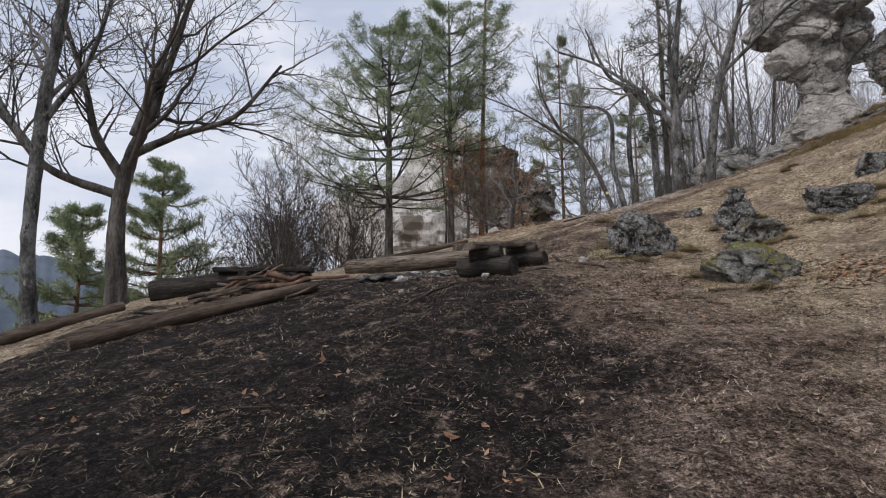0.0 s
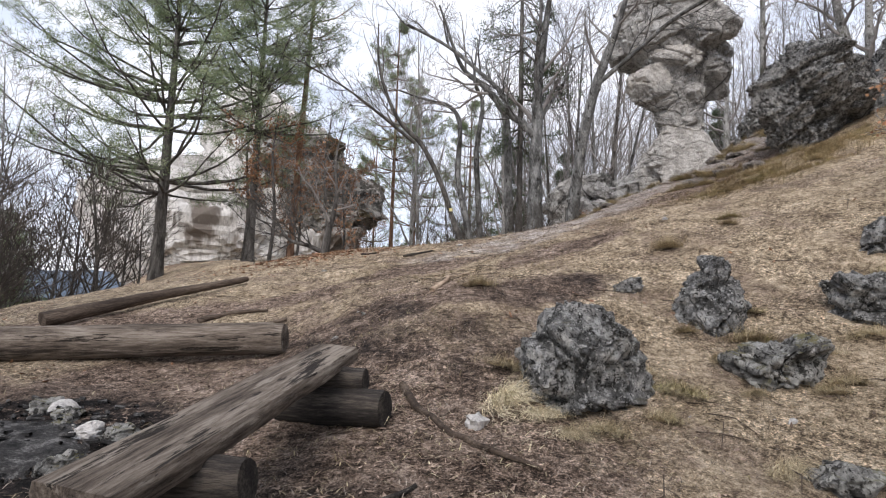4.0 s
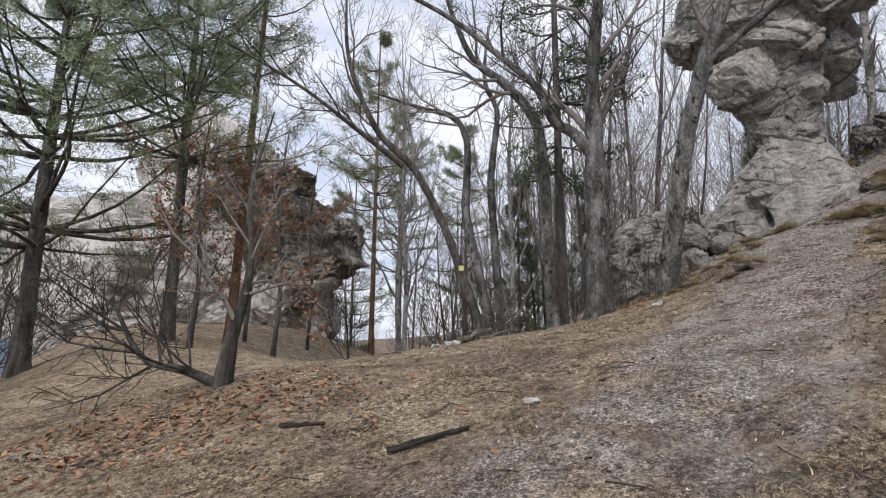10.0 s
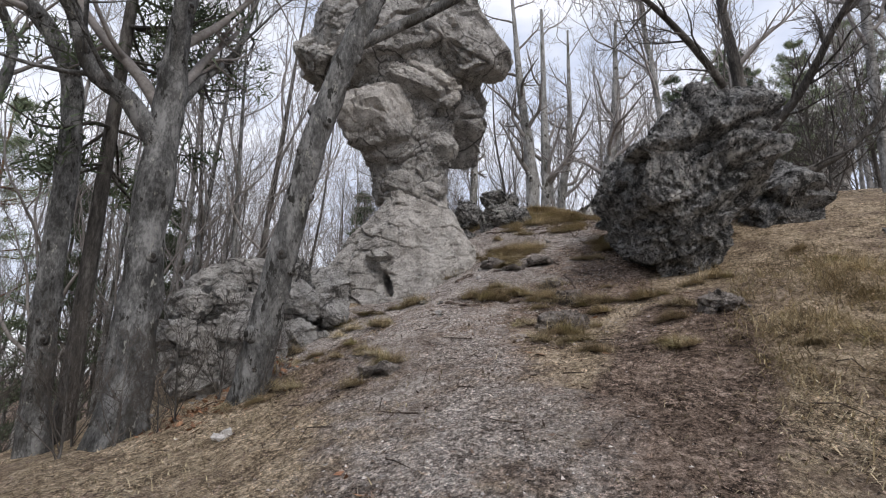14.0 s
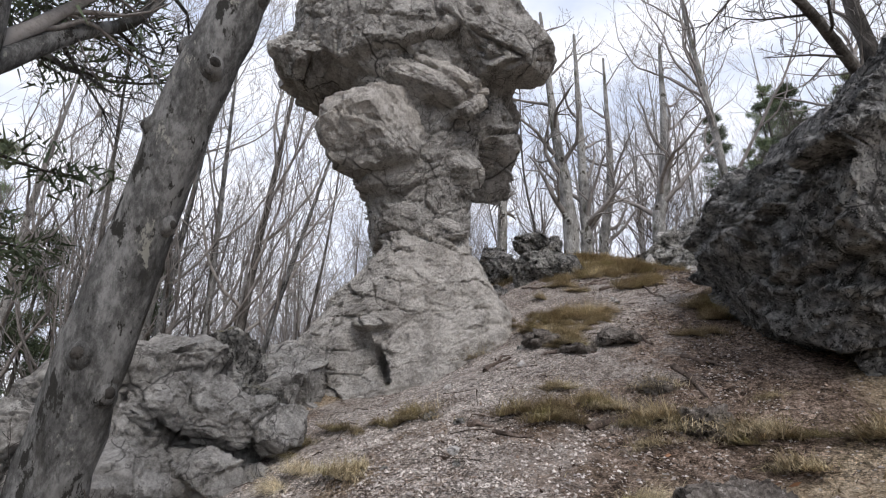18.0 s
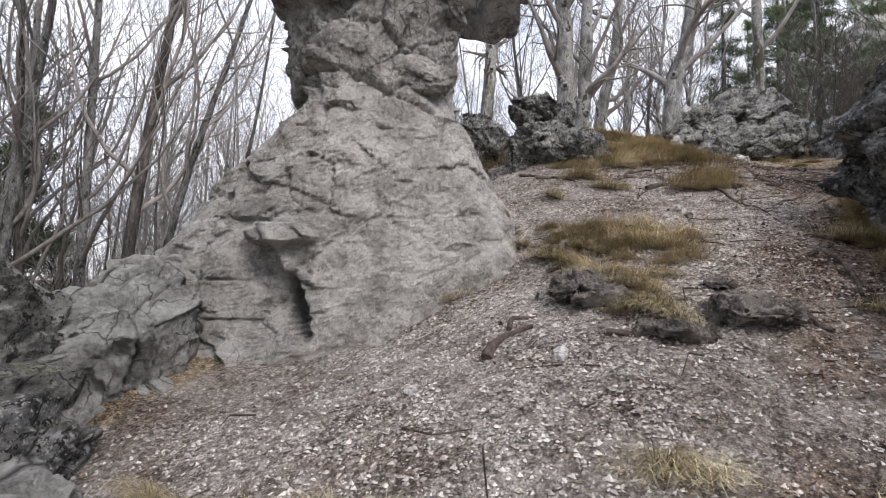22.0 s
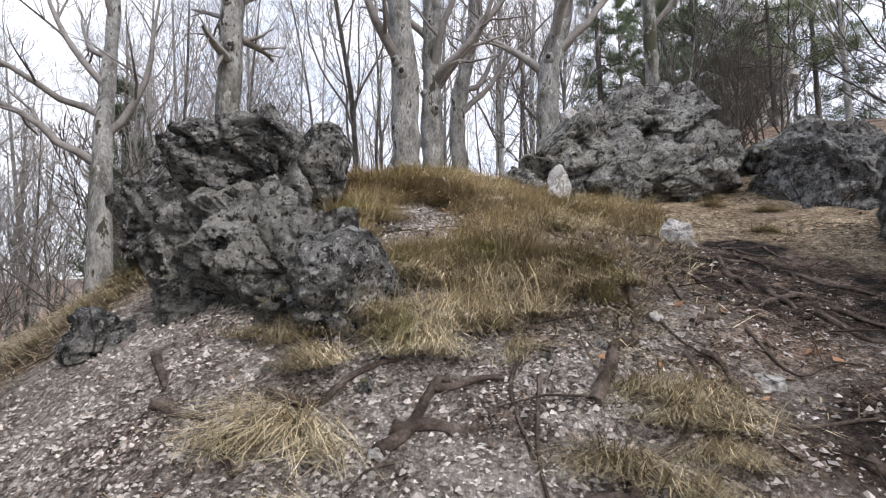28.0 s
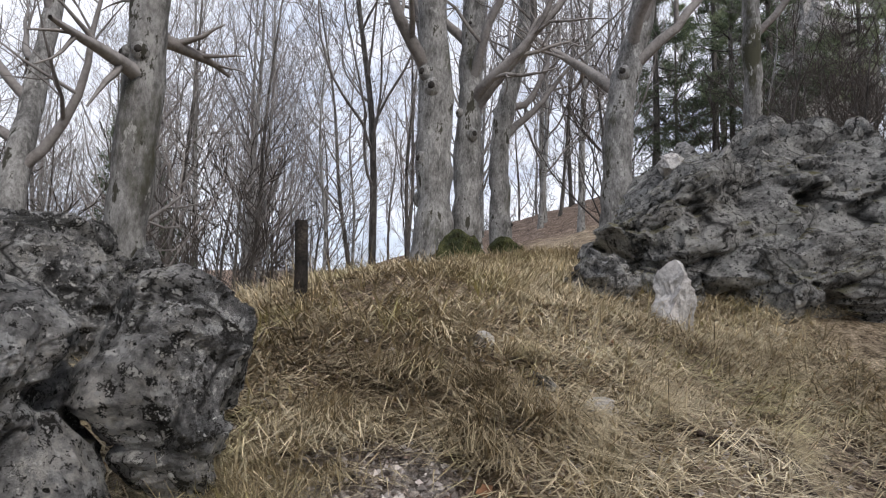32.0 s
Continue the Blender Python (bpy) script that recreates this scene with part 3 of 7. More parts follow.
def part(name, verts, faces, material, parent=None, label="", smoothed=True):
    """One mesh object; under a thing it is a part."""
    me = make_mesh(name, verts, faces, smoothed)
    me.materials.append(material)
    ob = new(name, me)
    if parent is not None:
        ob.parent = parent
    if label:
        ob["label"] = label
    return ob


def thing(name, place, label, category, group="", kind=""):
    ob = new(name)
    ob.matrix_world = Matrix.Translation(place)
    ob.empty_display_size = 0.2
    return tagged(ob, label, category, group, kind)


class Bag:
    """Collects tubes and blades as quads."""

    def __init__(self):
        self.v, self.f, self.n = [], [], 0

    def add(self, v, f):
        self.v.append(np.asarray(v, float))
        self.f.append(np.asarray(f, int) + self.n)
        self.n += len(v)

    def tube(self, pts, radii, sides=6, lumps=0.0, seed=0, cap=False):
        pts, radii = np.asarray(pts, float), np.asarray(radii, float)
        n = len(pts)
        way = np.gradient(pts, axis=0)
        way /= np.linalg.norm(way, axis=1)[:, None] + 1e-9
        side = np.cross(way[0], (0.31, 0.95, 0.02) if abs(way[0][1]) < 0.9 else (1, 0, 0))
        ring = []
        a = np.linspace(0, 2 * np.pi, sides, endpoint=False)
        for i in range(n):
            side = side - way[i] * (side @ way[i])
            side /= np.linalg.norm(side) + 1e-9
            up = np.cross(way[i], side)
            ring.append(np.cos(a)[:, None] * side + np.sin(a)[:, None] * up)
        ring = np.array(ring)
        r = radii[:, None] * np.ones(sides)
        if lumps:
            where = pts[:, None] + ring * radii[:, None, None]
            r = r * (1 + lumps * fbm(where.reshape(-1, 3) * 2.4 / max(radii.max() * 3, 0.05) + seed, 3).reshape(n, sides))
        v = pts[:, None] + ring * r[..., None]
        i, j = np.meshgrid(np.arange(n - 1), np.arange(sides), indexing="ij")
        k = (j + 1) % sides
        f = np.stack([i * sides + j, i * sides + k, (i + 1) * sides + k, (i + 1) * sides + j], -1).reshape(-1, 4)
        v = v.reshape(-1, 3)
        if cap:
            for end in (0, n - 1):
                m = len(v)
                rim = v[end * sides:(end + 1) * sides]
                v = np.concatenate([v, rim, pts[end:end + 1]])
                turn = [(m + s, m + (s + 1) % sides) for s in range(0, sides, 1)]
                f = np.concatenate([f, np.array([(turn[s][0], turn[s][1], turn[(s + 1) % sides][1], m + sides) for s in range(0, sides - sides % 2, 2)])])
        self.add(v, f)

    def part(self, name, material, parent=None, label="", smoothed=True):
        return part(name, np.concatenate(self.v), np.concatenate(self.f), material, parent, label, smoothed)


def spline(points, n):
    """A smooth line through a few points, as n places."""
    p = np.asarray(points, float)
    if len(p) == 2:
        t = np.linspace(0, 1, n)[:, None]
        return p[0] * (1 - t) + p[1] * t
    q = np.concatenate([[2 * p[0] - p[1]], p, [2 * p[-1] - p[-2]]])
    out = []
    for u in np.linspace(0, len(p) - 1 - 1e-6, n):
        i, t = int(u), u % 1
        a, b, c, d = q[i:i + 4]
        out.append(0.5 * (2 * b + (c - a) * t + (2 * a - 5 * b + 4 * c - d) * t * t + (3 * b - a - 3 * c + d) * t ** 3))
    return np.array(out)


ICO = {}


def ico(level):
    if level not in ICO:
        bm = bmesh.new()
        bmesh.ops.create_icosphere(bm, subdivisions=level, radius=1)
        bm.verts.ensure_lookup_table()
        ICO[level] = np.array([v.co[:] for v in bm.verts]), np.array([[v.index for v in f.verts] for f in bm.faces])
        bm.free()
    return ICO[level]


def stony(p, seed, rough=1.0, block=1.0):
    """How far a stone's skin stands out, in metres, at places in metres: slabs along a tilted bedding, broken faces, pits and grain."""
    a, b = radians(18 + 7 * (seed % 4)), seed * 2.4
    ca, sa, cb, sb = math.cos(a), math.sin(a), math.cos(b), math.sin(b)
    turn = np.array([[cb, -sb, 0], [sb, cb, 0], [0, 0, 1]]) @ np.array([[ca, 0, sa], [0, 1, 0], [-sa, 0, ca]])
    q = p @ turn + seed * 3.17
    q = q + 0.09 * np.stack([fbm(q * 1.6 + k, 3) for k in (3.1, 8.7, 15.2)], -1)
    one, e1 = chips(q * (0.7, 0.7, 1.7) * block)
    two, e2 = chips(q * (1.8, 1.8, 4.2) * block + 5)
    three, e3 = chips(q * (5.0, 5.0, 9.0) + 11)
    faces = 0.20 * one + 0.08 * two + 0.028 * three - 0.06 * smooth(0.06, 0.0, e1) - 0.02 * smooth(0.07, 0.0, e2)
    pits = -0.05 * smooth(0.1, 0.4, fbm(q * 5.0 + 30, 3))
    grain = 0.05 * (0.3 - np.abs(fbm(q * 3.2, 4))) + 0.03 * (0.3 - np.abs(fbm(q * 11.0 + 9, 3)))
    return rough * (faces + pits + grain)


def stone_shape(size, seed, level=5, rough=1.0, square=0.75, block=1.0, lean=(0, 0), under=0.0, cuts=16):
    """A lump of stone of that size: a squared ellipsoid split along flat faces, with ledges, cracks and pits."""
    rng = np.random.RandomState(seed * 13 + 7)
    v, f = ico(level)
    p = np.sign(v) * np.abs(v) ** square
    p = p / np.maximum(np.linalg.norm(p, axis=1), 1e-6)[:, None] ** 0.6
    p = p * (1 + 0.16 * fbm(v * 1.3 + seed * 1.7, 2))[:, None]
    for _ in range(cuts):
        n = rng.normal(size=3)
        n /= np.linalg.norm(n)
        over = np.maximum(p @ n - rng.uniform(0.66, 0.92), 0)
        p = p - n * over[:, None]
    if under:
        k = np.interp(p[:, 2], [-1, -0.35, 0.2, 1], [1 - under, 1.15 - 0.75 * under, 1, 0.96])
        p = p * np.c_[k, k, np.ones(len(k))]
    p = (p - (p.max(0) + p.min(0)) / 2) / (p.max(0) - p.min(0)) * 2
    half = np.asarray(size, float) / 2
    m = p * half
    m[:, 0] += lean[0] * (m[:, 2] + half[2])
    m[:, 1] += lean[1] * (m[:, 2] + half[2])
    k = 1 / min(1.0, max(0.2, float(half.mean()) / 0.75))
    normal = v / half
    normal /= np.linalg.norm(normal, axis=1)[:, None]
    m = m + normal * (stony(m * k, seed, rough, block) / k)[:, None]
    return m, f


def rock(name, place, size, seed, label, material, turn=0.0, level=5, rough=1.0, square=0.75, sunk=0.25, block=1.0, lean=(0, 0), category="rock", group="", z=None, under=0.0):
    x, y = place
    if not under and z is None:
        size, sunk = (size[0], size[1], size[2] * (1 - sunk) * 0.86 / 0.58), 0.42
    v, f = stone_shape(size, seed, level, rough, square, block, lean, under)
    c, s = math.cos(radians(turn)), math.sin(radians(turn))
    v = v @ np.array([[c, s, 0], [-s, c, 0], [0, 0, 1]])
    base = ground_z(x, y) if z is None else z
    ob = part(name, v, f, material, smoothed=False)
    ob.location = (x, y, base + size[2] * (0.5 - sunk))
    return tagged(ob, label, category, group)


def rock_group(name, place, label, category, blocks, material):
    """An outcrop of several great blocks: place, size, turn, tip, seed for each."""
    base = np.array([*place, ground_z(*place)])
    ob = thing(name, base, label, category)
    for at, size, turn, tip, seed in blocks:
        v, f = stone_shape(size, seed, 6 if max(size) > 1.2 else 5, 0.9, 0.65, 0.9, cuts=18)
        a, b = radians(tip), radians(turn)
        v = np.c_[v[:, 0] * math.cos(a) - v[:, 2] * math.sin(a), v[:, 1], v[:, 0] * math.sin(a) + v[:, 2] * math.cos(a)]
        v = np.c_[v[:, 0] * math.cos(b) - v[:, 1] * math.sin(b), v[:, 0] * math.sin(b) + v[:, 1] * math.cos(b), v[:, 2]]
        part("block", v + np.array(at) - base, f, material, ob, smoothed=False)
    return ob


# ---- the ground: one sheet out to the horizon ----
def spaced(a, b, step, reach):
    core = list(np.arange(a, b, step))
    low, high, d = [a], [core[-1]], step
    while high[-1] < reach:
        d *= 1.11
        high.append(high[-1] + d)
        low.append(low[-1] - d)
    return np.array(low[:0:-1] + core + high[1:])


GX, GY = spaced(-5, 23.5, 0.09, 3500), spaced(-2, 20.5, 0.09, 3500)
gx, gy = np.meshgrid(GX, GY, indexing="ij")
gx, gy = gx.ravel(), gy.ravel()
gz = ground_at(gx, gy)


def zones(x, y):
    """Dark burnt soil round the fireplace, grit on the worn trail and scree, damp brown earth between."""
    wob = 1.1 * fbm(np.c_[x, y, 0 * x] * 0.45, 3)
    d = np.hypot((x + 1.8) / 3.8, (y - 4.6) / 5.6) + 0.25 * wob
    soil = 0.95 * smooth(1.25, 0.35, d)
    for cx, cy, r in ((-2.5, 8.5, 2.2), (-0.7, 8.9, 1.6), (1.7, 9.9, 1.5), (4.3, 10.1, 0.8), (2.6, 8.9, 1.0), (3.4, 10.0, 0.9), (12.0, 15.6, 0.9), (11.5, 16.3, 0.6), (12.9, 15.2, 0.8), (13.8, 15.5, 0.8), (10.9, 15.3, 0.7), (17.7, 15.15, 1.6), (16.3, 15.2, 0.9), (18.95, 15.15, 0.45)):
        soil = np.maximum(soil, (0.8 if cx < 1 else 0.5 if cx < 5 else 0.4 if cx < 15 else 1.0 if r < 0.5 else 0.6) * smooth(1.2, 0.3, np.hypot(x - cx, y - cy) / r + 0.35 * wob))
    up = near_trail(x, y, 6) + 0.5 * wob
    gravel = 0.62 * smooth(1.7, 0.4, up) * smooth(3.0, 6.0, x)
    for cx, cy, rx, ry, k in ((13.6, 17.2, 2.8, 1.7, 1.15), (11.6, 18.1, 2.6, 1.1, 1.15), (14.6, 17.9, 1.6, 1.2, 1.1), (15.9, 18.3, 1.8, 1.1, 1.0), (15.2, 16.6, 1.9, 1.3, 0.9), (17.27, 17.45, 0.66, 0.5, 1.1), (16.6, 15.9, 2.6, 1.5, 0.55), (4.8, 13.2, 2.4, 0.9, 0.55), (6.9, 14.3, 2.0, 0.8, 0.42)):
        gravel = np.maximum(gravel, k * smooth(1.15, 0.55, np.hypot((x - cx) / rx, (y - cy) / ry) + 0.25 * wob))
    gravel = gravel * (1 - 0.8 * np.clip(soil, 0, 1) * smooth(9, 11, x))
    damp = 0.7 * smooth(2.2, 0.6, near_trail(x, y, 3) + wob) * (0.45 + 0.55 * np.maximum(smooth(10.5, 8.5, y), smooth(7, 10, x)))
    damp = np.maximum(damp, 0.8 * smooth(1.2, 0.5, np.hypot((x - 0.2) / 3.6, (y - 6) / 7) + 0.3 * wob))
    damp = np.maximum(damp, smooth(1.1, 0.6, np.hypot((x - 13.2) / 2.4, (y - 15.2) / 1.4) + 0.2 * wob))
    damp = np.maximum(damp, 0.9 * smooth(1.2, 0.4, np.hypot((x - 17.2) / 2.6, (y - 15.4) / 1.3) + 0.2 * wob))
    damp = np.maximum(damp, smooth(1.2, 0.4, np.hypot((x - 9.6) / 2.6, (y - 13.7) / 0.8) + 0.3 * wob))
    for cx, cy, rx, ry in ((1.9, 10.3, 1.8, 0.7), (3.6, 10.1, 1.3, 0.6), (-0.2, 12.4, 2.2, 0.6), (3.1, 12.6, 1.2, 0.5), (5.0, 11.6, 1.2, 0.5)):
        damp = np.maximum(damp, smooth(1.25, 0.45, np.hypot((x - cx) / rx, (y - cy) / ry) + 0.45 * wob))
    damp = np.maximum(damp, smooth(22, 32, np.hypot(x - 8, y - 12)) * 0.9)
    return soil, gravel, damp


nx, ny = len(GX), len(GY)
i, j = np.meshgrid(np.arange(nx - 1), np.arange(ny - 1), indexing="ij")
gf = np.stack([i * ny + j, (i + 1) * ny + j, (i + 1) * ny + j + 1, i * ny + j + 1], -1).reshape(-1, 4)
ground = part("ground", np.c_[gx, gy, gz], gf, FOREST_FLOOR)
for key, values in zip(("soil", "gravel", "damp"), zones(gx, gy)):
    layer = ground.data.attributes.new(key, "FLOAT", "POINT")
    layer.data.foreach_set("value", values.astype(np.float32))
tagged(ground, "forest floor of dry grass, leaf litter, dark soil and grit", "ground", kind="structure")


def hill_range(name, azimuth, spread, far, height, seed, label):
    """A wooded mountain far across the valley, the blue of haze painted into its colour."""
    u, w = np.meshgrid(np.linspace(-1, 1, 120), np.linspace(0, 1, 14), indexing="ij")
    a = np.radians(azimuth + u * spread)
    ridge = height * (1 - np.abs(u) ** 1.8) * (0.75 + 0.5 * fbm(np.c_[u.ravel() * 2.2, 0 * u.ravel(), 0 * u.ravel() + seed], 5)).reshape(u.shape)
    d = far + 500 * w
    z = -180 + (ridge + 180) * np.sin(w * np.pi / 2) ** 0.8 + 14 * fbm(np.c_[u.ravel() * 20, w.ravel() * 6, 0 * u.ravel() + seed], 4).reshape(u.shape)
    v = np.c_[(8 + d * np.sin(a)).ravel(), (14 + d * np.cos(a)).ravel(), z.ravel()]
    i, j = np.meshgrid(np.arange(119), np.arange(13), indexing="ij")
    f = np.stack([i * 14 + j, (i + 1) * 14 + j, (i + 1) * 14 + j + 1, i * 14 + j + 1], -1).reshape(-1, 4)
    tagged(part(name, v, f, HAZE_HILLS), label, "mountain", kind="structure")


hill_range("backdrop_mountain", -40, 14, 2100, 300, 3.1, "wooded mountain across the valley, coloured haze blue")
hill_range("backdrop_ridge", -12, 26, 2600, 190, 7.7, "long wooded ridge beyond the valley, coloured haze blue")
hill_range("backdrop_slope", -70, 30, 1500, 210, 11.3, "wooded valley side with blue haze in its colour")


# ---- the mushroom-shaped rock pillar: narrow waist, heavy overhanging head ----
def rock_pillar():
    axis, across, deep = np.array([13.29, 18.38]), np.array([0.528, -0.849]), np.array([0.849, 0.528])
    foot, grow = np.array([*axis, 6.9]), 1.1
    pillar = thing("rock_pillar", np.array([*(axis + 0.95 * deep), 6.98]), "mushroom-shaped pale grey limestone pillar with a heavy overhanging head", "rock pillar")
    # height, reach to one side, reach to the other, reach to the front, reach to the back
    profile = np.array([(6.0, -1.75, 1.4, 0.95, 1.5), (6.9, -1.62, 1.3, 0.87, 1.3), (7.4, -1.42, 1.22, 0.83, 1.2), (7.8, -1.22, 1.12, 0.79, 1.1), (8.1, -1.02, 0.95, 0.8, 0.95),
                        (8.4, -0.74, 0.78, 0.7, 0.85), (8.7, -0.6, 0.64, 0.64, 0.8), (9.1, -0.76, 0.6, 0.66, 0.85), (9.5, -0.8, 0.62, 0.7, 0.95), (9.9, -1.0, 0.72, 0.75, 1.1),
                        (10.3, -1.15, 0.85, 0.8, 0.9), (10.9, -1.3, 1.1, 0.95, 0.85), (11.5, -1.7, 1.3, 1.15, 0.8), (12.0, -1.9, 1.35, 1.2, 0.85),
                        (12.5, -2.0, 1.3, 1.15, 0.9), (13.1, -1.7, 1.05, 1.0, 1.0), (13.6, -1.2, 0.6, 0.8, 0.9), (14.05, -1.0, 0.3, 0.5, 0.6), (14.4, -0.75, -0.15, 0.15, 0.2)])

    def column(low, high, rows, cols, name):
        z = np.linspace(low, high, rows)
        l, r, fr, bk = [np.interp(z, profile[:, 0], profile[:, k]) for k in (1, 2, 3, 4)]
        a = np.linspace(0, 2 * np.pi, cols, endpoint=False)
        mid, wide = (l + r) / 2, (r - l) / 2
        s, c = np.sin(a), np.cos(a)
        e = 2.3 + 1.3 * smooth(8.3, 7.6, z)[:, None]
        square = 1 / (np.abs(s) ** e + np.abs(c) ** e) ** (1 / e)
        lat = mid[:, None] + wide[:, None] * c * square
        dep = np.where(s > 0, bk[:, None], fr[:, None]) * s * square - 0.25 * smooth(9.5, 12, z)[:, None]
        p = np.stack([axis[0] + lat * across[0] + dep * deep[0], axis[1] + lat * across[1] + dep * deep[1], z[:, None] + 0 * lat], -1).reshape(-1, 3)
        out = (np.stack([c[None] * across[0] + s[None] * deep[0], c[None] * across[1] + s[None] * deep[1], 0 * c[None]], -1) + np.zeros((rows, cols, 1))).reshape(-1, 3)
        lateral, front = (p[:, :2] - axis) @ across, np.tile(s, rows) < 0.25
        h = p[:, 2]
        head, foot_part = smooth(10.2, 11.2, h), smooth(8.9, 8.3, h)
        if name == "head":
            pick = np.random.RandomState(29)
            centre = np.array([axis[0] - 0.25 * deep[0], axis[1] - 0.25 * deep[1], 12.3])
            for _ in range(26):
                n = pick.normal(size=3)
                n /= np.linalg.norm(n)
                over = np.maximum((p - centre) @ n / 1.9 - pick.uniform(0.8, 1.05), 0) * 1.9
                p = p - n * (0.8 * over * head)[:, None]
        warp = np.stack([fbm(p * 1.1 + k, 4) for k in (2.2, 7.9, 13.4)], -1)
        q = p + 0.16 * warp
        one, e1 = chips(q * (0.8, 0.8, 1.1) + (0.3, 0.1, 0.45))
        two, e2 = chips(q * (1.9, 1.9, 2.6) + 3)
        three, e3 = chips(q * 5.2 + 8)
        side = smooth(-0.15, -0.6, lateral + 0.1 * warp[:, 0])
        rough = (1 - 0.66 * foot_part) + foot_part * 0.6 * side
        push = rough * (0.20 * one * (0.4 + 0.6 * head) + 0.085 * two + 0.03 * three - 0.05 * smooth(0.07, 0, e1) - 0.03 * smooth(0.08, 0, e2))
        push += foot_part * (0.10 * (0.3 - np.abs(fbm(p * (1.1, 1.1, 0.5) + 9, 3))) + 0.012 * three)
        push += 0.07 * (0.3 - np.abs(fbm(p * 4.2, 4))) + 0.03 * (0.3 - np.abs(fbm(p * 13, 3)))
        # the dark hollow at the foot, with a lip of stone over it
        slit = smooth(1.0, 0.55, ((lateral + 0.42 + 0.3 * (h - 7.1)) / 0.085) ** 2 + ((h - 7.08) / 0.24) ** 2) * front
        push -= 0.3 * slit
        push -= 0.13 * smooth(1.0, 0.2, ((lateral + 0.66) / 0.27) ** 2 + ((h - 7.1) / 0.36) ** 2) * front
        push += 0.16 * smooth(1.0, 0.4, ((lateral + 0.52) / 0.26) ** 2 + ((h - 7.56) / 0.09) ** 2) * front
        taper = np.clip((14.45 - h) / 0.5, 0.15, 1)
        p = p + out * (push * taper)[:, None]
        i, j = np.meshgrid(np.arange(rows - 1), np.arange(cols), indexing="ij")
        k = (j + 1) % cols
        f = np.stack([i * cols + j, i * cols + k, (i + 1) * cols + k, (i + 1) * cols + j], -1).reshape(-1, 4)
        if name == "head":
            top = np.arange(cols // 2 - 1)
            base = (rows - 1) * cols
            f = np.concatenate([f, np.stack([base + top, base + top + 1, base + cols - 2 - top, base + cols - 1 - top], -1)])
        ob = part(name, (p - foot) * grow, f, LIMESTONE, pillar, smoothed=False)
        # paler colour below the waist, half as much on one side
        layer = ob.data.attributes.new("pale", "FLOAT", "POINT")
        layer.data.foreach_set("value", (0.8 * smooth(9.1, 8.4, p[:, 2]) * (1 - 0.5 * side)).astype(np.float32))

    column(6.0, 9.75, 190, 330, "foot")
    column(9.75, 14.4, 190, 300, "head")
    # name, place across, place in depth, height, size, tip, seed, share of paler colour in its upper part
    for name, lat, dep, z, size, tip, seed, pale in (
            ("pale_slab", -0.64, -0.80, 10.14, (1.42, 1.15, 1.12), -8, 3, 0.95), ("pale_slab", 0.06, -0.72, 10.88, (1.72, 1.1, 0.82), 24, 5, 0.9), ("left_block", -1.45, -0.15, 11.75, (1.75, 1.8, 1.55), -12, 9, 0.3),
            ("nose_block", 0.92, -0.7, 11.72, (1.85, 1.5, 1.5), 10, 11, 0.15), ("back_block", 0.68, 0.1, 10.65, (1.65, 1.3, 2.05), -24, 13, 0.0), ("lower_lump", 0.36, -0.45, 8.86, (0.52, 0.5, 0.36), 12, 15, 0.4),
            ("lower_lump", -0.42, -0.52, 9.58, (1.1, 0.75, 0.5), -14, 17, 0.2), ("lower_lump", 0.42, -0.45, 9.72, (0.75, 0.7, 0.62), 20, 18, 0.2), ("upper_block", -0.55, -0.55, 12.35, (1.35, 1.2, 1.15), 18, 19, 0.4), ("upper_block", 0.35, -0.5, 12.75, (1.3, 1.2, 1.2), -25, 21, 0.2),
            ("shoulder_block", -1.36, -0.2, 7.12, (0.95, 1.0, 0.75), 16, 23, 0.4)):
        v, f = stone_shape(size, seed, 6 if size[0] > 1.6 else 5, 0.8, 0.7, 1.0 if pale < 0.5 else 0.7, cuts=18 if pale < 0.5 else 8)
        c, s = math.cos(radians(tip)), math.sin(radians(tip))
        a, b, u = v[:, 0] * c + v[:, 2] * s, v[:, 1], v[:, 2] * c - v[:, 0] * s
        w = np.c_[axis[0] + (lat + a) * across[0] + (dep + b) * deep[0], axis[1] + (lat + a) * across[1] + (dep + b) * deep[1], z + u]
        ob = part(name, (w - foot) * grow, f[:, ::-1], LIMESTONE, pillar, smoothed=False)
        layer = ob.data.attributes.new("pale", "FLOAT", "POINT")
        # the paler colour fades out towards the block's bottom
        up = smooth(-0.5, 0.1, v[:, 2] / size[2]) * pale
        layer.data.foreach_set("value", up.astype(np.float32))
    return pillar


rock_pillar()


# ---- the great white cliff behind the pines ----
def cliff():
    ob = thing("limestone_cliff", (-2, 40, ground_z(-2, 40)), "high white and grey limestone cliff behind pine trees", "cliff")
    base = np.array(ob.location)
    for name, place, size, seed, turn in (("face", (-2.5, 40.5, 7.7), (13.6, 7, 9.0), 5, 4), ("peak", (1.6, 42.0, 10.4), (9.0, 7, 14.4), 9, 0),
                                          ("dark_crest", (3.2, 39.8, 11.2), (5.4, 4.6, 4.6), 23, 0),
                                          ("overhang", (5.4, 39.0, 9.4), (6.6, 5, 4.6), 14, -8), ("footing", (5.0, 39.6, 6.6), (5.0, 5, 4.6), 17, 10)):
        v, f = stone_shape(size, seed, 6 if name in ("face", "peak") else 5, 2.6, 0.62, 0.35)
        c, s = math.cos(radians(turn)), math.sin(radians(turn))
        v = v @ np.array([[c, s, 0], [-s, c, 0], [0, 0, 1]])
        part(name, v + np.array(place) - base, f, CLIFFCRUST if name in ("dark_crest", "overhang") else CLIFFSTONE, ob, smoothed=False)


cliff()

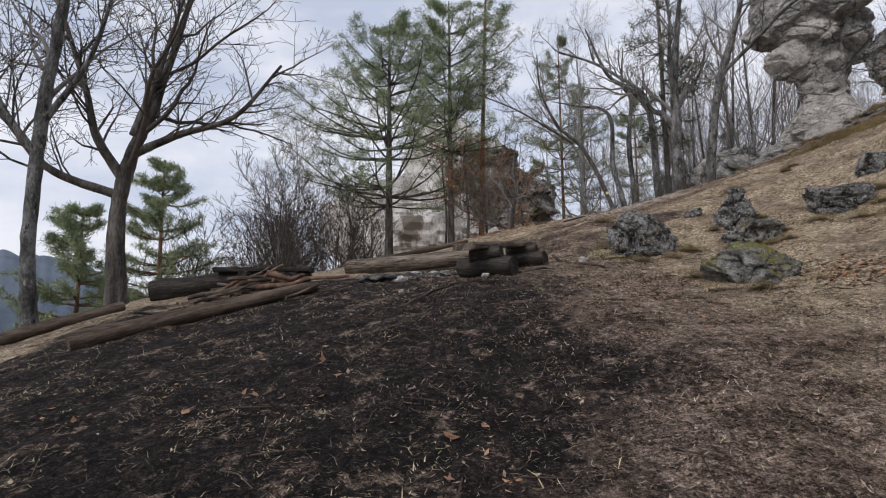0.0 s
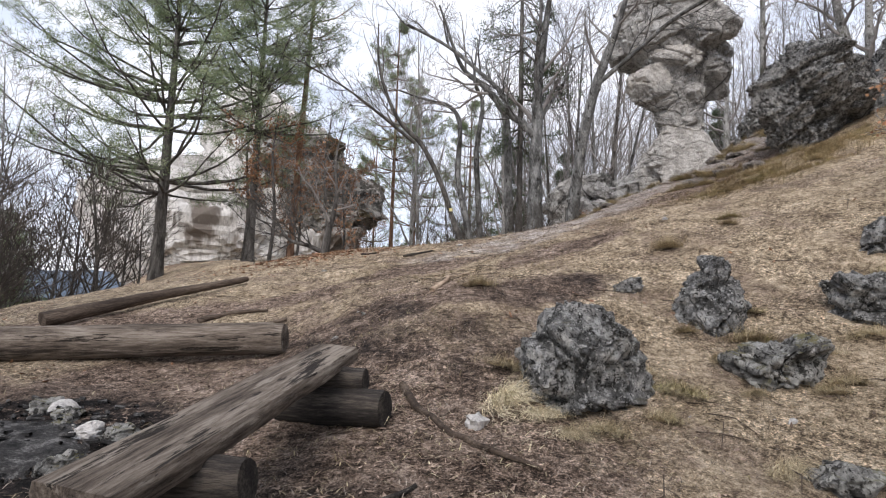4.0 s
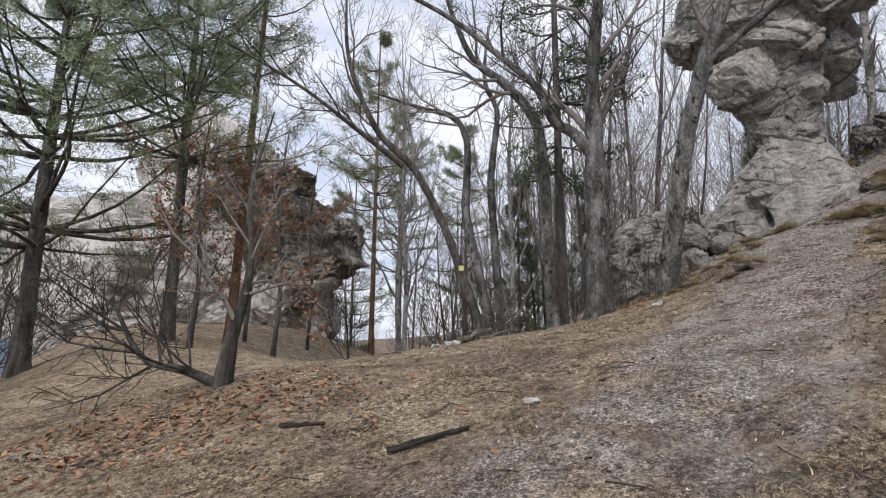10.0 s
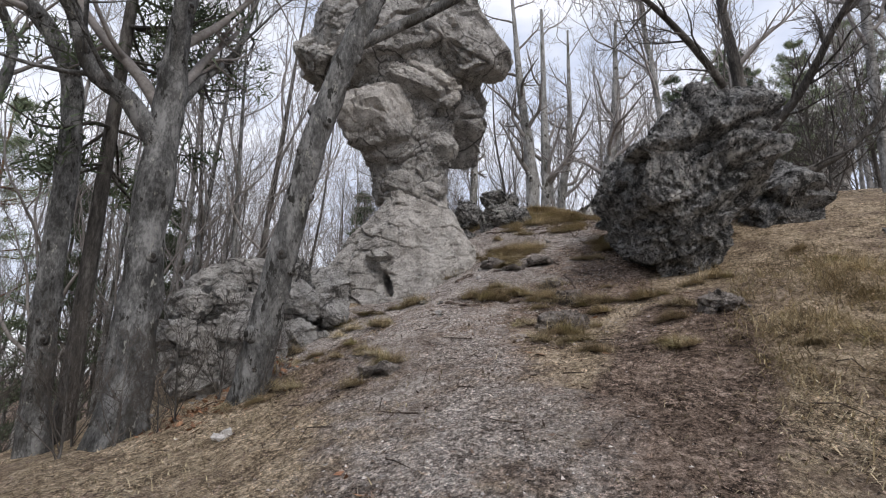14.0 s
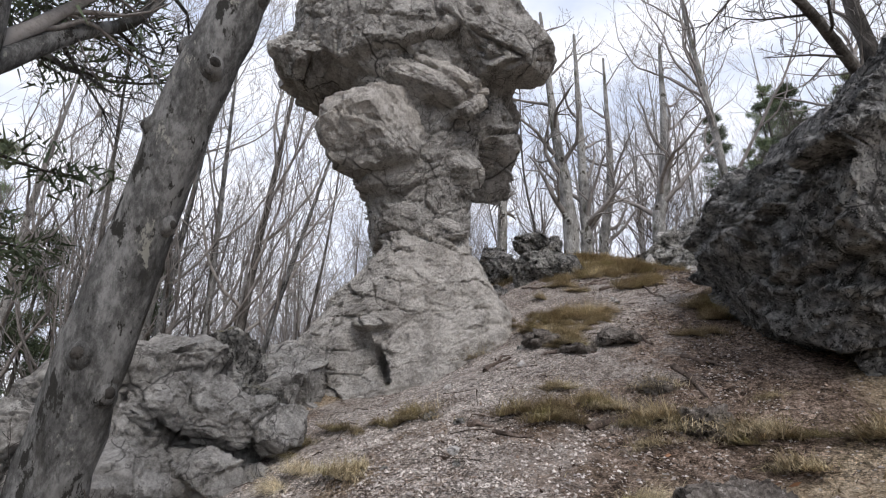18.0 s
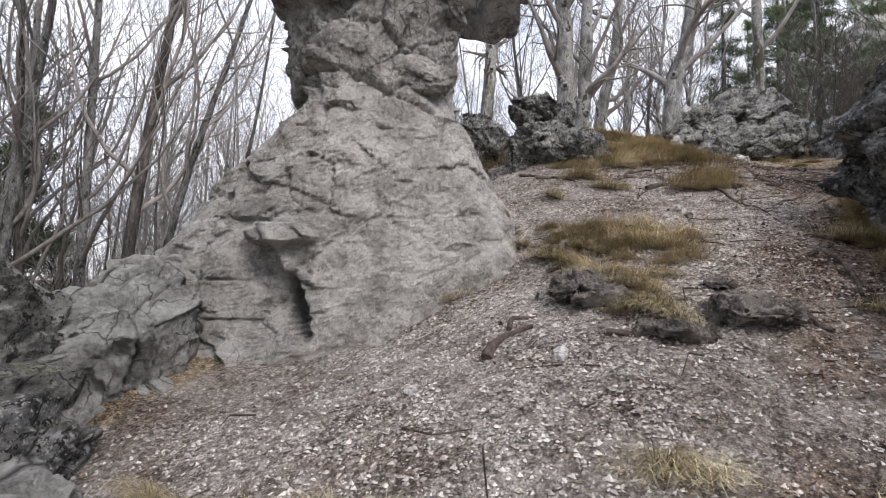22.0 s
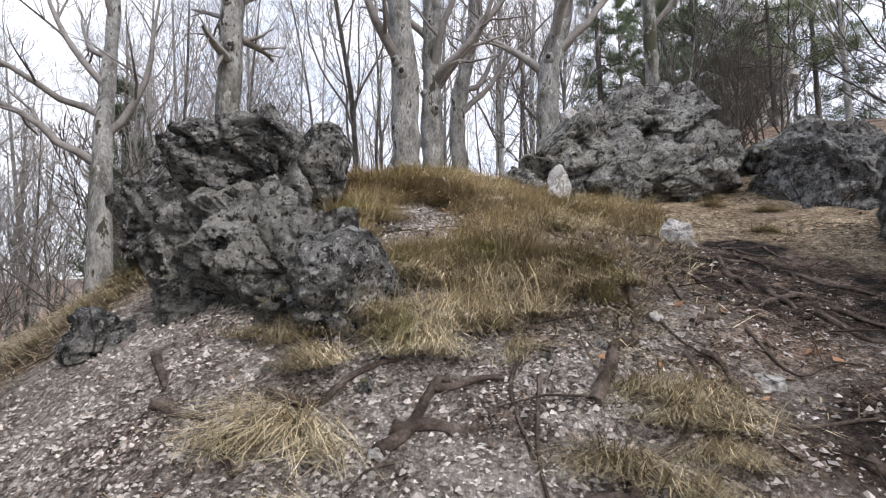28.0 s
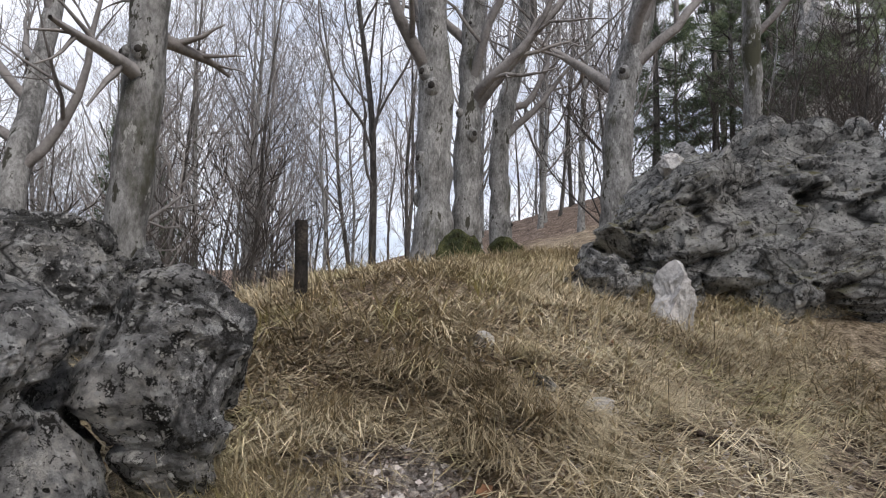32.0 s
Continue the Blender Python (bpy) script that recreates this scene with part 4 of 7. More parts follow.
# ---- boulders ----
rngb = np.random.RandomState(44)
GREYROCK = "grey lichen-spotted limestone rock in dry grass"
rock("boulder", (3.0, 8.3), (1.2, 0.8, 0.72), 2, "rugged dark grey limestone boulder with pale lichen", LICHENSTONE, 20, 6, 1.1, 0.6, 0.12, 1.4)
rock("boulder", (4.85, 8.85), (0.68, 0.6, 0.85), 12, "pointed dark grey boulder on the grassy slope", LICHENSTONE, 40, 5, 1.0, 0.9, 0.2, 1.4)
rock("boulder", (4.6, 7.95), (0.8, 0.6, 0.52), 23, "low grey rock with tufts of grass", CRAGSTONE, 10, 5, 1.2, 0.7, 0.3, 1.4)
rock("boulder", (6.1, 8.1), (0.9, 0.6, 0.48), 31, GREYROCK, LICHENSTONE, -10, 5, 1.2, 0.7, 0.25, 1.5)
rock("mossy_boulder", (3.45, 6.05), (1.0, 0.85, 0.62), 41, "low boulder covered with yellow-green moss", MOSSSTONE, -15, 6, 0.7, 0.8, 0.22, 1.3)
rock("boulder", (7.1, 8.6), (0.5, 0.4, 0.4), 43, GREYROCK, LICHENSTONE, 0, 4, 1.2, 0.7, 0.2, 1.6)
rock("boulder", (7.75, 8.2), (0.75, 0.6, 0.5), 47, GREYROCK, LICHENSTONE, 30, 4, 1.2, 0.7, 0.2, 1.6)
rock("boulder", (4.55, 9.65), (0.3, 0.27, 0.2), 53, GREYROCK, LICHENSTONE, 0, 4, 1.0, 0.7, 0.25, 1.8)
rock("boulder", (3.75, 6.9), (0.4, 0.3, 0.22), 57, GREYROCK, CRAGSTONE, 0, 4, 1.0, 0.7, 0.25, 1.8)
# the great dome that overhangs the trail, and the outcrops about it
rock("overhanging_boulder", (13.55, 13.85), (3.7, 2.25, 2.95), 61, "huge dark lichen-covered boulder overhanging the trail", LICHENSTONE, 20, 7, 1.2, 0.72, 0.0, 0.9, z=6.55, under=0.7)
rock("outcrop", (15.2, 12.35), (1.7, 1.2, 1.5), 67, "dark weathered outcrop beside the great boulder", LICHENSTONE, 0, 5, 1.2, 0.75, 0.25, 1.1)
rock("outcrop", (13.6, 10.9), (1.8, 1.0, 0.7), 69, "low flat outcrop in the grassy slope", LICHENSTONE, 20, 5, 1.2, 0.75, 0.35, 1.2)
rock("outcrop", (16.2, 13.65), (1.7, 1.3, 2.5), 71, "dark rock at the edge of the trail", LICHENSTONE, 0, 5, 1.1, 0.75, 0.25, 1.1)
rock("outcrop", (17.4, 14.2), (1.2, 0.9, 1.0), 73, "dark rock ledge beside the trail", LICHENSTONE, 20, 5, 1.2, 0.7, 0.2, 1.2)
rock("outcrop", (18.6, 13.8), (1.4, 1.0, 1.1), 75, "dark rock ledge beside the trail", LICHENSTONE, 0, 5, 1.2, 0.7, 0.2, 1.2)
rock("outcrop", (20.9, 13.75), (1.8, 1.2, 1.0), 77, "grey rock ledge with moss and grass", LICHENSTONE, 30, 5, 1.2, 0.7, 0.25, 1.2)
rock("outcrop", (22.6, 13.3), (2.0, 1.4, 0.95), 79, "grey rock ledge with moss and grass", CRAGSTONE, 0, 5, 1.2, 0.7, 0.25, 1.2)
# the layered wall left of the pillar's foot
rock_group("foot_ledge", (12.3, 19.9), "pale cracked limestone ledge stepping down from the pillar", "rock", [
    ((12.45, 19.75, 6.85), (1.5, 1.2, 1.3), 35, 10, 231), ((11.95, 19.6, 6.4), (1.2, 0.9, 1.0), 20, -8, 232), ((12.2, 20.3, 6.75), (1.3, 1.0, 0.9), 50, 6, 233)], LIMESTONE)
rock("layered_outcrop", (11.75, 19.75), (1.3, 1.0, 1.2), 83, "cracked grey limestone outcrop with grass", CRAGSTONE, 10, 5, 1.3, 0.6, 0.25, 1.5)
rock("layered_outcrop", (11.5, 19.05), (0.9, 0.6, 0.55), 84, "small dark layered rock on the scree", LICHENSTONE, 30, 5, 1.2, 0.6, 0.25, 1.6)
# rocks breaking through the trail
for x, y, w, d, h, s in ((10.75, 14.95, 0.6, 0.5, 0.3, 91), (10.9, 13.4, 0.5, 0.4, 0.28, 92), (13.35, 16.8, 0.6, 0.45, 0.24, 93), (13.15, 15.95, 0.5, 0.4, 0.15, 94),
                         (9.05, 16.1, 0.4, 0.3, 0.12, 96), (11.75, 15.1, 0.42, 0.34, 0.26, 97), (13.47, 16.08, 0.26, 0.14, 0.09, 98),
                         (12.95, 16.3, 0.42, 0.3, 0.1, 99), (14.12, 17.12, 0.16, 0.13, 0.12, 90), (12.25, 15.5, 0.3, 0.24, 0.12, 89)):
    rock("rock", (x, y), (w, d, h), s, "grey rock breaking through the gritty trail", DUSTSTONE, s * 37, 5, 1.1, 0.95, 0.3, 1.8, group="rocks in the trail")
# the group at the top of the trail
rock("lichen_boulder", (18.6, 19.75), (1.2, 0.9, 1.1), 101, "dark pitted boulder under the spruce", LICHENSTONE, 30, 6, 1.0, 0.75, 0.2, 1.2, z=9.6)
rock("lichen_boulder", (16.95, 18.2), (0.7, 0.5, 0.5), 102, "dark pitted boulder sloping down to the grass", LICHENSTONE, -35, 6, 1.0, 0.75, 0.5, 1.3, z=9.92)
rock("lichen_boulder", (17.2, 18.2), (0.55, 0.45, 0.6), 109, "dark pitted boulder wedged in the bank", LICHENSTONE, 50, 5, 1.0, 0.75, 0.5, 1.3, z=9.8)
rock("lichen_boulder", (17.6, 19.2), (0.9, 0.7, 0.7), 107, "dark pitted boulder beside the spruce", LICHENSTONE, 15, 5, 1.0, 0.75, 0.25, 1.3, z=9.5)
rock("lichen_boulder", (16.85, 18.3), (0.62, 0.45, 0.85), 103, "brown-grey pitted boulder above the scree", CRAGSTONE, -40, 6, 1.0, 0.75, 0.5, 1.3, z=9.3)
rock("lichen_boulder", (16.53, 17.42), (0.62, 0.5, 0.55), 104, "rounded dark grey boulder at the grass edge", LICHENSTONE, -20, 6, 0.55, 0.85, 0.5, 1.0, z=9.18)
rock("lichen_boulder", (17.46, 17.97), (0.45, 0.42, 0.6), 105, "squarish grey boulder topped with moss", LICHENSTONE, 20, 6, 0.55, 0.6, 0.5, 1.2, z=9.9)
rock("rock_ledge", (16.85, 17.95), (1.2, 0.75, 1.0), 108, "rough grey-brown leaning rock ledge below the boulders", CRAGSTONE, 62, 6, 1.2, 0.8, 0.5, 1.5, z=9.22, category="rock")
rock("rock", (16.6, 18.75), (0.4, 0.3, 0.3), 106, "small grey rock at the scree edge", LICHENSTONE, 0, 4, 1.0, 0.7, 0.25, 1.5)
rock_group("crag", (21.3, 15.7), "big grey limestone crag with slanting cracks and moss", "rock", [
    ((21.75, 15.8, 10.45), (2.8, 1.9, 2.3), -82, 10, 211), ((21.3, 16.35, 10.75), (1.7, 1.2, 1.0), -75, 22, 212), ((21.2, 15.3, 10.25), (1.9, 1.2, 0.9), -78, 20, 213),
    ((21.9, 15.3, 11.15), (1.7, 1.4, 0.9), -75, 14, 215), ((20.95, 16.5, 10.05), (0.8, 0.8, 0.6), -60, 10, 214)], CRAGSTONE)
rock_group("layered_outcrop", (10.5, 19.1), "cracked pale limestone outcrop below the pillar", "rock", [
    ((10.45, 19.45, 6.05), (1.7, 1.4, 1.9), 25, 6, 221), ((9.95, 18.85, 5.5), (1.3, 1.0, 1.5), 40, -10, 222), ((11.05, 19.1, 5.95), (1.2, 1.0, 1.1), 20, 12, 223), ((10.5, 19.3, 6.8), (1.3, 1.1, 0.9), 30, -8, 224), ((11.3, 19.6, 6.0), (1.1, 1.0, 1.2), 10, 5, 225), ((10.3, 19.2, 4.9), (1.8, 1.2, 1.2), 30, 0, 226)], LIMESTONE)
facing, along, slabs = np.array([-0.5, -0.866]), np.array([0.866, -0.5]), []
for row in range(4):
    for col in range(5):
        u, w = -1.0 + 0.46 * col + 0.12 * (row % 2), rngb.uniform(-0.08, 0.1)
        at = np.array([10.5, 19.25]) + along * u + facing * (0.72 - 0.1 * row + w)
        slabs.append(((at[0], at[1], 5.15 + 0.47 * row - 0.2 * abs(u) + rngb.uniform(-0.06, 0.06)), (rngb.uniform(0.5, 0.72), rngb.uniform(0.45, 0.6), rngb.uniform(0.38, 0.55)), -30 + rngb.normal(0, 12), rngb.normal(-4, 8), 240 + 5 * row + col))
rock_group("broken_slabs", (10.3, 18.8), "cracked grey limestone slabs on the outcrop's face", "rock", slabs, LIMESTONE)
rock("crag_shoulder", (23.2, 14.9), (2.2, 1.7, 1.2), 113, "grey limestone shoulder of the crag", CRAGSTONE, -40, 5, 1.3, 0.75, 0.25, 1.1)
rock("rock", (20.35, 17.0), (0.7, 0.5, 0.4), 115, "small dark rock at the foot of the crag", LICHENSTONE, 0, 4, 1.2, 0.7, 0.25, 1.5)
rock("moss_mound", (22.9, 18.75), (0.8, 0.6, 0.75), 117, "dark green moss over a rock between beech feet", DARKMOSS, 20, 5, 0.6, 0.85, 0.3, 1.3, category="rock")
rock("moss_mound", (25.2, 18.6), (0.7, 0.6, 0.7), 118, "dark green moss over a rock between beech feet", DARKMOSS, 60, 5, 0.6, 0.85, 0.3, 1.3, category="rock")
rock("white_stone", (20.0, 16.55), (0.28, 0.24, 0.5), 121, "white lichen-covered standing stone in the grass", WHITESTONE, 0, 4, 0.8, 0.7, 0.15, 1.8, category="stone")
rock("white_stone", (18.8, 15.62), (0.28, 0.22, 0.28), 123, "loose white limestone block on the trail", WHITESTONE, 30, 4, 0.9, 0.6, 0.2, 2.0, category="stone")
rock("white_stone", (21.45, 16.4), (0.28, 0.24, 0.22), 127, "white stone lying on the crag", WHITESTONE, 0, 4, 0.8, 0.6, 0.2, 2.0, category="stone", z=11.2)
rock("rock_tower", (46.5, 7.2), (4.5, 4.0, 11), 131, "tall pale rock tower among bare trees uphill", LIMESTONE, 0, 5, 2.4, 0.7, 0.15, 0.4)
for x, y, w, s in ((2.05, 7.95, 0.16, 141), (0.5, 6.85, 0.12, 142), (8.16, 16.95, 0.18, 143), (4.3, 14.1, 0.13, 144), (5.2, 18.0, 0.17, 145), (5.05, 18.25, 0.14, 146), (5.35, 18.1, 0.12, 147), (4.95, 17.85, 0.11, 148)):
    rock("stone", (x, y), (w, w * 0.75, w * 0.6), s, "small pale loose stone on the ground", WHITESTONE, s * 11, 3, 0.8, 0.65, 0.2, 2.0, group="loose stones")
rngp = np.random.RandomState(19)
for n in range(48):
    if n < 24:
        x, y = rngp.uniform(14.2, 18.6), rngp.uniform(15.6, 17.6)
    elif n < 36:
        x, y = rngp.uniform(10.5, 13.6), rngp.uniform(16.3, 17.5)
    else:
        x, y = rngp.uniform(-1.5, 8.0), rngp.uniform(5.0, 14.0)
    w = rngp.uniform(0.05, 0.11)
    rock("stone", (x, y), (w, w * 0.75, w * 0.6), 600 + n, "small angular pale stone among the grit", CRAGSTONE if n % 3 else WHITESTONE, n * 47, 3, 0.7, 0.65, 0.2, 2.0, category="stone", group="small stones")


# ---- trees ----
def turned(way, angle, spin):
    """way bent aside by an angle, on the side that spin gives."""
    side = np.cross(way, (0.13, 0.27, 0.95))
    side /= np.linalg.norm(side) + 1e-9
    other = np.cross(way, side)
    out = math.cos(angle) * way + math.sin(angle) * (math.cos(spin) * side + math.sin(spin) * other)
    return out / np.linalg.norm(out)


def limb(bag, rng, start, way, length, radius, depth, up=0.12, curl=0.16, sides=5, kids=(5, 4), least=0.0048, first=0.3, wide=(0.6, 1.05)):
    n = max(4, min(14, int(length / 0.28)))
    pts, w = [np.asarray(start, float)], np.asarray(way, float)
    for _ in range(n):
        w = w + rng.normal(0, curl, 3) + (0, 0, up)
        w /= np.linalg.norm(w)
        pts.append(pts[-1] + w * length / n)
    pts = np.array(pts)
    radii = np.maximum(radius * np.linspace(1, 0.22, n + 1), least)
    bag.tube(pts, radii, sides)
    if depth:
        for c in range(kids[0]):
            t = first + (1 - first) * (c + rng.uniform(0.1, 0.9)) / kids[0]
            k = min(n - 1, int(t * n))
            along = pts[k + 1] - pts[k]
            along /= np.linalg.norm(along)
            limb(bag, rng, pts[k], turned(along, rng.uniform(*wide), rng.uniform(0, 6.28)), length * rng.uniform(0.38, 0.62) * (1.15 - 0.5 * t),
                 max(radii[k] * 0.55, least), depth - 1, up, curl * 1.1, max(3, sides - 1), kids[1:] or (3,), least, 0.2, wide)


def stem(points, radii, n=30, sides=14, seed=1, lumps=0.16):
    bag, line = Bag(), spline(points, n)
    r = np.interp(np.linspace(0, 1, n), np.linspace(0, 1, len(radii)), radii)
    flare = 1 + 0.4 * np.exp(-np.linspace(0, 1, n) * 30)
    bag.tube(line, r * flare, sides, lumps, seed)
    return bag, line, r


def bare_tree(name, points, radii, seed, label, bark=BEECH, limbs=9, first=0.35, reach=0.45, depth=2, kids=(6, 5, 3), extra=(), up=0.08, curl=0.17, knots=0, leaves=0, leaf=1.0, twigs=TWIG):
    """A leafless tree along a given trunk line; extra: main limbs as (points, radius at the start)."""
    rng = np.random.RandomState(seed)
    base = np.array(points[0], float)
    rel = np.array(points, float) - base
    height = rel[-1, 2]
    tree = thing(name, base - (0, 0, 0.1), label, "tree")
    bag, line, r = stem(rel, radii, max(18, int(height * 6)), 16, seed, 0.3)
    scars = []
    for _ in range(knots):
        k = rng.randint(2, int(len(line) * 0.8))
        a = rng.uniform(0, 6.28)
        v, f = ico(2)
        way = np.array([math.cos(a), math.sin(a), 0])
        size = rng.uniform(0.32, 0.56)
        w = v * (r[k] * size, r[k] * size, r[k] * size * 1.2) + line[k] + way * r[k] * 0.84
        bag.add(w, np.c_[f, f[:, 2]])
        scars.append((v * (r[k] * size * 0.5, r[k] * size * 0.5, r[k] * size * 0.55) + line[k] + way * r[k] * (0.84 + size * 0.62), f))
    for v, f in scars:
        part("knot", v, f, KNOT, tree, "dark weathered knot")
    bag.part("trunk", bark, tree)
    crown = Bag()
    n = len(line)
    for c in range(limbs):
        t = first + (1 - first) * (c + rng.uniform(0.1, 0.9)) / limbs
        k = min(n - 2, int(t * n))
        along = line[k + 1] - line[k]
        along /= np.linalg.norm(along)
        limb(crown, rng, line[k], turned(along, rng.uniform(0.6, 1.1), rng.uniform(0, 6.28)), height * reach * rng.uniform(0.7, 1.1) * (1.2 - 0.6 * t), r[k] * 0.5, depth, up, curl, 5, kids)
    crown.part("crown", twigs, tree)
    if leaves:
        every = np.concatenate(crown.v)
        every = every[every[:, 2] < height * 0.85]
        at = every[rng.randint(0, len(every), leaves)] + rng.normal(0, 0.03, (leaves, 3))
        d, e = rng.normal(0, 1, (leaves, 3)), rng.normal(0, 1, (leaves, 3))
        d /= np.linalg.norm(d, axis=1)[:, None]
        e = np.cross(d, e)
        e /= np.linalg.norm(e, axis=1)[:, None]
        size = leaf * rng.uniform(0.035, 0.07, (leaves, 1))
        v = np.stack([at, at + d * size * 0.5 + e * size * 0.35, at + d * size, at + d * size * 0.5 - e * size * 0.35], 1).reshape(-1, 3)
        part("leaves", v, np.arange(len(v)).reshape(-1, 4), DRYLEAF, tree, "dry orange-brown leaves", smoothed=False)["kind"] = "stuff"
    for pts, r0 in extra:
        line2 = spline(np.array(pts, float) - base, 24)
        b = Bag()
        b.tube(line2, r0 * np.linspace(1, 0.3, 24), 9, 0.15, seed + 5)
        for c in range(13):
            k = int(24 * (0.2 + 0.79 * (c + rng.uniform(0, 0.9)) / 13))
            k = min(k, 22)
            along = line2[k + 1] - line2[k]
            along /= np.linalg.norm(along)
            limb(b, rng, line2[k], turned(along, rng.uniform(0.5, 1.0), rng.uniform(0, 6.28)), rng.uniform(0.9, 2.0), r0 * 0.28, 2, up, curl, 4, (6, 4))
        b.part("limb", bark, tree)
    return tree


def needle_tufts(rng, places, ways, size=0.26, each=20, width=0.035):
    """Bunches of needles: thin blades that fan out from twig ends."""
    places, ways = np.repeat(places, each, 0), np.repeat(ways, each, 0)
    d = ways * 0.55 + rng.normal(0, 0.6, places.shape)
    d /= np.linalg.norm(d, axis=1)[:, None]
    side = np.cross(d, rng.normal(0, 1, d.shape))
    side /= np.linalg.norm(side, axis=1)[:, None]
    length = size * rng.uniform(0.6, 1.2, (len(d), 1))
    start = places + rng.normal(0, size * 0.35, places.shape)
    v = np.stack([start - side * width / 2, start + side * width / 2, start + d * length], 1).reshape(-1, 3)
    return v, np.arange(len(v)).reshape(-1, 3)


def conifer(name, place, height, seed, label, bark, needles, spread=2.6, first=0.35, whorls=15, droop=-0.05, lean=(0, 0), tuft=0.26, trunk=0.2, gap=0.0, each=14, top=0.5, per=5, airy=True):
    rng = np.random.RandomState(seed)
    tree = thing(name, (*place[:2], place[2] - 0.1), label, "conifer")
    bag, line, r = stem([(0, 0, 0), (lean[0] * 0.4, lean[1] * 0.4, height * 0.45), (lean[0], lean[1], height)], [trunk, trunk * 0.7, 0.03], 26, 10, seed, 0.12)
    bag.part("trunk", bark, tree)
    wood, at, ways = Bag(), [], []
    for w in range(whorls):
        t = first + (1 - first) * (w + 0.5 * rng.rand()) / whorls
        if rng.rand() < gap:
            continue
        k = min(24, int(t * 25))
        reach = spread * (1 - ((t - first) / (1 - first)) ** (2.8 if airy else 1.6)) * (0.55 + 0.45 * min(1, (t - first) / 0.12 + 0.4)) + top * 0.6
        for b in range(per):
            a = rng.uniform(0, 6.28)
            way = np.array([math.cos(a), math.sin(a), droop + 0.25 * (t - 0.5)])
            way /= np.linalg.norm(way)
            length = reach * rng.uniform(0.6, 1.1)
            n = 7
            pts = [line[k]]
            for s in range(n):
                way = way + rng.normal(0, 0.1, 3) + (0, 0, 0.05 + 0.02 * s if droop > -0.15 else -0.03 + 0.035 * s)
                way /= np.linalg.norm(way)
                pts.append(pts[-1] + way * length / n)
            pts = np.array(pts)
            wood.tube(pts, np.linspace(0.028, 0.006, n + 1) * (0.6 + length / 3), 4)
            for s in range(2, n + 1):
                for _ in range(6 if airy else 3):
                    side = turned(way, rng.uniform(0.5, 1.3), rng.uniform(0, 6.28)) * (1, 1, 0.3 if airy else 1)
                    far = rng.uniform(0.15, 0.6) * (1.1 - 0.6 * s / (n + 1)) * max(0.5, length / 2.2)
                    if airy and s < 4 and rng.rand() < 0.55:
                        continue
                    at.append(pts[s] + side * far)
                    ways.append(side * 0.5 + (0, 0, 0.45))
                    if airy and rng.rand() < 0.5:
                        wood.tube([pts[s], pts[s] + side * far * 0.55 - (0, 0, 0.02), at[-1]], [0.009, 0.007, 0.005], 3)
    wood.part("branch_work", bark, tree)["kind"] = "stuff"
    v, f = needle_tufts(rng, np.array(at), np.array(ways), tuft * 0.6 if airy else tuft, int(each * 1.3) if airy else each, 0.02 if airy else 0.03)
    part("foliage", v, f, needles, tree, smoothed=False)
    return tree


def g(x, y, sink=0.0):
    return (x, y, ground_z(x, y) - sink)


# trees of the first clearing
t = bare_tree("beech_tree", [(-5.97, 9.83, ground_z(-5.97, 9.83)), (-6.05, 9.8, 3.2), (-5.94, 9.9, 4.3), (-5.6, 10.1, 5.6), (-5.2, 10.3, 7.5), (-5.0, 10.6, 9.5)], [0.17, 0.14, 0.125, 0.09, 0.05, 0.02], 11,
              "spreading leafless beech at the edge of the clearing", DARKBARK, 11, 0.35, 0.45, 2, (7, 6, 3), twigs=DARKTWIG,
              extra=(([(-5.98, 9.85, 3.9), (-6.4, 9.6, 4.7), (-6.6, 9.5, 5.6), (-7.2, 9.4, 7.4)], 0.10), ([(-5.98, 9.85, 3.6), (-7.0, 9.3, 4.0), (-7.7, 9.0, 4.9), (-8.6, 8.8, 5.4)], 0.09),
                     ([(-5.95, 9.9, 4.4), (-5.2, 10.2, 4.9), (-4.2, 10.5, 5.4), (-3.4, 10.8, 6.6)], 0.09), ([(-5.9, 9.9, 4.8), (-5.5, 10.0, 6.2), (-5.0, 9.9, 7.8)], 0.08)))
bare_tree("young_beech", [(-5.35, 6.99, ground_z(-5.35, 6.99)), (-5.43, 6.92, 2.4), (-5.39, 6.96, 4.3), (-5.3, 7.02, 5.5), (-5.0, 7.0, 8.5)], [0.10, 0.085, 0.08, 0.07, 0.03], 13,
          "slim grey beech with a bent trunk", BEECH, 8, 0.45, 0.3, 2, (5, 4, 3), extra=(([(-5.4, 6.94, 3.5), (-5.9, 6.8, 4.3), (-6.3, 6.7, 5.6)], 0.05), ([(-5.38, 6.96, 4.0), (-4.9, 7.1, 5.0), (-4.6, 7.2, 6.5)], 0.05)))
conifer("young_pine", g(-9.4, 17.8), 6.8, 21, "young pine below the brink", REDBARK, NEEDLES, 1.7, 0.25, 14, 0.05, tuft=0.24, trunk=0.1)
conifer("young_pine", g(-10.5, 15.5), 5.0, 22, "small pine below the brink", REDBARK, NEEDLES, 1.5, 0.2, 12, 0.05, tuft=0.24, trunk=0.08)
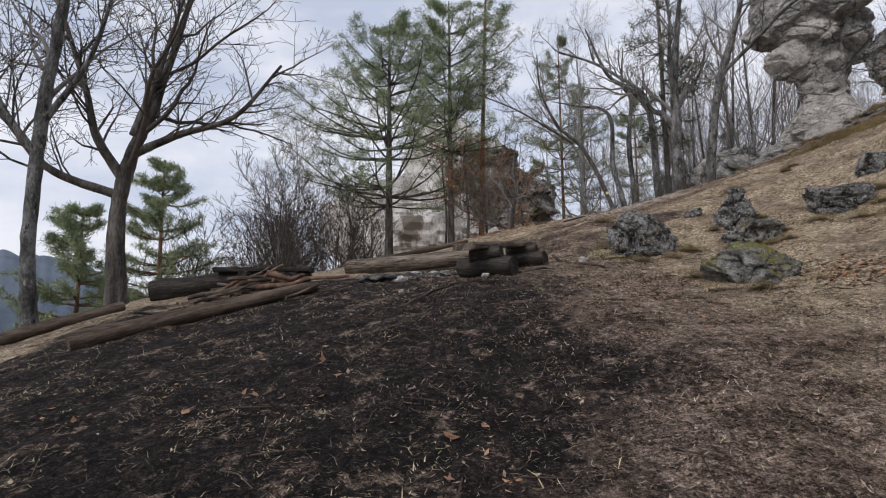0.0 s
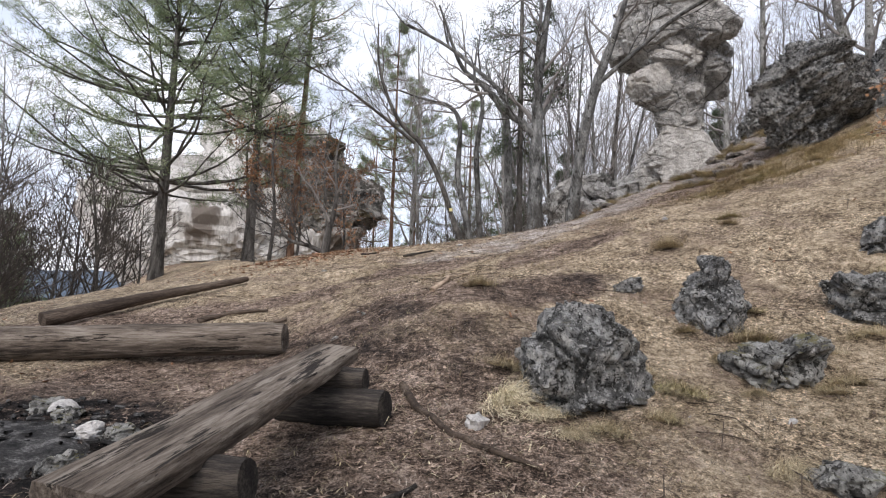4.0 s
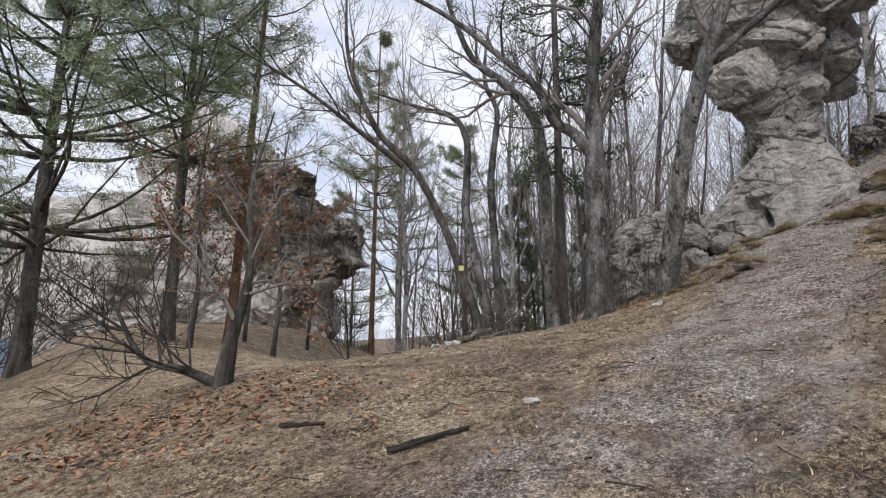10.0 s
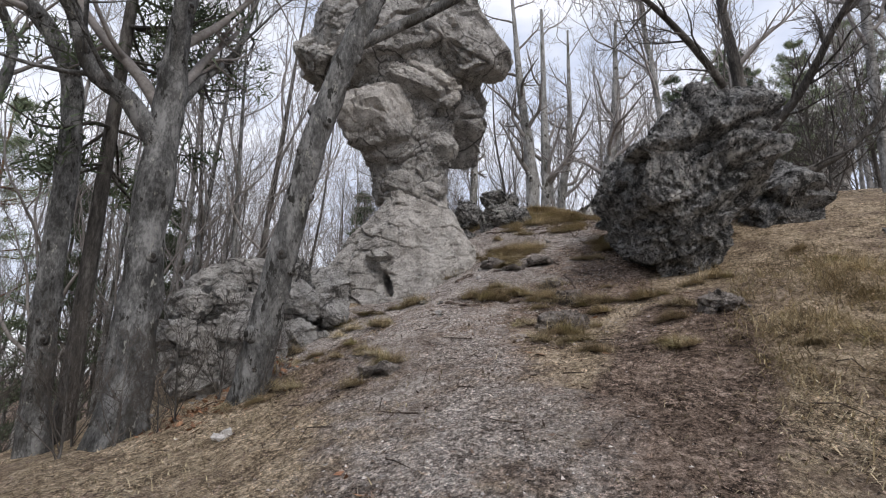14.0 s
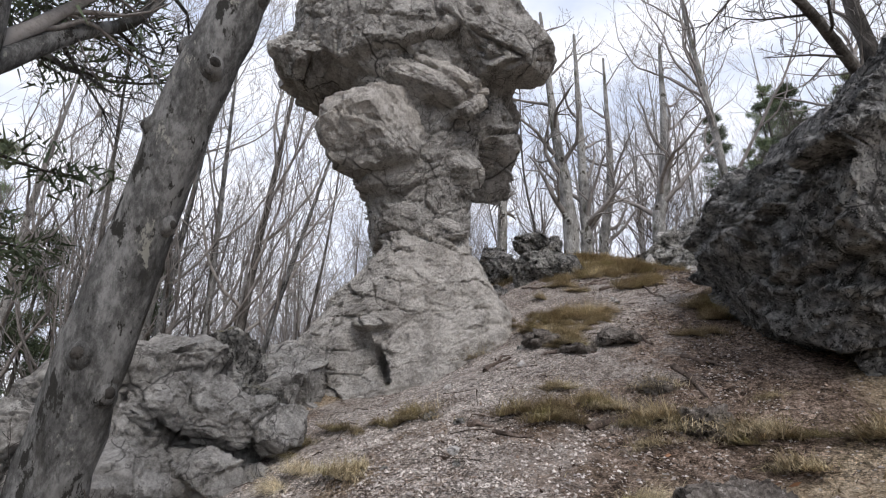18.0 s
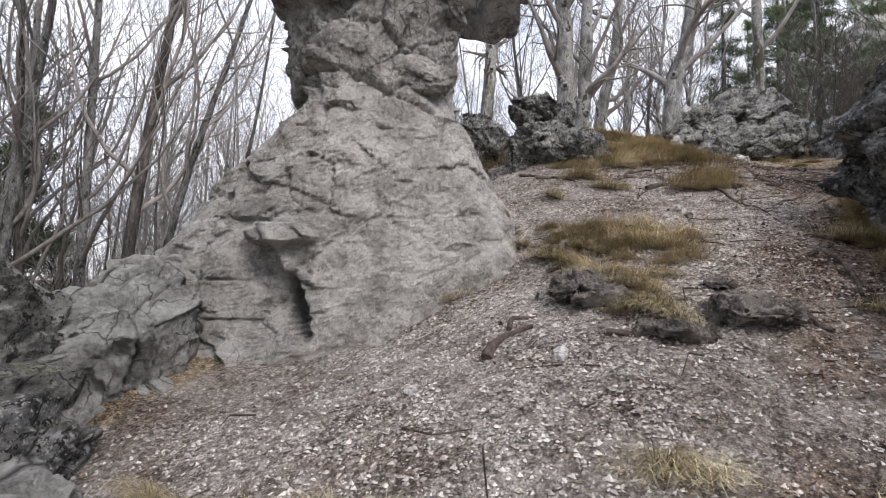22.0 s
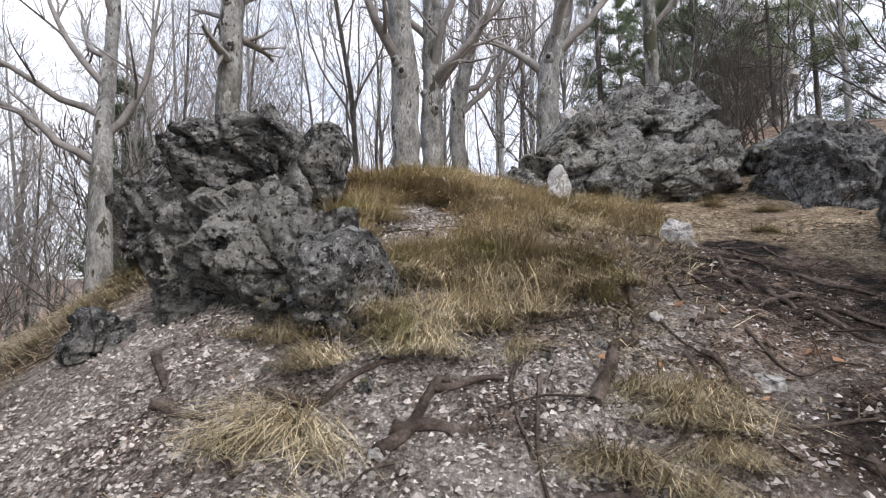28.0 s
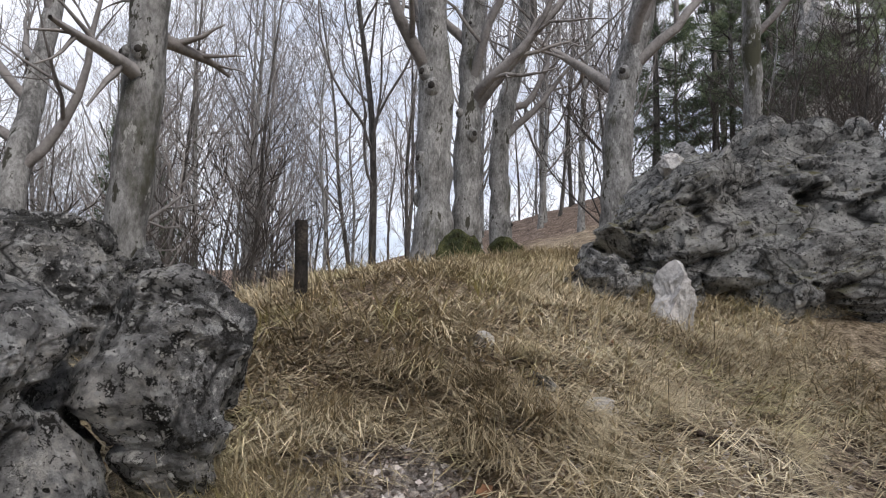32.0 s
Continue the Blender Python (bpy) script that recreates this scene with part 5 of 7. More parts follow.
# pines in front of the cliff
conifer("scots_pine", g(-2.66, 26.9), 13.2, 31, "tall full-crowned pine with a dark trunk in front of the cliff", DARKBARK, NEEDLES, 4.9, 0.28, 15, 0.04, tuft=0.42, trunk=0.22, each=17, per=7, gap=0.04, top=1.5)
conifer("scots_pine", g(0.5, 27.4), 13.8, 32, "tall pine in front of the cliff", DARKBARK, NEEDLES, 3.0, 0.42, 12, 0.06, tuft=0.4, trunk=0.18, each=14, per=6, gap=0.06, top=1.4)
conifer("scots_pine", g(2.1, 28.4), 17.5, 33, "slender orange-barked pine by the cliff", REDBARK, NEEDLES, 2.0, 0.55, 10, 0.1, (0.6, 0), tuft=0.36, trunk=0.16, each=8, per=4)
for n, (x, y, h, s) in enumerate(((8.6, 37, 14.5, 2.6), (11.5, 42, 16, 2.8), (15, 40, 13.5, 2.4), (9.6, 47, 17, 2.6))):
    conifer("scots_pine", g(x, y), h + 3, 40 + n, "slim pine with an orange upper trunk beyond the brink", REDBARK, NEEDLES, s * 1.25, 0.42, 12, 0.02, tuft=0.36, trunk=0.14, gap=0.08, each=13)
for n, (x, y, h) in enumerate(( (30, 32, 10), (40, 11, 11), (43, 15, 12), (52, 0, 14), (46, 12, 12))):
    conifer("spruce", g(x, y), h, 60 + n, "dark spruce among the bare trees", DARKBARK, SPRUCE, h * 0.17, 0.12, 17, -0.3, tuft=0.26, trunk=0.08 + h * 0.008, each=12, airy=False)
# the beech group on the brink
bare_tree("beech_tree", [(8.35, 18.6, 4.75), (8.45, 18.72, 5.9), (8.45, 18.74, 7.6), (8.51, 18.76, 8.5), (8.55, 18.76, 9.9), (8.8, 18.6, 12.5), (9.1, 18.5, 15)], [0.25, 0.21, 0.19, 0.17, 0.13, 0.08, 0.03], 71,
          "old grey beech with a forked trunk and twisting limbs", BEECH, 9, 0.45, 0.3, 2, (5, 4, 3), knots=8,
          extra=(([(8.46, 18.72, 8.0), (8.1, 18.85, 8.5), (7.75, 19.0, 8.75), (7.5, 19.2, 9.5), (6.85, 19.5, 10.2), (5.9, 19.7, 10.9), (4.6, 19.8, 11.4)], 0.12),
                 ([(8.5, 18.75, 8.5), (9.1, 19.0, 9.4), (9.7, 19.2, 10.2), (10.2, 19.4, 11.7)], 0.09),
                 ([(8.5, 18.7, 9.0), (8.2, 18.3, 10.1), (8.0, 17.7, 11.5), (7.7, 17.3, 12.7)], 0.09)))
bare_tree("leaning_beech", [(9.05, 17.75, 5.1), (8.97, 17.4, 6.2), (8.98, 17.15, 7.2), (9.0, 16.85, 8.2), (9.14, 16.55, 9.2), (9.38, 16.25, 10.2), (9.5, 15.85, 11.2), (9.8, 15.4, 13)], [0.17, 0.15, 0.14, 0.135, 0.125, 0.09, 0.07, 0.03], 73,
          "leaning grey beech with knotty bark beside the trail", BEECH, 7, 0.6, 0.25, 2, (5, 4, 3), knots=22,
          extra=(([(9.1, 16.6, 9.0), (9.71, 15.94, 9.65), (10.17, 14.99, 10.22), (10.51, 13.86, 10.41), (10.65, 12.6, 10.36), (10.7, 11.4, 10.6)], 0.07),))
bare_tree("beech_tree", [(8.41, 20.16, 4.5), (8.3, 20.2, 6.4), (8.2, 20.3, 9.1), (7.6, 20.6, 10.2), (6.8, 20.9, 11.0), (6.0, 21, 13)], [0.15, 0.14, 0.12, 0.1, 0.07, 0.03], 75,
          "grey beech with a bent top on the brink", BEECH, 8, 0.5, 0.3, 2, (5, 4, 3), knots=4)
conifer("spruce", g(8.9, 20.6), 15, 76, "thin straight spruce with drooping needled twigs", DARKBARK, SPRUCE, 1.7, 0.28, 17, -0.35, tuft=0.2, trunk=0.11, gap=0.12, each=9, per=4, airy=False)
bare_tree("curved_beech", [(7.1, 20.5, 4.2), (6.6, 20.6, 5.6), (6.1, 20.75, 7.0), (5.5, 20.9, 8.1), (4.7, 21.0, 8.9), (4.1, 21.1, 10.4), (4.0, 21.2, 12)], [0.11, 0.09, 0.08, 0.075, 0.065, 0.045, 0.02], 77,
          "slim curved beech with a yellow trail mark", DARKBARK, 9, 0.45, 0.35, 2, (6, 4, 3), extra=(([(5.3, 20.9, 8.1), (4.3, 20.8, 8.7), (3.0, 20.6, 9.4), (1.4, 20.4, 10.0)], 0.06),))
bare_tree("curved_beech", [(8.0, 22.0, 4.2), (7.5, 22.2, 6.6), (7.3, 22.26, 7.7), (7.35, 22.28, 9.4), (7.0, 22.4, 10.1), (6.2, 22.6, 10.3), (5.0, 22.8, 10.6)], [0.13, 0.11, 0.1, 0.085, 0.075, 0.05, 0.02], 78,
          "grey beech with a trunk bent like a hook", BEECH, 7, 0.5, 0.3, 2, (5, 4, 3))
bare_tree("curved_beech", [(8.5, 22.6, 4.0), (8.15, 22.54, 8.0), (8.17, 22.53, 9.1), (8.3, 22.5, 10.5), (8.0, 22.6, 11.4), (8.1, 22.6, 13)], [0.11, 0.1, 0.09, 0.07, 0.06, 0.02], 79,
          "slim wavy beech on the brink", BEECH, 7, 0.5, 0.3, 2, (5, 4, 3))
bare_tree("twisted_tree", [(2.15, 16.85, 3.8), (2.18, 16.8, 4.3), (2.3, 16.8, 4.9), (2.35, 16.85, 5.4), (2.3, 16.9, 6.2), (2.5, 17.0, 7.2)], [0.13, 0.085, 0.05, 0.035, 0.025, 0.01], 81,
          "small twisted half-fallen tree with a few dry leaves", DARKBARK, 9, 0.3, 0.4, 2, (5, 4, 3), extra=(([(2.15, 16.8, 4.0), (1.8, 16.9, 4.15), (1.35, 17.0, 4.3), (1.0, 17.1, 4.9)], 0.06),), leaves=260)
for x, y, h, sd in ((1.2, 25.5, 6.5, 301), (3.3, 26.8, 7.0, 302), (0.2, 30.0, 8, 303), (2.6, 31.5, 9, 304), (5.0, 33.0, 8, 305)):
    bare_tree("young_oak", [g(x, y), (x + 0.1, y, ground_z(x, y) + h * 0.3), (x - 0.1, y + 0.1, ground_z(x, y) + h * 0.65), (x + 0.1, y, ground_z(x, y) + h)], [0.07, 0.06, 0.04, 0.012], sd, "young oak still holding dry brown leaves", DARKBARK, 11, 0.2, 0.4, 2, (5, 4, 3), leaves=2400, leaf=1.5)
bare_tree("beech_seedling", [g(9.3, 17.75), (9.32, 17.7, ground_z(9.3, 17.75) + 0.2), (9.3, 17.62, ground_z(9.3, 17.75) + 0.45)], [0.012, 0.009, 0.004], 86, "small beech seedling with orange dry leaves", DARKBARK, 7, 0.2, 0.8, 1, (4, 3), leaves=120)
for n, (x, y, h) in enumerate(((15.0, 33.5, 11.0), (17.0, 30.5, 9.5))):
    conifer("spruce", g(x, y), h, 560 + n, "dark young spruce below the brink", DARKBARK, SPRUCE, h * 0.17, 0.06, 18, -0.3, tuft=0.24, trunk=0.09, each=12, airy=False)
# by the great boulder
bare_tree("oak_tree", [(16.6, 12.6, ground_z(16.6, 12.6)), (16.5, 12.6, 9.8), (16.3, 12.6, 11.0), (16.1, 12.7, 12.7), (15.9, 12.8, 15)], [0.17, 0.15, 0.13, 0.09, 0.03], 83,
          "crooked leafless oak behind the great boulder", DARKBARK, 9, 0.35, 0.45, 2, (6, 5, 3),
          extra=(([(16.5, 12.6, 9.8), (15.8, 11.7, 10.6), (15.2, 11.0, 11.6), (14.4, 10.2, 12.4)], 0.1), ([(16.4, 12.6, 10.6), (15.2, 13.2, 11.4), (14.0, 13.9, 12.0), (13.0, 14.6, 12.2)], 0.09),
                 ([(16.5, 12.5, 9.2), (17.0, 11.3, 9.6), (17.4, 10.2, 10.6), (17.2, 9.2, 12.2)], 0.1)))
bare_tree("small_oak", [(8.2, 8.6, ground_z(8.2, 8.6)), (8.35, 8.55, 4.9), (8.3, 8.6, 5.6), (8.5, 8.6, 7.0)], [0.04, 0.035, 0.027, 0.012], 85, "young oak with orange dry leaves on the slope", DARKBARK, 8, 0.35, 0.4, 2, (5, 4, 3), leaves=420)
# at the top of the trail
bare_tree("spruce_tree", [(18.85, 19.75, 9.6), (18.9, 19.6, 12.5), (18.95, 19.5, 17)], [0.12, 0.11, 0.08], 91, "straight scaly spruce trunk with broken branch stubs", PALEBEECH, 22, 0.35, 0.13, 1, (4, 3), knots=10, up=-0.04)
bare_tree("beech_tree", [(23.5, 19.35, ground_z(23.5, 19.35) - 0.05), (23.45, 19.3, 12.4), (23.25, 19.3, 14.2), (22.9, 19.4, 16.5), (22.6, 19.5, 21)], [0.27, 0.24, 0.21, 0.15, 0.05], 93, "stout grey beech with dark moss on the trunk", PALEBEECH, 10, 0.35, 0.3, 2, (5, 4, 3), knots=8)
bare_tree("beech_tree", [(24.1, 19.05, ground_z(24.1, 19.05) - 0.05), (24.1, 19.0, 12.6), (24.15, 18.95, 14.5), (24.3, 18.8, 21)], [0.22, 0.19, 0.17, 0.05], 94, "second stem of the grey beech pair", PALEBEECH, 10, 0.35, 0.3, 2, (5, 4, 3), knots=4)
bare_tree("beech_tree", [(25.6, 18.8, ground_z(25.6, 18.8) - 0.05), (25.6, 18.8, 13.0), (25.9, 18.4, 15.5), (26.2, 18.2, 21)], [0.19, 0.17, 0.14, 0.04], 95, "mossy-footed grey beech behind the pair", PALEBEECH, 10, 0.3, 0.35, 2, (5, 4, 3), knots=4)
bare_tree("beech_tree", [(24.5, 16.9, ground_z(24.5, 16.9) - 0.05), (24.5, 16.8, 13.0), (24.9, 16.4, 15.0), (25.2, 16.0, 20)], [0.24, 0.2, 0.17, 0.05], 96, "leaning grey beech behind the crag", PALEBEECH, 10, 0.3, 0.35, 2, (5, 4, 3), knots=4)
bare_tree("broken_beech", [(19.6, 22.0, 8.6), (19.8, 22.2, 10.6), (20.3, 22.6, 12.5), (20.9, 23.0, 15)], [0.16, 0.13, 0.1, 0.04], 97, "pale beech with a freshly broken limb", PALEBEECH, 10, 0.25, 0.4, 2, (5, 4, 3))

# slim dark beeches behind the pillar, below the brink
for n, (x, y, h, r, lx, ly) in enumerate(((14.6, 26.5, 15, 0.16, 0.6, -0.5), (15.1, 26.3, 13, 0.12, -0.8, 0.3), (15.7, 25.9, 15, 0.14, -0.3, 0.2), (16.15, 25.6, 16, 0.17, 1.0, -0.6), (16.6, 25.5, 14, 0.12, 2.4, -1.2), (12.9, 25.2, 12, 0.1, -0.6, 0.2), (13.4, 28.0, 14, 0.13, 0.5, 0.2))):
    b = ground_z(x, y)
    bare_tree("beech_tree", [(x, y, b - 0.1), (x + lx * 0.15, y + ly * 0.15, b + h * 0.3), (x + lx * 0.5, y + ly * 0.5, b + h * 0.6), (x + lx, y + ly, b + h)], [r * 0.72, r * 0.6, r * 0.4, 0.015], 400 + n, "slim dark beech standing below the brink", DARKBARK if n % 2 else BEECH, 13, 0.3, 0.36, 2, (6, 5, 3), up=0.16, curl=0.12)
# green pines and scrub on the valley side
for n, (x, y, h) in enumerate(((-11.5, 28, 5.5), (-14, 25, 5), (-9.5, 33, 6.5), (-17, 30, 6), (-13, 36, 7), (-8.5, 29.5, 4.0), (-9.2, 22.0, 2.6), (-12.0, 19.5, 3.0), (-7.4, 25.5, 2.4), (-10.8, 24.5, 3.2))):
    conifer("young_pine", g(x, y), h, 500 + n, "bushy green pine on the valley side", REDBARK, NEEDLES, 2.0, 0.08, 14, 0.0, tuft=0.3, trunk=0.1, each=12, airy=False)


# ---- the leafless forest round about ----
def forest():
    kinds = []
    for n, (h, r, limbs, lean) in enumerate(((15, 0.15, 15, 0.4), (13, 0.12, 13, -0.5), (16.5, 0.18, 16, 0.2), (11, 0.09, 13, 0.9), (9, 0.07, 12, -0.3))):
        kinds.append(bare_tree("forest_beech", [(0, 0, 0), (lean * 0.3, 0.1, h * 0.3), (lean * 0.6, -0.15, h * 0.6), (lean, 0.1, h)], [r * 0.8, r * 0.62, r * 0.4, 0.015], 200 + n,
                               "slim leafless grey forest tree", PALEBEECH if n % 2 == 0 else DARKBARK, limbs + 5, 0.2, 0.36, 2, (6, 5, 3), up=0.14, curl=0.14))
    shrub = bare_tree("bare_shrub", [(0, 0, 0), (0.05, 0, 0.5), (0.1, 0.1, 1.6), (0.2, 0.2, 2.6)], [0.035, 0.03, 0.02, 0.008], 210, "thin leafless brown woodland shrub", DARKBARK, 14, 0.02, 0.75, 2, (5, 4, 3), up=0.14, twigs=DARKTWIG)
    for k in kinds + [shrub]:
        tagged(k, group="bare forest")
    rng = np.random.RandomState(5)
    spots = []
    for _ in range(9000):
        a, d = rng.uniform(0, 6.283), rng.uniform(8, 62) ** 1.0
        x, y = 12 + d * math.sin(a), 15 + d * math.cos(a)
        ok = False
        if y > 20.5 + 0.1 * abs(x - 12) and x > 8.5 and (y > 23.5 or x > 16) and not (x < 14 and y < 27):
            ok = True
        if ok and x < 20 and y < 31:
            ok = rng.rand() < 0.5
        if x > 24 and y > -8:
            ok = True
        if x > 17 and y < 11 and y > -20:
            ok = True
        if 9 < x < 20 and y < 4 and y > -30:
            ok = rng.rand() < 0.5
        if x < 8 and y > 44 and x > 7:
            ok = True
        if x < -13 and y < 14:
            ok = rng.rand() < 0.35
        if -14 < x < -4 and 22 < y < 36:
            ok = rng.rand() < 0.35
        if 14 < x < 24.5 and 14 < y < 24 or 22 < x < 36 and 6 < y < 22 and rng.rand() < 0.6:
            ok = False
        if not ok or any((x - p) ** 2 + (y - q) ** 2 < (1.7 + 0.03 * d) ** 2 for p, q in spots):
            continue
        spots.append((x, y))
        if len(spots) > 290:
            break
    for n, (x, y) in enumerate(spots):
        k = kinds[n % 5] if rng.rand() > (0.3 if x > 22 or y > 22 else 0.16) else shrub
        if x < 0:
            k = shrub if n % 2 else kinds[4]
        s = rng.uniform(0.8, 1.15) * (1.4 if k is shrub else 1)
        copy_thing(k, Matrix.LocRotScale((x, y, ground_z(x, y) - 0.15), Euler((rng.normal(0, 0.03), rng.normal(0, 0.03), rng.uniform(0, 6.28))), (s, s, s)))
    for n, (x, y, s) in enumerate(((-4.6, 22.5, 1.5), (-5.8, 20.5, 1.7), (-4.0, 25, 1.8), (-6.5, 24, 1.6), (-7.5, 22, 1.5), (-4.6, 31, 1.6), (6.5, 32, 1.3), (7.6, 23.6, 1.0), (-5.6, 28.5, 1.8))):
        copy_thing(shrub, Matrix.LocRotScale((x, y, ground_z(x, y) - 0.1), Euler((0, 0, n * 1.3)), (s, s, s)))
    for n in range(18):
        x, y, s = rng.uniform(-11, -4.8), rng.uniform(16.5, 29), rng.uniform(1.2, 1.9)
        copy_thing(shrub, Matrix.LocRotScale((x, y, ground_z(x, y) - 0.1), Euler((0, 0, n * 1.9)), (s, s, s)))
    for n in range(14):
        x, y, s = rng.uniform(19, 36), rng.uniform(5, 13.2), rng.uniform(0.7, 1.3)
        copy_thing(shrub, Matrix.LocRotScale((x, y, ground_z(x, y) - 0.1), Euler((0, 0, n * 1.7)), (s, s, s)))
    for n, (x, y, s) in enumerate(((8.1, 18.25, 0.32), (8.65, 18.2, 0.36), (8.95, 17.4, 0.25), (7.9, 18.7, 0.4), (8.5, 19.6, 0.45), (7.2, 20.1, 0.4), (6.9, 20.9, 0.45), (7.8, 21.5, 0.5), (9.2, 18.3, 0.35), (8.3, 17.95, 0.22))):
        copy_thing(shrub, Matrix.LocRotScale((x, y, ground_z(x, y) - 0.05), Euler((0, 0, n * 2.3)), (s, s, s)))
    for n in range(44):
        x, y, s = rng.uniform(15.5, 34), rng.uniform(25.5, 42), rng.uniform(0.75, 1.1)
        k = shrub if n % 3 == 0 else kinds[n % 5]
        s = s * (1.5 if k is shrub else 1)
        copy_thing(k, Matrix.LocRotScale((x, y, ground_z(x, y) - 0.15), Euler((0, 0, n * 2.4)), (s, s, s)))
    pine = conifer("scots_pine", g(50, 9.5), 13, 90, "dark pine on the hillside above the trail", DARKBARK, NEEDLES, 2.4, 0.3, 13, 0.0, tuft=0.36, trunk=0.14, each=14)
    for n, (x, y, s) in enumerate(((52, 6, 1.1), (44, -4, 1.0), (54, 13, 1.0), (40, 8, 0.8), (46, 4, 1.0), (42, 12, 0.9))):
        copy_thing(pine, Matrix.LocRotScale((x, y, ground_z(x, y) - 0.1), Euler((0, 0, n * 2.1)), (s, s, s)))
    # the patterns themselves take a place in the wood
    for k, (x, y) in zip(kinds + [shrub], ((34, 30), (37, 25), (41, 20), (38, 33), (30, 36), (9.8, 25.8))):
        k.location = (x, y, ground_z(x, y) - 0.15)


forest()


# ---- log seats and the fireplace ----
def log_mesh(name, a, b, r, material, parent=None, seed=1, label="", sides=14, lumps=0.12, bow=0.0, taper=0.9):
    """A trunk lying from a to b, sawn at both ends; its grain runs along its own x axis."""
    a, b = np.array(a, float), np.array(b, float)
    way = Vector(b - a)
    length = way.length
    bag = Bag()
    n = max(8, int(length * 9))
    t = np.linspace(0, 1, n)
    pts = np.c_[t * length, bow * np.sin(t * 3.14) + 0.02 * fbm(np.c_[t * 3, 0 * t, 0 * t + seed], 2), 0.015 * fbm(np.c_[t * 3, 0 * t + 5, 0 * t + seed], 2)]
    rr = r * np.linspace(1, taper, n)
    rr = np.r_[rr[0] * 0.93, rr[1:-1], rr[-1] * 0.93]
    pts[0, 0] += 0.0
    bag.tube(pts, rr, sides, lumps, seed, cap=True)
    ob = bag.part(name, material, None, label)
    m = way.to_track_quat("X", "Z").to_matrix().to_4x4()
    m.translation = Vector(a)
    if parent is not None:
        ob.parent = parent
        ob.matrix_basis = parent.matrix_world.inverted() @ m
    else:
        ob.matrix_world = m
    return ob


def plank_mesh(name, a, b, wide, thick, material, parent, seed=1, label=""):
    """A split plank from a to b with uneven edges."""
    a, b = np.array(a, float), np.array(b, float)
    way = Vector(b - a)
    length = way.length
    n, k = 40, 10
    t = np.linspace(0, 1, n)
    sec = np.array([(-1, -0.5), (-1.02, 0.1), (-0.94, 0.5), (-0.3, 0.52), (0.3, 0.53), (0.94, 0.48), (1.02, 0.05), (0.97, -0.5), (0.3, -0.62), (-0.3, -0.62)])
    w = wide / 2 * (1 + 0.07 * fbm(np.c_[t * 5, 0 * t, 0 * t + seed], 3))
    v = np.stack([np.repeat(t * length, k).reshape(n, k), sec[None, :, 0] * w[:, None] + 0.02 * fbm(np.c_[t * 3, 0 * t + 3, 0 * t + seed], 2)[:, None], sec[None, :, 1] * thick * np.ones((n, 1))], -1)
    v[..., 2] += 0.008 * fbm(np.stack([v[..., 0] * 2, v[..., 1] * 14, v[..., 2] * 0 + seed], -1).reshape(-1, 3), 3).reshape(n, k)
    v[0, :, 0] += 0.03 * sec[:, 0]
    v[-1, :, 0] += 0.05 * sec[:, 0]
    v = v.reshape(-1, 3)
    i, j = np.meshgrid(np.arange(n - 1), np.arange(k), indexing="ij")
    q = (j + 1) % k
    f = np.stack([i * k + j, (i + 1) * k + j, (i + 1) * k + q, i * k + q], -1).reshape(-1, 4)
    ends = []
    for e in (0, (n - 1) * k):
        ends += [(e + 0, e + 1, e + 2, e + 3), (e + 0, e + 3, e + 4, e + 9), (e + 9, e + 4, e + 5, e + 8), (e + 8, e + 5, e + 6, e + 7)]
    ob = part(name, v, np.concatenate([f, np.array(ends)]), material, None, label, smoothed=False)
    ob.parent = parent
    m = way.to_track_quat("X", "Z").to_matrix().to_4x4()
    m.translation = Vector(a)
    ob.matrix_basis = parent.matrix_world.inverted() @ m
    return ob


def log_bench(a, b, label, dark, seed, legs, wide=0.34, thick=0.085):
    """A split plank laid over stacked logs."""
    mid = (np.array(a) + np.array(b)) / 2
    bench = thing("log_bench", (mid[0], mid[1], ground_z(mid[0], mid[1])), label, "bench")
    plank_mesh("plank", a, b, wide, thick, dark or OLDWOOD, bench, seed)
    for n, (p, q, r, up) in enumerate(legs):
        pa, pb = (p[0], p[1], ground_z(*p) + r * 0.85 + up), (q[0], q[1], ground_z(*q) + r * 0.85 + up)
        log_mesh("log", pa, pb, r, DARKWOOD, bench, seed + n)
    return bench


log_bench((0.22, 6.75, 2.14), (1.30, 8.75, 2.43), "weathered grey split plank bench on dark logs", None, 3,
          [((0.22, 7.42), (0.86, 6.86), 0.15, 0.0), ((0.34, 7.2), (0.72, 6.98), 0.10, 0.22), ((0.92, 8.62), (1.52, 8.16), 0.13, 0.0), ((1.0, 8.55), (1.42, 8.3), 0.09, 0.19)])
log_bench((-3.75, 8.75, 2.03), (-2.3, 9.2, 2.06), "charred black plank bench on logs", DARKWOOD, 7,
          [((-3.3, 8.6), (-3.2, 9.2), 0.12, 0.0), ((-3.3, 8.7), (-3.22, 9.1), 0.08, 0.2), ((-2.6, 8.9), (-2.4, 9.4), 0.12, 0.0), ((-2.55, 9.0), (-2.45, 9.3), 0.08, 0.2)], 0.3, 0.075)


def lying_log(name, a, b, r, material, label, seed, bow=0.0, taper=0.9, raise_by=0.0):
    pa, pb = (*a, ground_z(*a) + r * 0.8 + raise_by), (*b, ground_z(*b) + r * 0.8 + raise_by)
    return tagged(log_mesh(name, pa, pb, r, material, None, seed, bow=bow, taper=taper), label, "log")


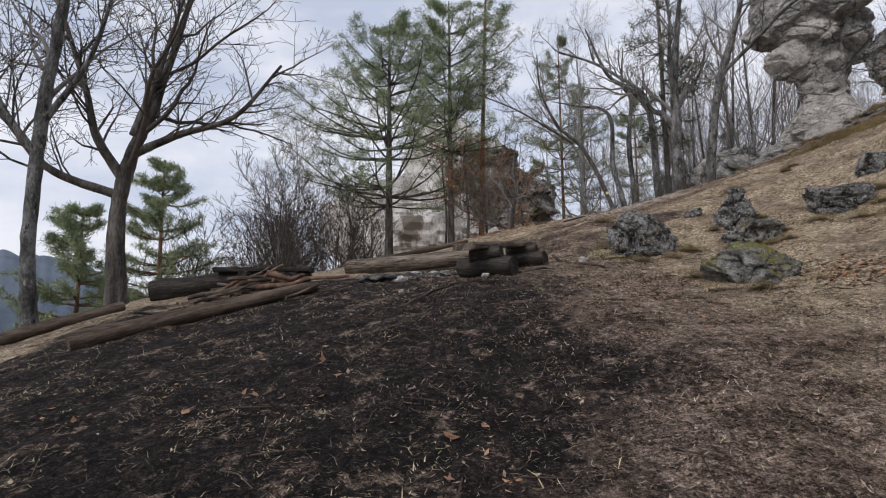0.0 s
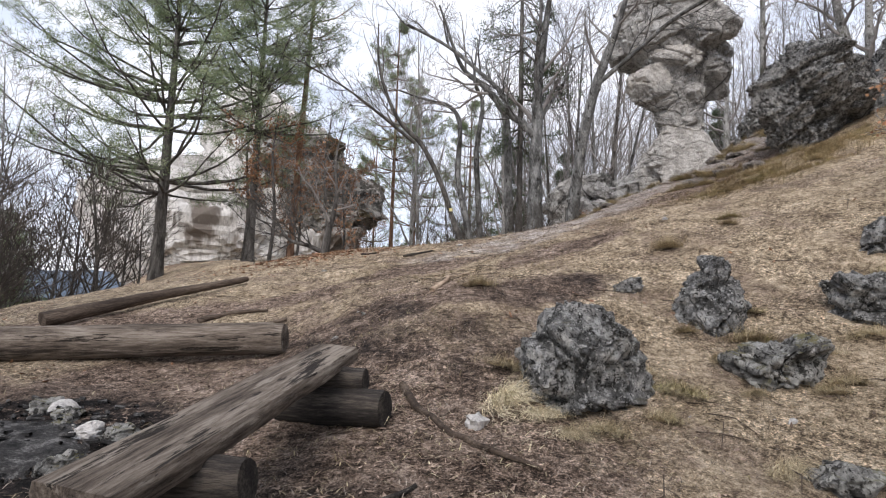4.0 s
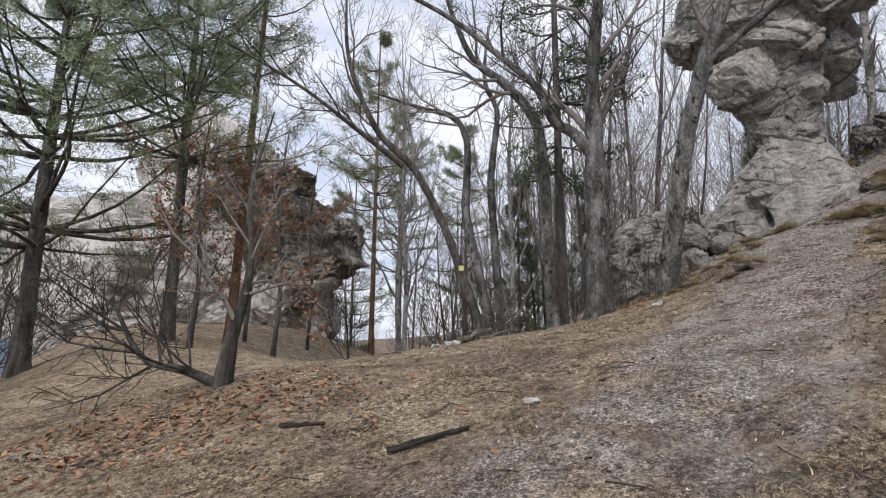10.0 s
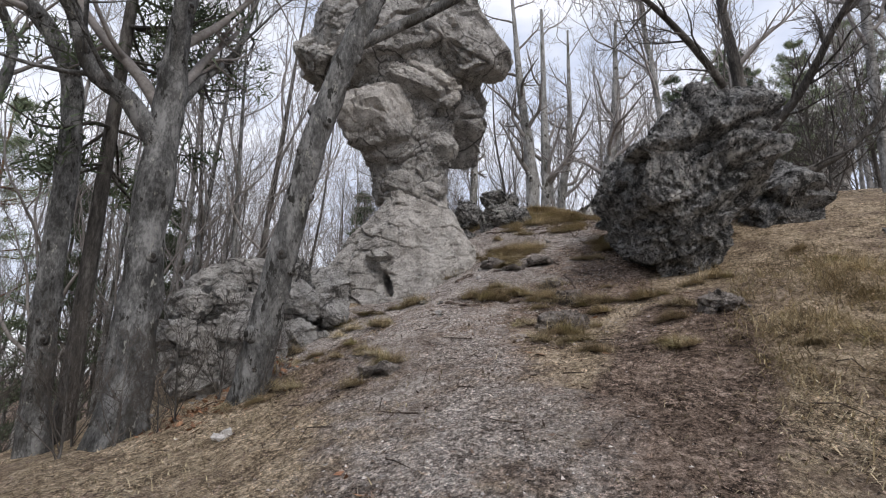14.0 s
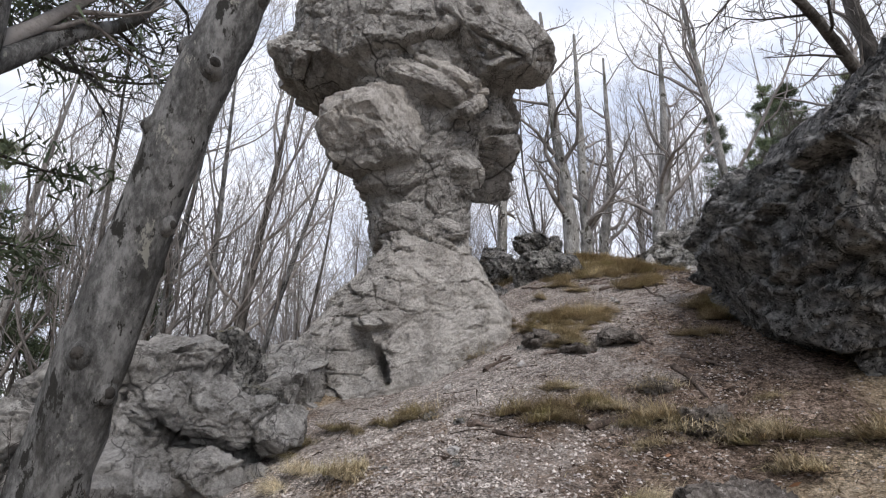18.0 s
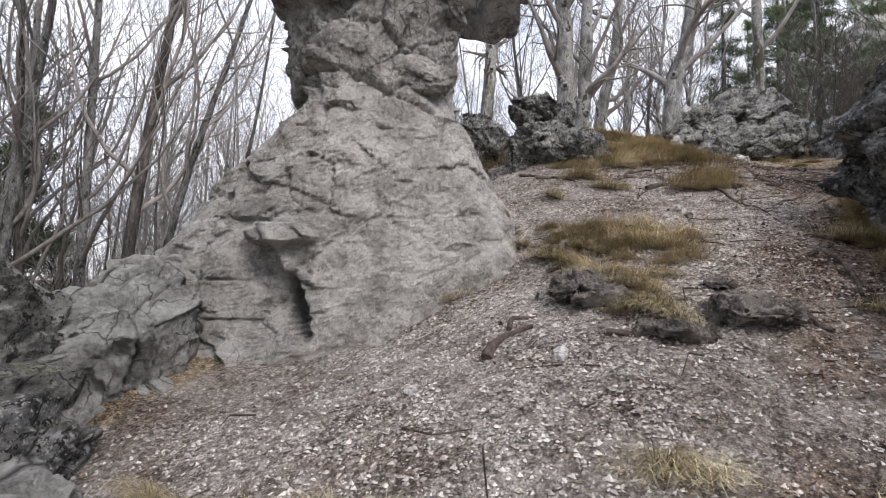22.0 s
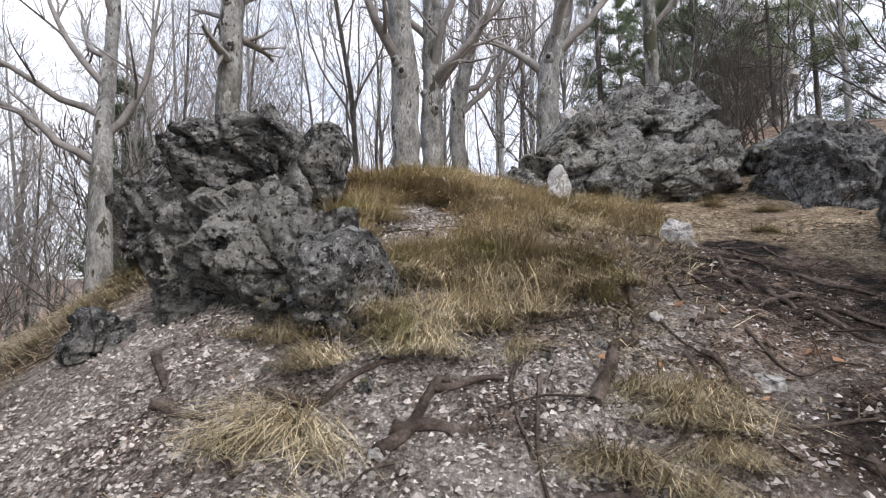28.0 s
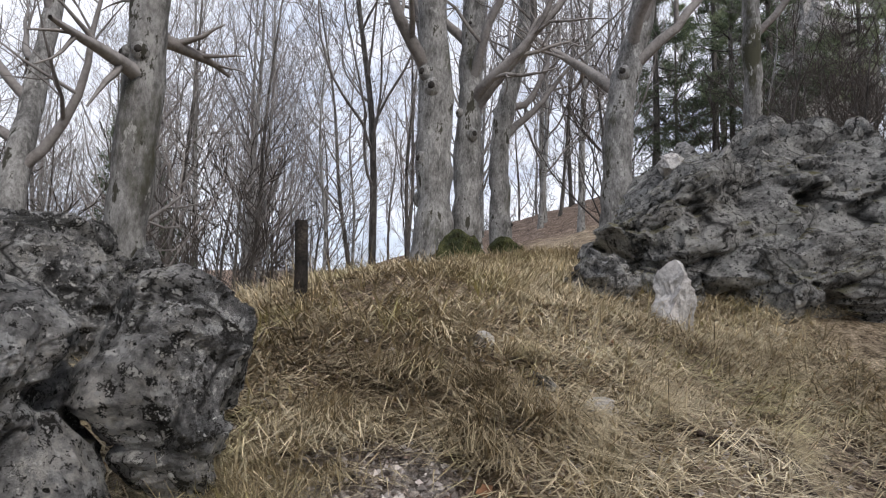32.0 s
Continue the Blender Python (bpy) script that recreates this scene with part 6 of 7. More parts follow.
lying_log("seat_log", (-2.05, 11.35), (1.03, 10.4), 0.175, OLDWOOD, "long barkless grey log lying as a seat", 5, 0.04)
lying_log("seat_log", (-4.7, 8.6), (-2.75, 9.15), 0.19, DARKWOOD, "thick dark log with moss beside the charred bench", 6)
lying_log("branch_log", (-1.6, 12.35), (0.62, 13.7), 0.10, LOGWOOD, "crooked brown fallen branch behind the seat log", 8, 0.12, 0.45)
lying_log("branch_log", (-3.75, 5.35), (-1.75, 7.15), 0.10, LOGWOOD, "long rotten log along the edge of the burnt ground", 9, 0.05, 0.8)
lying_log("branch_log", (-5.6, 6.3), (-4.6, 7.7), 0.09, LOGWOOD, "brown barkless log at the clearing's edge", 10, 0.02, 0.8)
lying_log("bark_piece", (3.2, 14.05), (3.75, 14.0), 0.024, DARKWOOD, "dark piece of bark on the grass", 11, 0.02, 0.6)
lying_log("bark_piece", (2.6, 14.9), (2.9, 14.7), 0.02, DARKWOOD, "dark piece of bark on the grass", 12, 0.02, 0.6)


def on_ground(line, up):
    line = np.array(line, float)
    return np.c_[line, ground_at(line[:, 0], line[:, 1]) + up]


def stick(name, line, r, label, material=LOGWOOD, seed=1, n=16, up=None, rise=0.0, category="stick", group=""):
    flat = spline(np.c_[np.array(line, float), np.zeros(len(line))], n)
    pts = on_ground(flat[:, :2], r * 0.5 if up is None else up)
    pts[:, 2] += rise * np.linspace(0, 1, n) + 0.3 * r * np.sin(np.linspace(0, 9, n) + seed)
    bag = Bag()
    bag.tube(pts - pts[0], r * (1 - 0.6 * np.linspace(0, 1, n)), 7, 0.3, seed, cap=True)
    ob = bag.part(name, material)
    ob.location = pts[0]
    return tagged(ob, label, category, group)


stick("stick", [(-0.5, 5.26), (-0.3, 5.65), (-0.04, 6.15), (0.24, 6.5)], 0.017, "long bare grey stick on the burnt ground", LOGWOOD, 3)
stick("stick", [(2.57, 10.47), (2.85, 10.8), (3.05, 11.2), (3.5, 11.65)], 0.036, "pale barkless crooked stick on the slope", PALEWOOD, 4)
stick("stick", [(0.0, 11.85), (0.5, 11.6), (1.1, 11.45)], 0.05, "grey branch lying behind the seat log", LOGWOOD, 5)
stick("stick", [(0.1, 12.0), (0.45, 12.1), (0.9, 12.0)], 0.04, "grey branch lying behind the seat log", LOGWOOD, 6)
stick("stick", [(1.75, 8.6), (1.8, 8.2), (1.95, 7.7), (2.2, 7.4)], 0.03, "thin grey branch beside the bench", LOGWOOD, 7)
stick("stick", [(0.85, 7.0), (1.2, 7.15), (1.5, 7.4)], 0.03, "dark crooked stick by the bench log", DARKWOOD, 8)
for n, line in enumerate(([(5.45, 18.35), (5.7, 18.5), (6.05, 18.9), (6.3, 19.0)], [(5.6, 18.75), (5.85, 18.6), (6.15, 18.55)], [(6.3, 19.3), (6.75, 19.3), (7.1, 19.55)])):
    stick("dead_branch", line, 0.06 - 0.012 * n, "weathered grey dead branch at the brink", OLDWOOD, 20 + n, 14, 0.05, 0.12)
# the heap of firewood by the charred bench
rngs = np.random.RandomState(12)
for n in range(26):
    x, y, a, l = -2.35 + rngs.normal(0, 0.42), 7.35 + rngs.normal(0, 0.25), rngs.normal(0.5, 0.5), rngs.uniform(0.5, 1.3)
    stick("firewood_branch", [(x - l / 2 * math.cos(a), y - l / 2 * math.sin(a)), (x + 0.05, y + rngs.normal(0, 0.05)), (x + l / 2 * math.cos(a), y + l / 2 * math.sin(a))], rngs.uniform(0.02, 0.05),
          "broken branch in the heap of firewood", REDWOOD if n % 3 == 0 else LOGWOOD, n, 9, 0.04 + 0.38 * rngs.rand() * math.exp(-((x + 2.35) / 0.5) ** 2), 0.2 * rngs.normal(), "branch", "heap of firewood")
# ring of stones with ash
for n in range(15):
    a, d = n * 0.42 + rngs.normal(0, 0.25), rngs.uniform(0.35, 0.85)
    w = rngs.uniform(0.13, 0.26)
    rock("hearth_stone", (-0.72 + d * math.cos(a), 8.85 + d * math.sin(a)), (w, w * 0.8, w * 0.6), 150 + n, "sooty pale stone of the fire ring", CRAGSTONE if n % 3 else WHITESTONE, n * 40, 4, 0.9, 0.65, 0.2, 2.0, category="stone", group="fire ring")
v, f = ico(4)
v = v * (0.7, 0.7, 0.1)
v = v + np.c_[0 * v[:, :2], 0.07 * fbm(v * 7, 4)]
ash = part("ash_mound", v, f, CHAR)
ash.location = (-0.72, 8.85, ground_z(-0.72, 8.85))
bag = Bag()
for n in range(130):
    a, d, l, w = rngs.uniform(0, 6.28), 0.85 * rngs.rand() ** 0.7, rngs.uniform(0.03, 0.1), rngs.uniform(0, 6.28)
    q = np.array([-0.72 + d * math.cos(a), 8.85 + d * math.sin(a)])
    q = np.array([*q, ground_z(*q) + 0.02 + 0.08 * max(0, 1 - d / 0.7)])
    bag.tube([q, q + (l * math.cos(w), l * math.sin(w), 0.01 * rngs.normal())], [0.015, 0.011], 5)
tagged(bag.part("charcoal", CHAR, None, "", False), "broken black charcoal pieces in the fire ring", "charcoal", kind="stuff")
tagged(ash, "low heap of black ash and charcoal in the fire ring", "ash")

# ---- roots worn bare on the upper trail ----
LOWER_ROOTS = [[(12.67, 17.16), (12.86, 17.17), (12.97, 17.09), (12.99, 17.01)],
         [(13.83, 17.16), (13.88, 17.06), (13.94, 16.99)],
         [(15.55, 16.64), (15.93, 16.31), (15.66, 16.04), (15.23, 15.85)],
         [(12.99, 17.15), (13.09, 17.16), (13.1, 17.02)],
         [(13.42, 15.71), (13.21, 15.69), (13.13, 15.6)],
         [(14.18, 15.45), (13.9, 15.37), (13.58, 15.39)],
         [(12.91, 16.2), (12.92, 16.12), (12.94, 16.09)],
         [(12.87, 16.59), (12.86, 16.45), (12.89, 16.34)],
         [(12.61, 15.37), (12.43, 15.25), (12.1, 15.11)],
         [(12.84, 15.33), (12.76, 15.11), (12.65, 14.99)],
         [(11.27, 16.62), (11.28, 16.54), (11.31, 16.44)],
         [(11.23, 16.4), (11.16, 16.23), (11.19, 16.09)],
         [(11.49, 15.82), (11.66, 15.69), (11.9, 15.54)]]
ROOTS = [[(16.05, 17.45), (16.04, 17.27), (16.18, 17.2), (16.29, 17.05)],
         [(15.89, 16.98), (16.03, 16.93), (16.23, 16.89), (16.25, 16.83)],
         [(16.21, 16.89), (16.25, 16.75), (16.29, 16.65)],
         [(16.01, 16.98), (16.05, 16.87), (16.09, 16.69)],
         [(16.71, 16.57), (16.83, 16.41), (16.92, 16.26)],
         [(16.27, 16.34), (16.5, 16.27), (16.65, 16.25), (16.75, 16.16), (17.12, 16.14), (17.43, 16.15)],
         [(16.68, 15.92), (16.63, 15.86), (16.41, 15.84)],
         [(17.26, 16.43), (17.18, 16.27), (17.14, 16.18)],
         [(17.65, 15.39), (17.28, 15.37)],
         [(16.18, 15.6), (16.1, 15.52), (16.0, 15.46)],
         [(15.94, 15.6), (15.94, 15.54), (15.87, 15.5)],
         [(15.87, 15.87), (15.78, 15.87), (15.7, 15.87)],
         [(16.35, 18.2), (16.16, 17.99), (16.07, 17.9)],
         [(16.0, 17.88), (15.97, 17.73), (15.94, 17.63)],
         [(15.86, 17.5), (15.79, 17.44), (15.75, 17.38)],
         [(15.84, 16.29), (16.0, 16.23), (16.09, 16.2)],
         [(16.94, 15.9), (17.05, 15.77)],
         [(17.87, 15.97), (17.6, 15.88)]]
TOP_ROOTS = [[(17.52, 16.6), (17.47, 16.56), (17.34, 16.51)],
         [(17.71, 16.21), (17.62, 16.2), (17.46, 16.24)],
         [(18.01, 15.98), (17.83, 15.93), (17.66, 15.87)],
         [(17.87, 15.54), (17.78, 15.49), (17.57, 15.49)],
         [(17.26, 16.49), (17.28, 16.39), (17.28, 16.29)],
         [(17.09, 16.7), (17.13, 16.64), (17.19, 16.59)],
         [(18.22, 15.51), (18.02, 15.51), (17.94, 15.45)],
         [(17.96, 16.34), (18.0, 16.22)],
         [(18.11, 15.77), (18.14, 15.54), (18.26, 15.32)]]
for n, line in enumerate(LOWER_ROOTS + ROOTS + TOP_ROOTS):
    stick("tree_root", line, (0.031, 0.022, 0.027, 0.018)[n % 4], "worn bare root crossing the gritty trail", ROOTWOOD, n, 18, 0.012, category="root", group="roots on the trail")

# fine roots between them
rngr = np.random.RandomState(31)
for n in range(34):
    x, y, a, l = rngr.uniform(15.2, 19.2), rngr.uniform(14.9, 16.6), rngr.normal(3.6, 0.7), rngr.uniform(0.25, 0.7)
    c, s = math.cos(a), math.sin(a)
    b = rngr.normal(0, 0.12)
    stick("tree_root", [(x, y), (x + 0.5 * l * c - b * s, y + 0.5 * l * s + b * c), (x + l * c, y + l * s)], rngr.uniform(0.008, 0.018), "thin bare root among grit and soil", ROOTWOOD, n + 70, 12, 0.008, category="root", group="roots on the trail")


# ---- small signs of use ----
def trail_mark(place, turn, size, label):
    bm = bmesh.new()
    bmesh.ops.create_cube(bm, size=1)
    bmesh.ops.scale(bm, vec=(size[0], 0.012, size[1]), verts=bm.verts)
    bmesh.ops.bevel(bm, geom=bm.edges[:], offset=0.004, segments=1)
    me = bpy.data.meshes.new("trail_mark")
    bm.to_mesh(me)
    bm.free()
    me.materials.append(PAINT)
    ob = new("trail_mark", me)
    ob.matrix_world = pose(*place, 0, 0, turn)
    tagged(ob, label, "trail mark")


PAINT = grained("yellow_trail_paint", [(0.3, (0.5, 0.42, 0.12)), (0.6, (0.65, 0.6, 0.3))], 10, 60, 0.7, 0.2, 40)
trail_mark((6.45, 20.52, 5.88), -20, (0.1, 0.1), "faded yellow trail mark on the curved beech")
post_base = ground_z(18.62, 18.32)
lb = Bag()
lb.tube([(0, 0, -0.1), (0.004, 0, 0.15), (0.0, 0.004, 0.4)], [0.034, 0.032, 0.03], 10, 0.08, 3, cap=True)
post = lb.part("wooden_post", DARKWOOD)
post.location = (18.62, 18.32, post_base)
tagged(post, "dark wooden post standing in the grass", "post")


# ---- grass, litter, grit ----
def downhill(p):
    """The way the ground falls, of length one where it is steep."""
    e = 0.25
    fall = np.c_[ground_at(p[:, 0] - e, p[:, 1]) - ground_at(p[:, 0] + e, p[:, 1]), ground_at(p[:, 0], p[:, 1] - e) - ground_at(p[:, 0], p[:, 1] + e)] / (2 * e)
    return fall / (np.linalg.norm(fall, axis=1)[:, None] + 0.12)


def blades(rng, places, length, width, lean=0.6, comb=0.0):
    """Curved blades of three joints, two quads each; comb: the way and the strength in which they lie over."""
    n = len(places)
    a = rng.uniform(0, 6.283, n)
    way = np.c_[np.cos(a), np.sin(a)] + comb
    way /= np.linalg.norm(way, axis=1)[:, None] + 1e-6
    tilt = np.abs(rng.normal(lean, 0.35, n))
    h = length * rng.uniform(0.55, 1.25, n)
    side = np.c_[-way[:, 1], way[:, 0]] * (width * rng.uniform(0.7, 1.3, n))[:, None]
    rows = []
    for t in (0.0, 0.5, 1.0):
        out = np.sin(np.minimum(tilt * (0.5 + t * 0.8), 1.5)) * h * t
        up = np.cos(np.minimum(tilt * (0.5 + t * 0.8), 1.5)) * h * t
        c = places + np.c_[way * out[:, None], up]
        w = side * (1 - 0.85 * t)
        rows += [c - np.c_[w, 0 * up], c + np.c_[w, 0 * up]]
    v = np.stack(rows, 1).reshape(-1, 3)
    k = np.arange(n)[:, None] * 6
    f = np.concatenate([k + [0, 1, 3, 2], k + [2, 3, 5, 4]])
    return v, f


def spread(rng, count, mask, box=(-6, 24, -2, 21), near=None):
    x, y = rng.uniform(box[0], box[1], count * 4), rng.uniform(box[2], box[3], count * 4)
    keep = rng.rand(len(x)) < mask(x, y)
    x, y = x[keep][:count], y[keep][:count]
    return np.c_[x, y, ground_at(x, y)]


def closeness(x, y):
    return 0.05 + 0.25 * smooth(8, 2, near_trail(x, y)) + 0.7 * smooth(3.2, 0.8, near_trail(x, y))


def grassy(x, y):
    soil, gravel, damp = zones(x, y)
    return np.clip(1 - soil * 1.1, 0.02, 1) * np.clip(1 - gravel * 1.25, 0.01, 1) * np.clip(1 - 0.75 * damp, 0.06, 1) * (0.12 + 0.88 * smooth(-0.15, 0.35, fbm(np.c_[x, y, 0 * x] * 0.8 + 3, 2)))


rng = np.random.RandomState(77)
p = spread(rng, 130000, lambda x, y: grassy(x, y) * closeness(x, y))
tagged(part("grass", *blades(rng, p - (0, 0, 0.01), 0.11, 0.0042, 1.36, 0.8 * downhill(p)), STRAW, smoothed=False), "short dry straw-coloured grass on the slope", "grass", kind="stuff")
p = spread(rng, 150000, lambda x, y: (0.25 + 0.75 * zones(x, y)[2]) * np.clip(1 - 0.72 * zones(x, y)[0], 0.22, 1) * closeness(x, y) * np.clip(1 - 0.7 * zones(x, y)[1], 0, 1))
d = rng.normal(0, 1, (len(p), 3)) * (1, 1, 0.35)
d /= np.linalg.norm(d, axis=1)[:, None]
e = np.cross(d, rng.normal(0, 0.25, (len(p), 3)) + (0, 0, 1))
e /= np.linalg.norm(e, axis=1)[:, None]
s = 0.006 + 0.024 * rng.rand(len(p), 1) ** 2
up = np.array([0, 0, 0.01])
thin = 0.12 + 0.45 * rng.rand(len(p), 1) ** 2
v = np.stack([p - d * s + up, p - e * s * thin + up * 0.6, p + d * s + up * rng.uniform(0.5, 1.8, (len(p), 1)), p + e * s * thin + up * 0.6], 1).reshape(-1, 3)
tagged(part("leaf_litter", v, np.arange(len(v)).reshape(-1, 4), LITTER, smoothed=False), "brown dead leaves and bark chips on the ground", "leaf litter", kind="stuff")
p = spread(rng, 5000, lambda x, y: closeness(x, y) * smooth(0.1, 0.4, fbm(np.c_[x, y, 0 * x] * 0.6 + 40, 2)) * np.clip(1 - zones(x, y)[1], 0, 1))
p = np.concatenate([p, spread(rng, 2600, lambda x, y: np.exp(-((x - 1.9) / 1.3) ** 2 - ((y - 15.8) / 0.9) ** 2), (-1, 5, 13.5, 18)), spread(rng, 700, lambda x, y: np.exp(-((x - 4.3) / 0.5) ** 2 - ((y - 5.4) / 0.6) ** 2), (3, 6, 4, 7)),
                    spread(rng, 900, lambda x, y: np.exp(-((x - 9.0) / 0.5) ** 2 - ((y - 18.1) / 0.45) ** 2), (7.5, 10.5, 16.5, 19.5)), spread(rng, 130, lambda x, y: np.exp(-((x - 17.1) / 0.7) ** 2 - ((y - 17.3) / 0.5) ** 2), (15.5, 19, 16, 19))])
d = rng.normal(0, 1, (len(p), 3)) * (1, 1, 0.3)
d /= np.linalg.norm(d, axis=1)[:, None]
e = np.cross(d, rng.normal(0, 0.3, (len(p), 3)) + (0, 0, 1))
e /= np.linalg.norm(e, axis=1)[:, None]
s = rng.uniform(0.02, 0.045, (len(p), 1))
v = np.stack([p - d * s + up, p - e * s * 0.55 + up, p + d * s + up * 1.8, p + e * s * 0.55 + up], 1).reshape(-1, 3)
tagged(part("fallen_leaves", v, np.arange(len(v)).reshape(-1, 4), DRYLEAF, smoothed=False), "scattered orange-brown fallen leaves", "leaves", kind="stuff")
p = spread(rng, 60000, lambda x, y: np.clip(1 - 1.6 * zones(x, y)[1], 0, 1) * np.clip(1 - 1.2 * zones(x, y)[0], 0, 1) * smooth(15.6, 16.3, y + 0.3 * (x - 17)) * (0.3 + 0.7 * smooth(-0.25, 0.2, fbm(np.c_[x, y, 0 * x] * 1.4 + 60, 3))), (16.2, 23, 15.6, 19.6))
tagged(part("long_grass", *blades(rng, p + (0, 0, 0.005), 0.2, 0.0034, 1.34, 1.3 * downhill(p)), TAN, smoothed=False), "matted long tan grass on top of the bank", "grass", kind="stuff")
p = spread(rng, 16000, lambda x, y: smooth(1.15, 0.5, np.hypot((x - 10.6) / 2.6, (y - 12.3) / 1.2)) * (0.2 + 0.8 * smooth(-0.2, 0.25, fbm(np.c_[x, y, 0 * x] * 1.6 + 80, 3))), (7, 14, 10.5, 14))
tagged(part("bank_grass", *blades(rng, p, 0.17, 0.0038, 1.3, 1.2 * downhill(p)), TAN, smoothed=False), "yellow-green matted grass below the great boulder", "grass", kind="stuff")
# dead grass fibres lying flat
p = spread(rng, 90000, lambda x, y: np.clip(1 - 0.55 * zones(x, y)[0], 0.3, 1) * np.clip(1 - 0.9 * zones(x, y)[1], 0.03, 1) * closeness(x, y) * (0.25 + 0.75 * smooth(-0.1, 0.3, fbm(np.c_[x, y, 0 * x] * 1.7 + 9, 3))))
tagged(part("dead_grass", *blades(rng, p + (0, 0, 0.004), 0.075, 0.0024, 1.42), FIBRE, smoothed=False), "flat dead grass fibres among the litter", "dead grass", kind="stuff")
# pale strands and needles strewn over the dark soil of the camp
p = spread(rng, 13000, lambda x, y: zones(x, y)[0] * smooth(-0.05, 0.3, fbm(np.c_[x, y, 0 * x] * 2.3 + 21, 3)), (-4, 5, -1, 8))
tagged(part("straw_litter", *blades(rng, p + (0, 0, 0.006), 0.06, 0.0026, 1.4), TAN, smoothed=False), "pale dry strands strewn over dark soil", "dead grass", kind="stuff")
# grit: small angular shards
p = np.concatenate([spread(rng, 40000, lambda x, y: np.clip(zones(x, y)[1] * 1.1 + 0.02, 0, 1) * closeness(x, y)),
                    spread(rng, 80000, lambda x, y: np.clip(zones(x, y)[1] * 1.2 + 0.15, 0, 1) * np.clip(1 - zones(x, y)[0], 0.25, 1) * smooth(3.0, 1.0, near_trail(x, y, 11)), (10, 20, 13.5, 19.5))])
shard = np.array([(-1, -0.8, 0), (1, -0.8, 0), (1, 0.8, 0), (-1, 0.8, 0), (0, 0, 1.0)])
sides = np.array([(0, 1, 4), (1, 2, 4), (2, 3, 4), (3, 0, 4)])
size = (0.0035 + 0.0095 * rng.rand(len(p)) ** 3)[:, None, None]
a = rng.uniform(0, 6.28, len(p))
c, s = np.cos(a)[:, None], np.sin(a)[:, None]
v = shard[None] * rng.uniform(0.5, 1.3, (len(p), 1, 3)) + rng.normal(0, 0.3, (len(p), 5, 3)) * (1, 1, 0.5)
v = np.stack([v[..., 0] * c - v[..., 1] * s, v[..., 0] * s + v[..., 1] * c, v[..., 2]], -1) * size + p[:, None]
f = (sides[None] + np.arange(len(p))[:, None, None] * 5).reshape(-1, 3)
tagged(part("grit", v.reshape(-1, 3), f, PEBBLE, smoothed=False), "loose pale limestone grit on the worn trail", "gravel", kind="stuff")
# thin twigs
bag = Bag()
p = spread(rng, 900, lambda x, y: closeness(x, y) * 0.8)
for q in p:
    a, l = rng.uniform(0, 6.28), rng.uniform(0.08, 0.4)
    w = np.array([math.cos(a), math.sin(a), rng.normal(0, 0.03)])
    m = q + w * l / 2 + rng.normal(0, 0.03, 3) * (1, 1, 0.2)
    e = q + w * l
    bag.tube([q + (0, 0, 0.01), m + (0, 0, 0.015), (e[0], e[1], ground_z(e[0], e[1]) + 0.012)], [0.005, 0.004, 0.0025], 4)
tagged(bag.part("twigs", LOGWOOD), "thin broken twigs scattered on the ground", "twigs", kind="stuff")


# ---- clumps of long grass ----
def tuft(seed, count, length, material, label):
    r = np.random.RandomState(seed)
    pl = np.c_[r.normal(0, 0.085, (count, 2)) * (0.7, 1.3), np.zeros(count)]
    pl[:, 2] = 0.05 * np.exp(-(pl[:, 0] ** 2 + pl[:, 1] ** 2) / 0.01)
    v, f = blades(r, pl, length, 0.0024, 1.2, np.array([1.0, 0.0]))
    ob = part("grass_tuft", v, f, material, smoothed=False)
    return tagged(ob, label, "grass tuft", "grass tufts")


TUFTS = [tuft(1, 640, 0.22, TAN, "drooping tuft of long tan and green grass"), tuft(2, 480, 0.16, STRAW, "tuft of pale dry grass"), tuft(3, 720, 0.28, TAN, "thick tuft of long tan grass")]
LOWER = [(12.17, 16.23), (11.93, 15.95), (11.41, 16.12), (12.18, 15.48), (11.87, 15.14), (11.74, 14.86), (11.41, 14.69), (10.93, 14.57), (10.18, 14.6), (9.81, 14.5),
         (10.94, 14.81), (10.53, 17.77), (9.99, 17.27), (9.62, 16.71), (9.41, 16.43), (9.22, 16.14), (9.56, 16.76), (10.47, 18.38), (14.52, 17.38), (14.61, 17.02),
         (14.45, 16.59), (11.57, 18.04), (11.62, 17.61), (11.66, 17.32), (10.7, 13.81), (10.04, 13.81), (9.94, 13.7), (9.97, 13.61), (9.22, 17.53), (9.13, 17.13),
         (8.85, 17.7), (8.86, 17.32), (8.77, 16.2), (10.27, 15.01), (10.12, 15.05)]
MIDDLE = [(14.51, 17.16), (14.53, 16.85), (14.45, 16.54), (14.15, 16.28), (11.67, 18.2), (11.52, 17.84), (11.58, 17.52), (11.49, 17.27), (11.57, 17.2), (13.84, 18.0),
         (13.97, 17.8), (13.79, 18.11), (10.99, 19.11), (10.71, 18.5), (10.79, 17.9), (10.83, 17.77), (10.65, 17.31), (10.71, 17.15), (11.53, 16.21), (11.7, 16.12),
         (11.69, 15.98), (11.94, 15.88), (11.5, 15.99), (11.62, 15.6), (11.8, 15.49), (11.76, 15.38), (11.86, 15.27), (11.75, 15.18), (11.7, 15.11), (11.43, 15.4),
         (11.8, 15.73)]
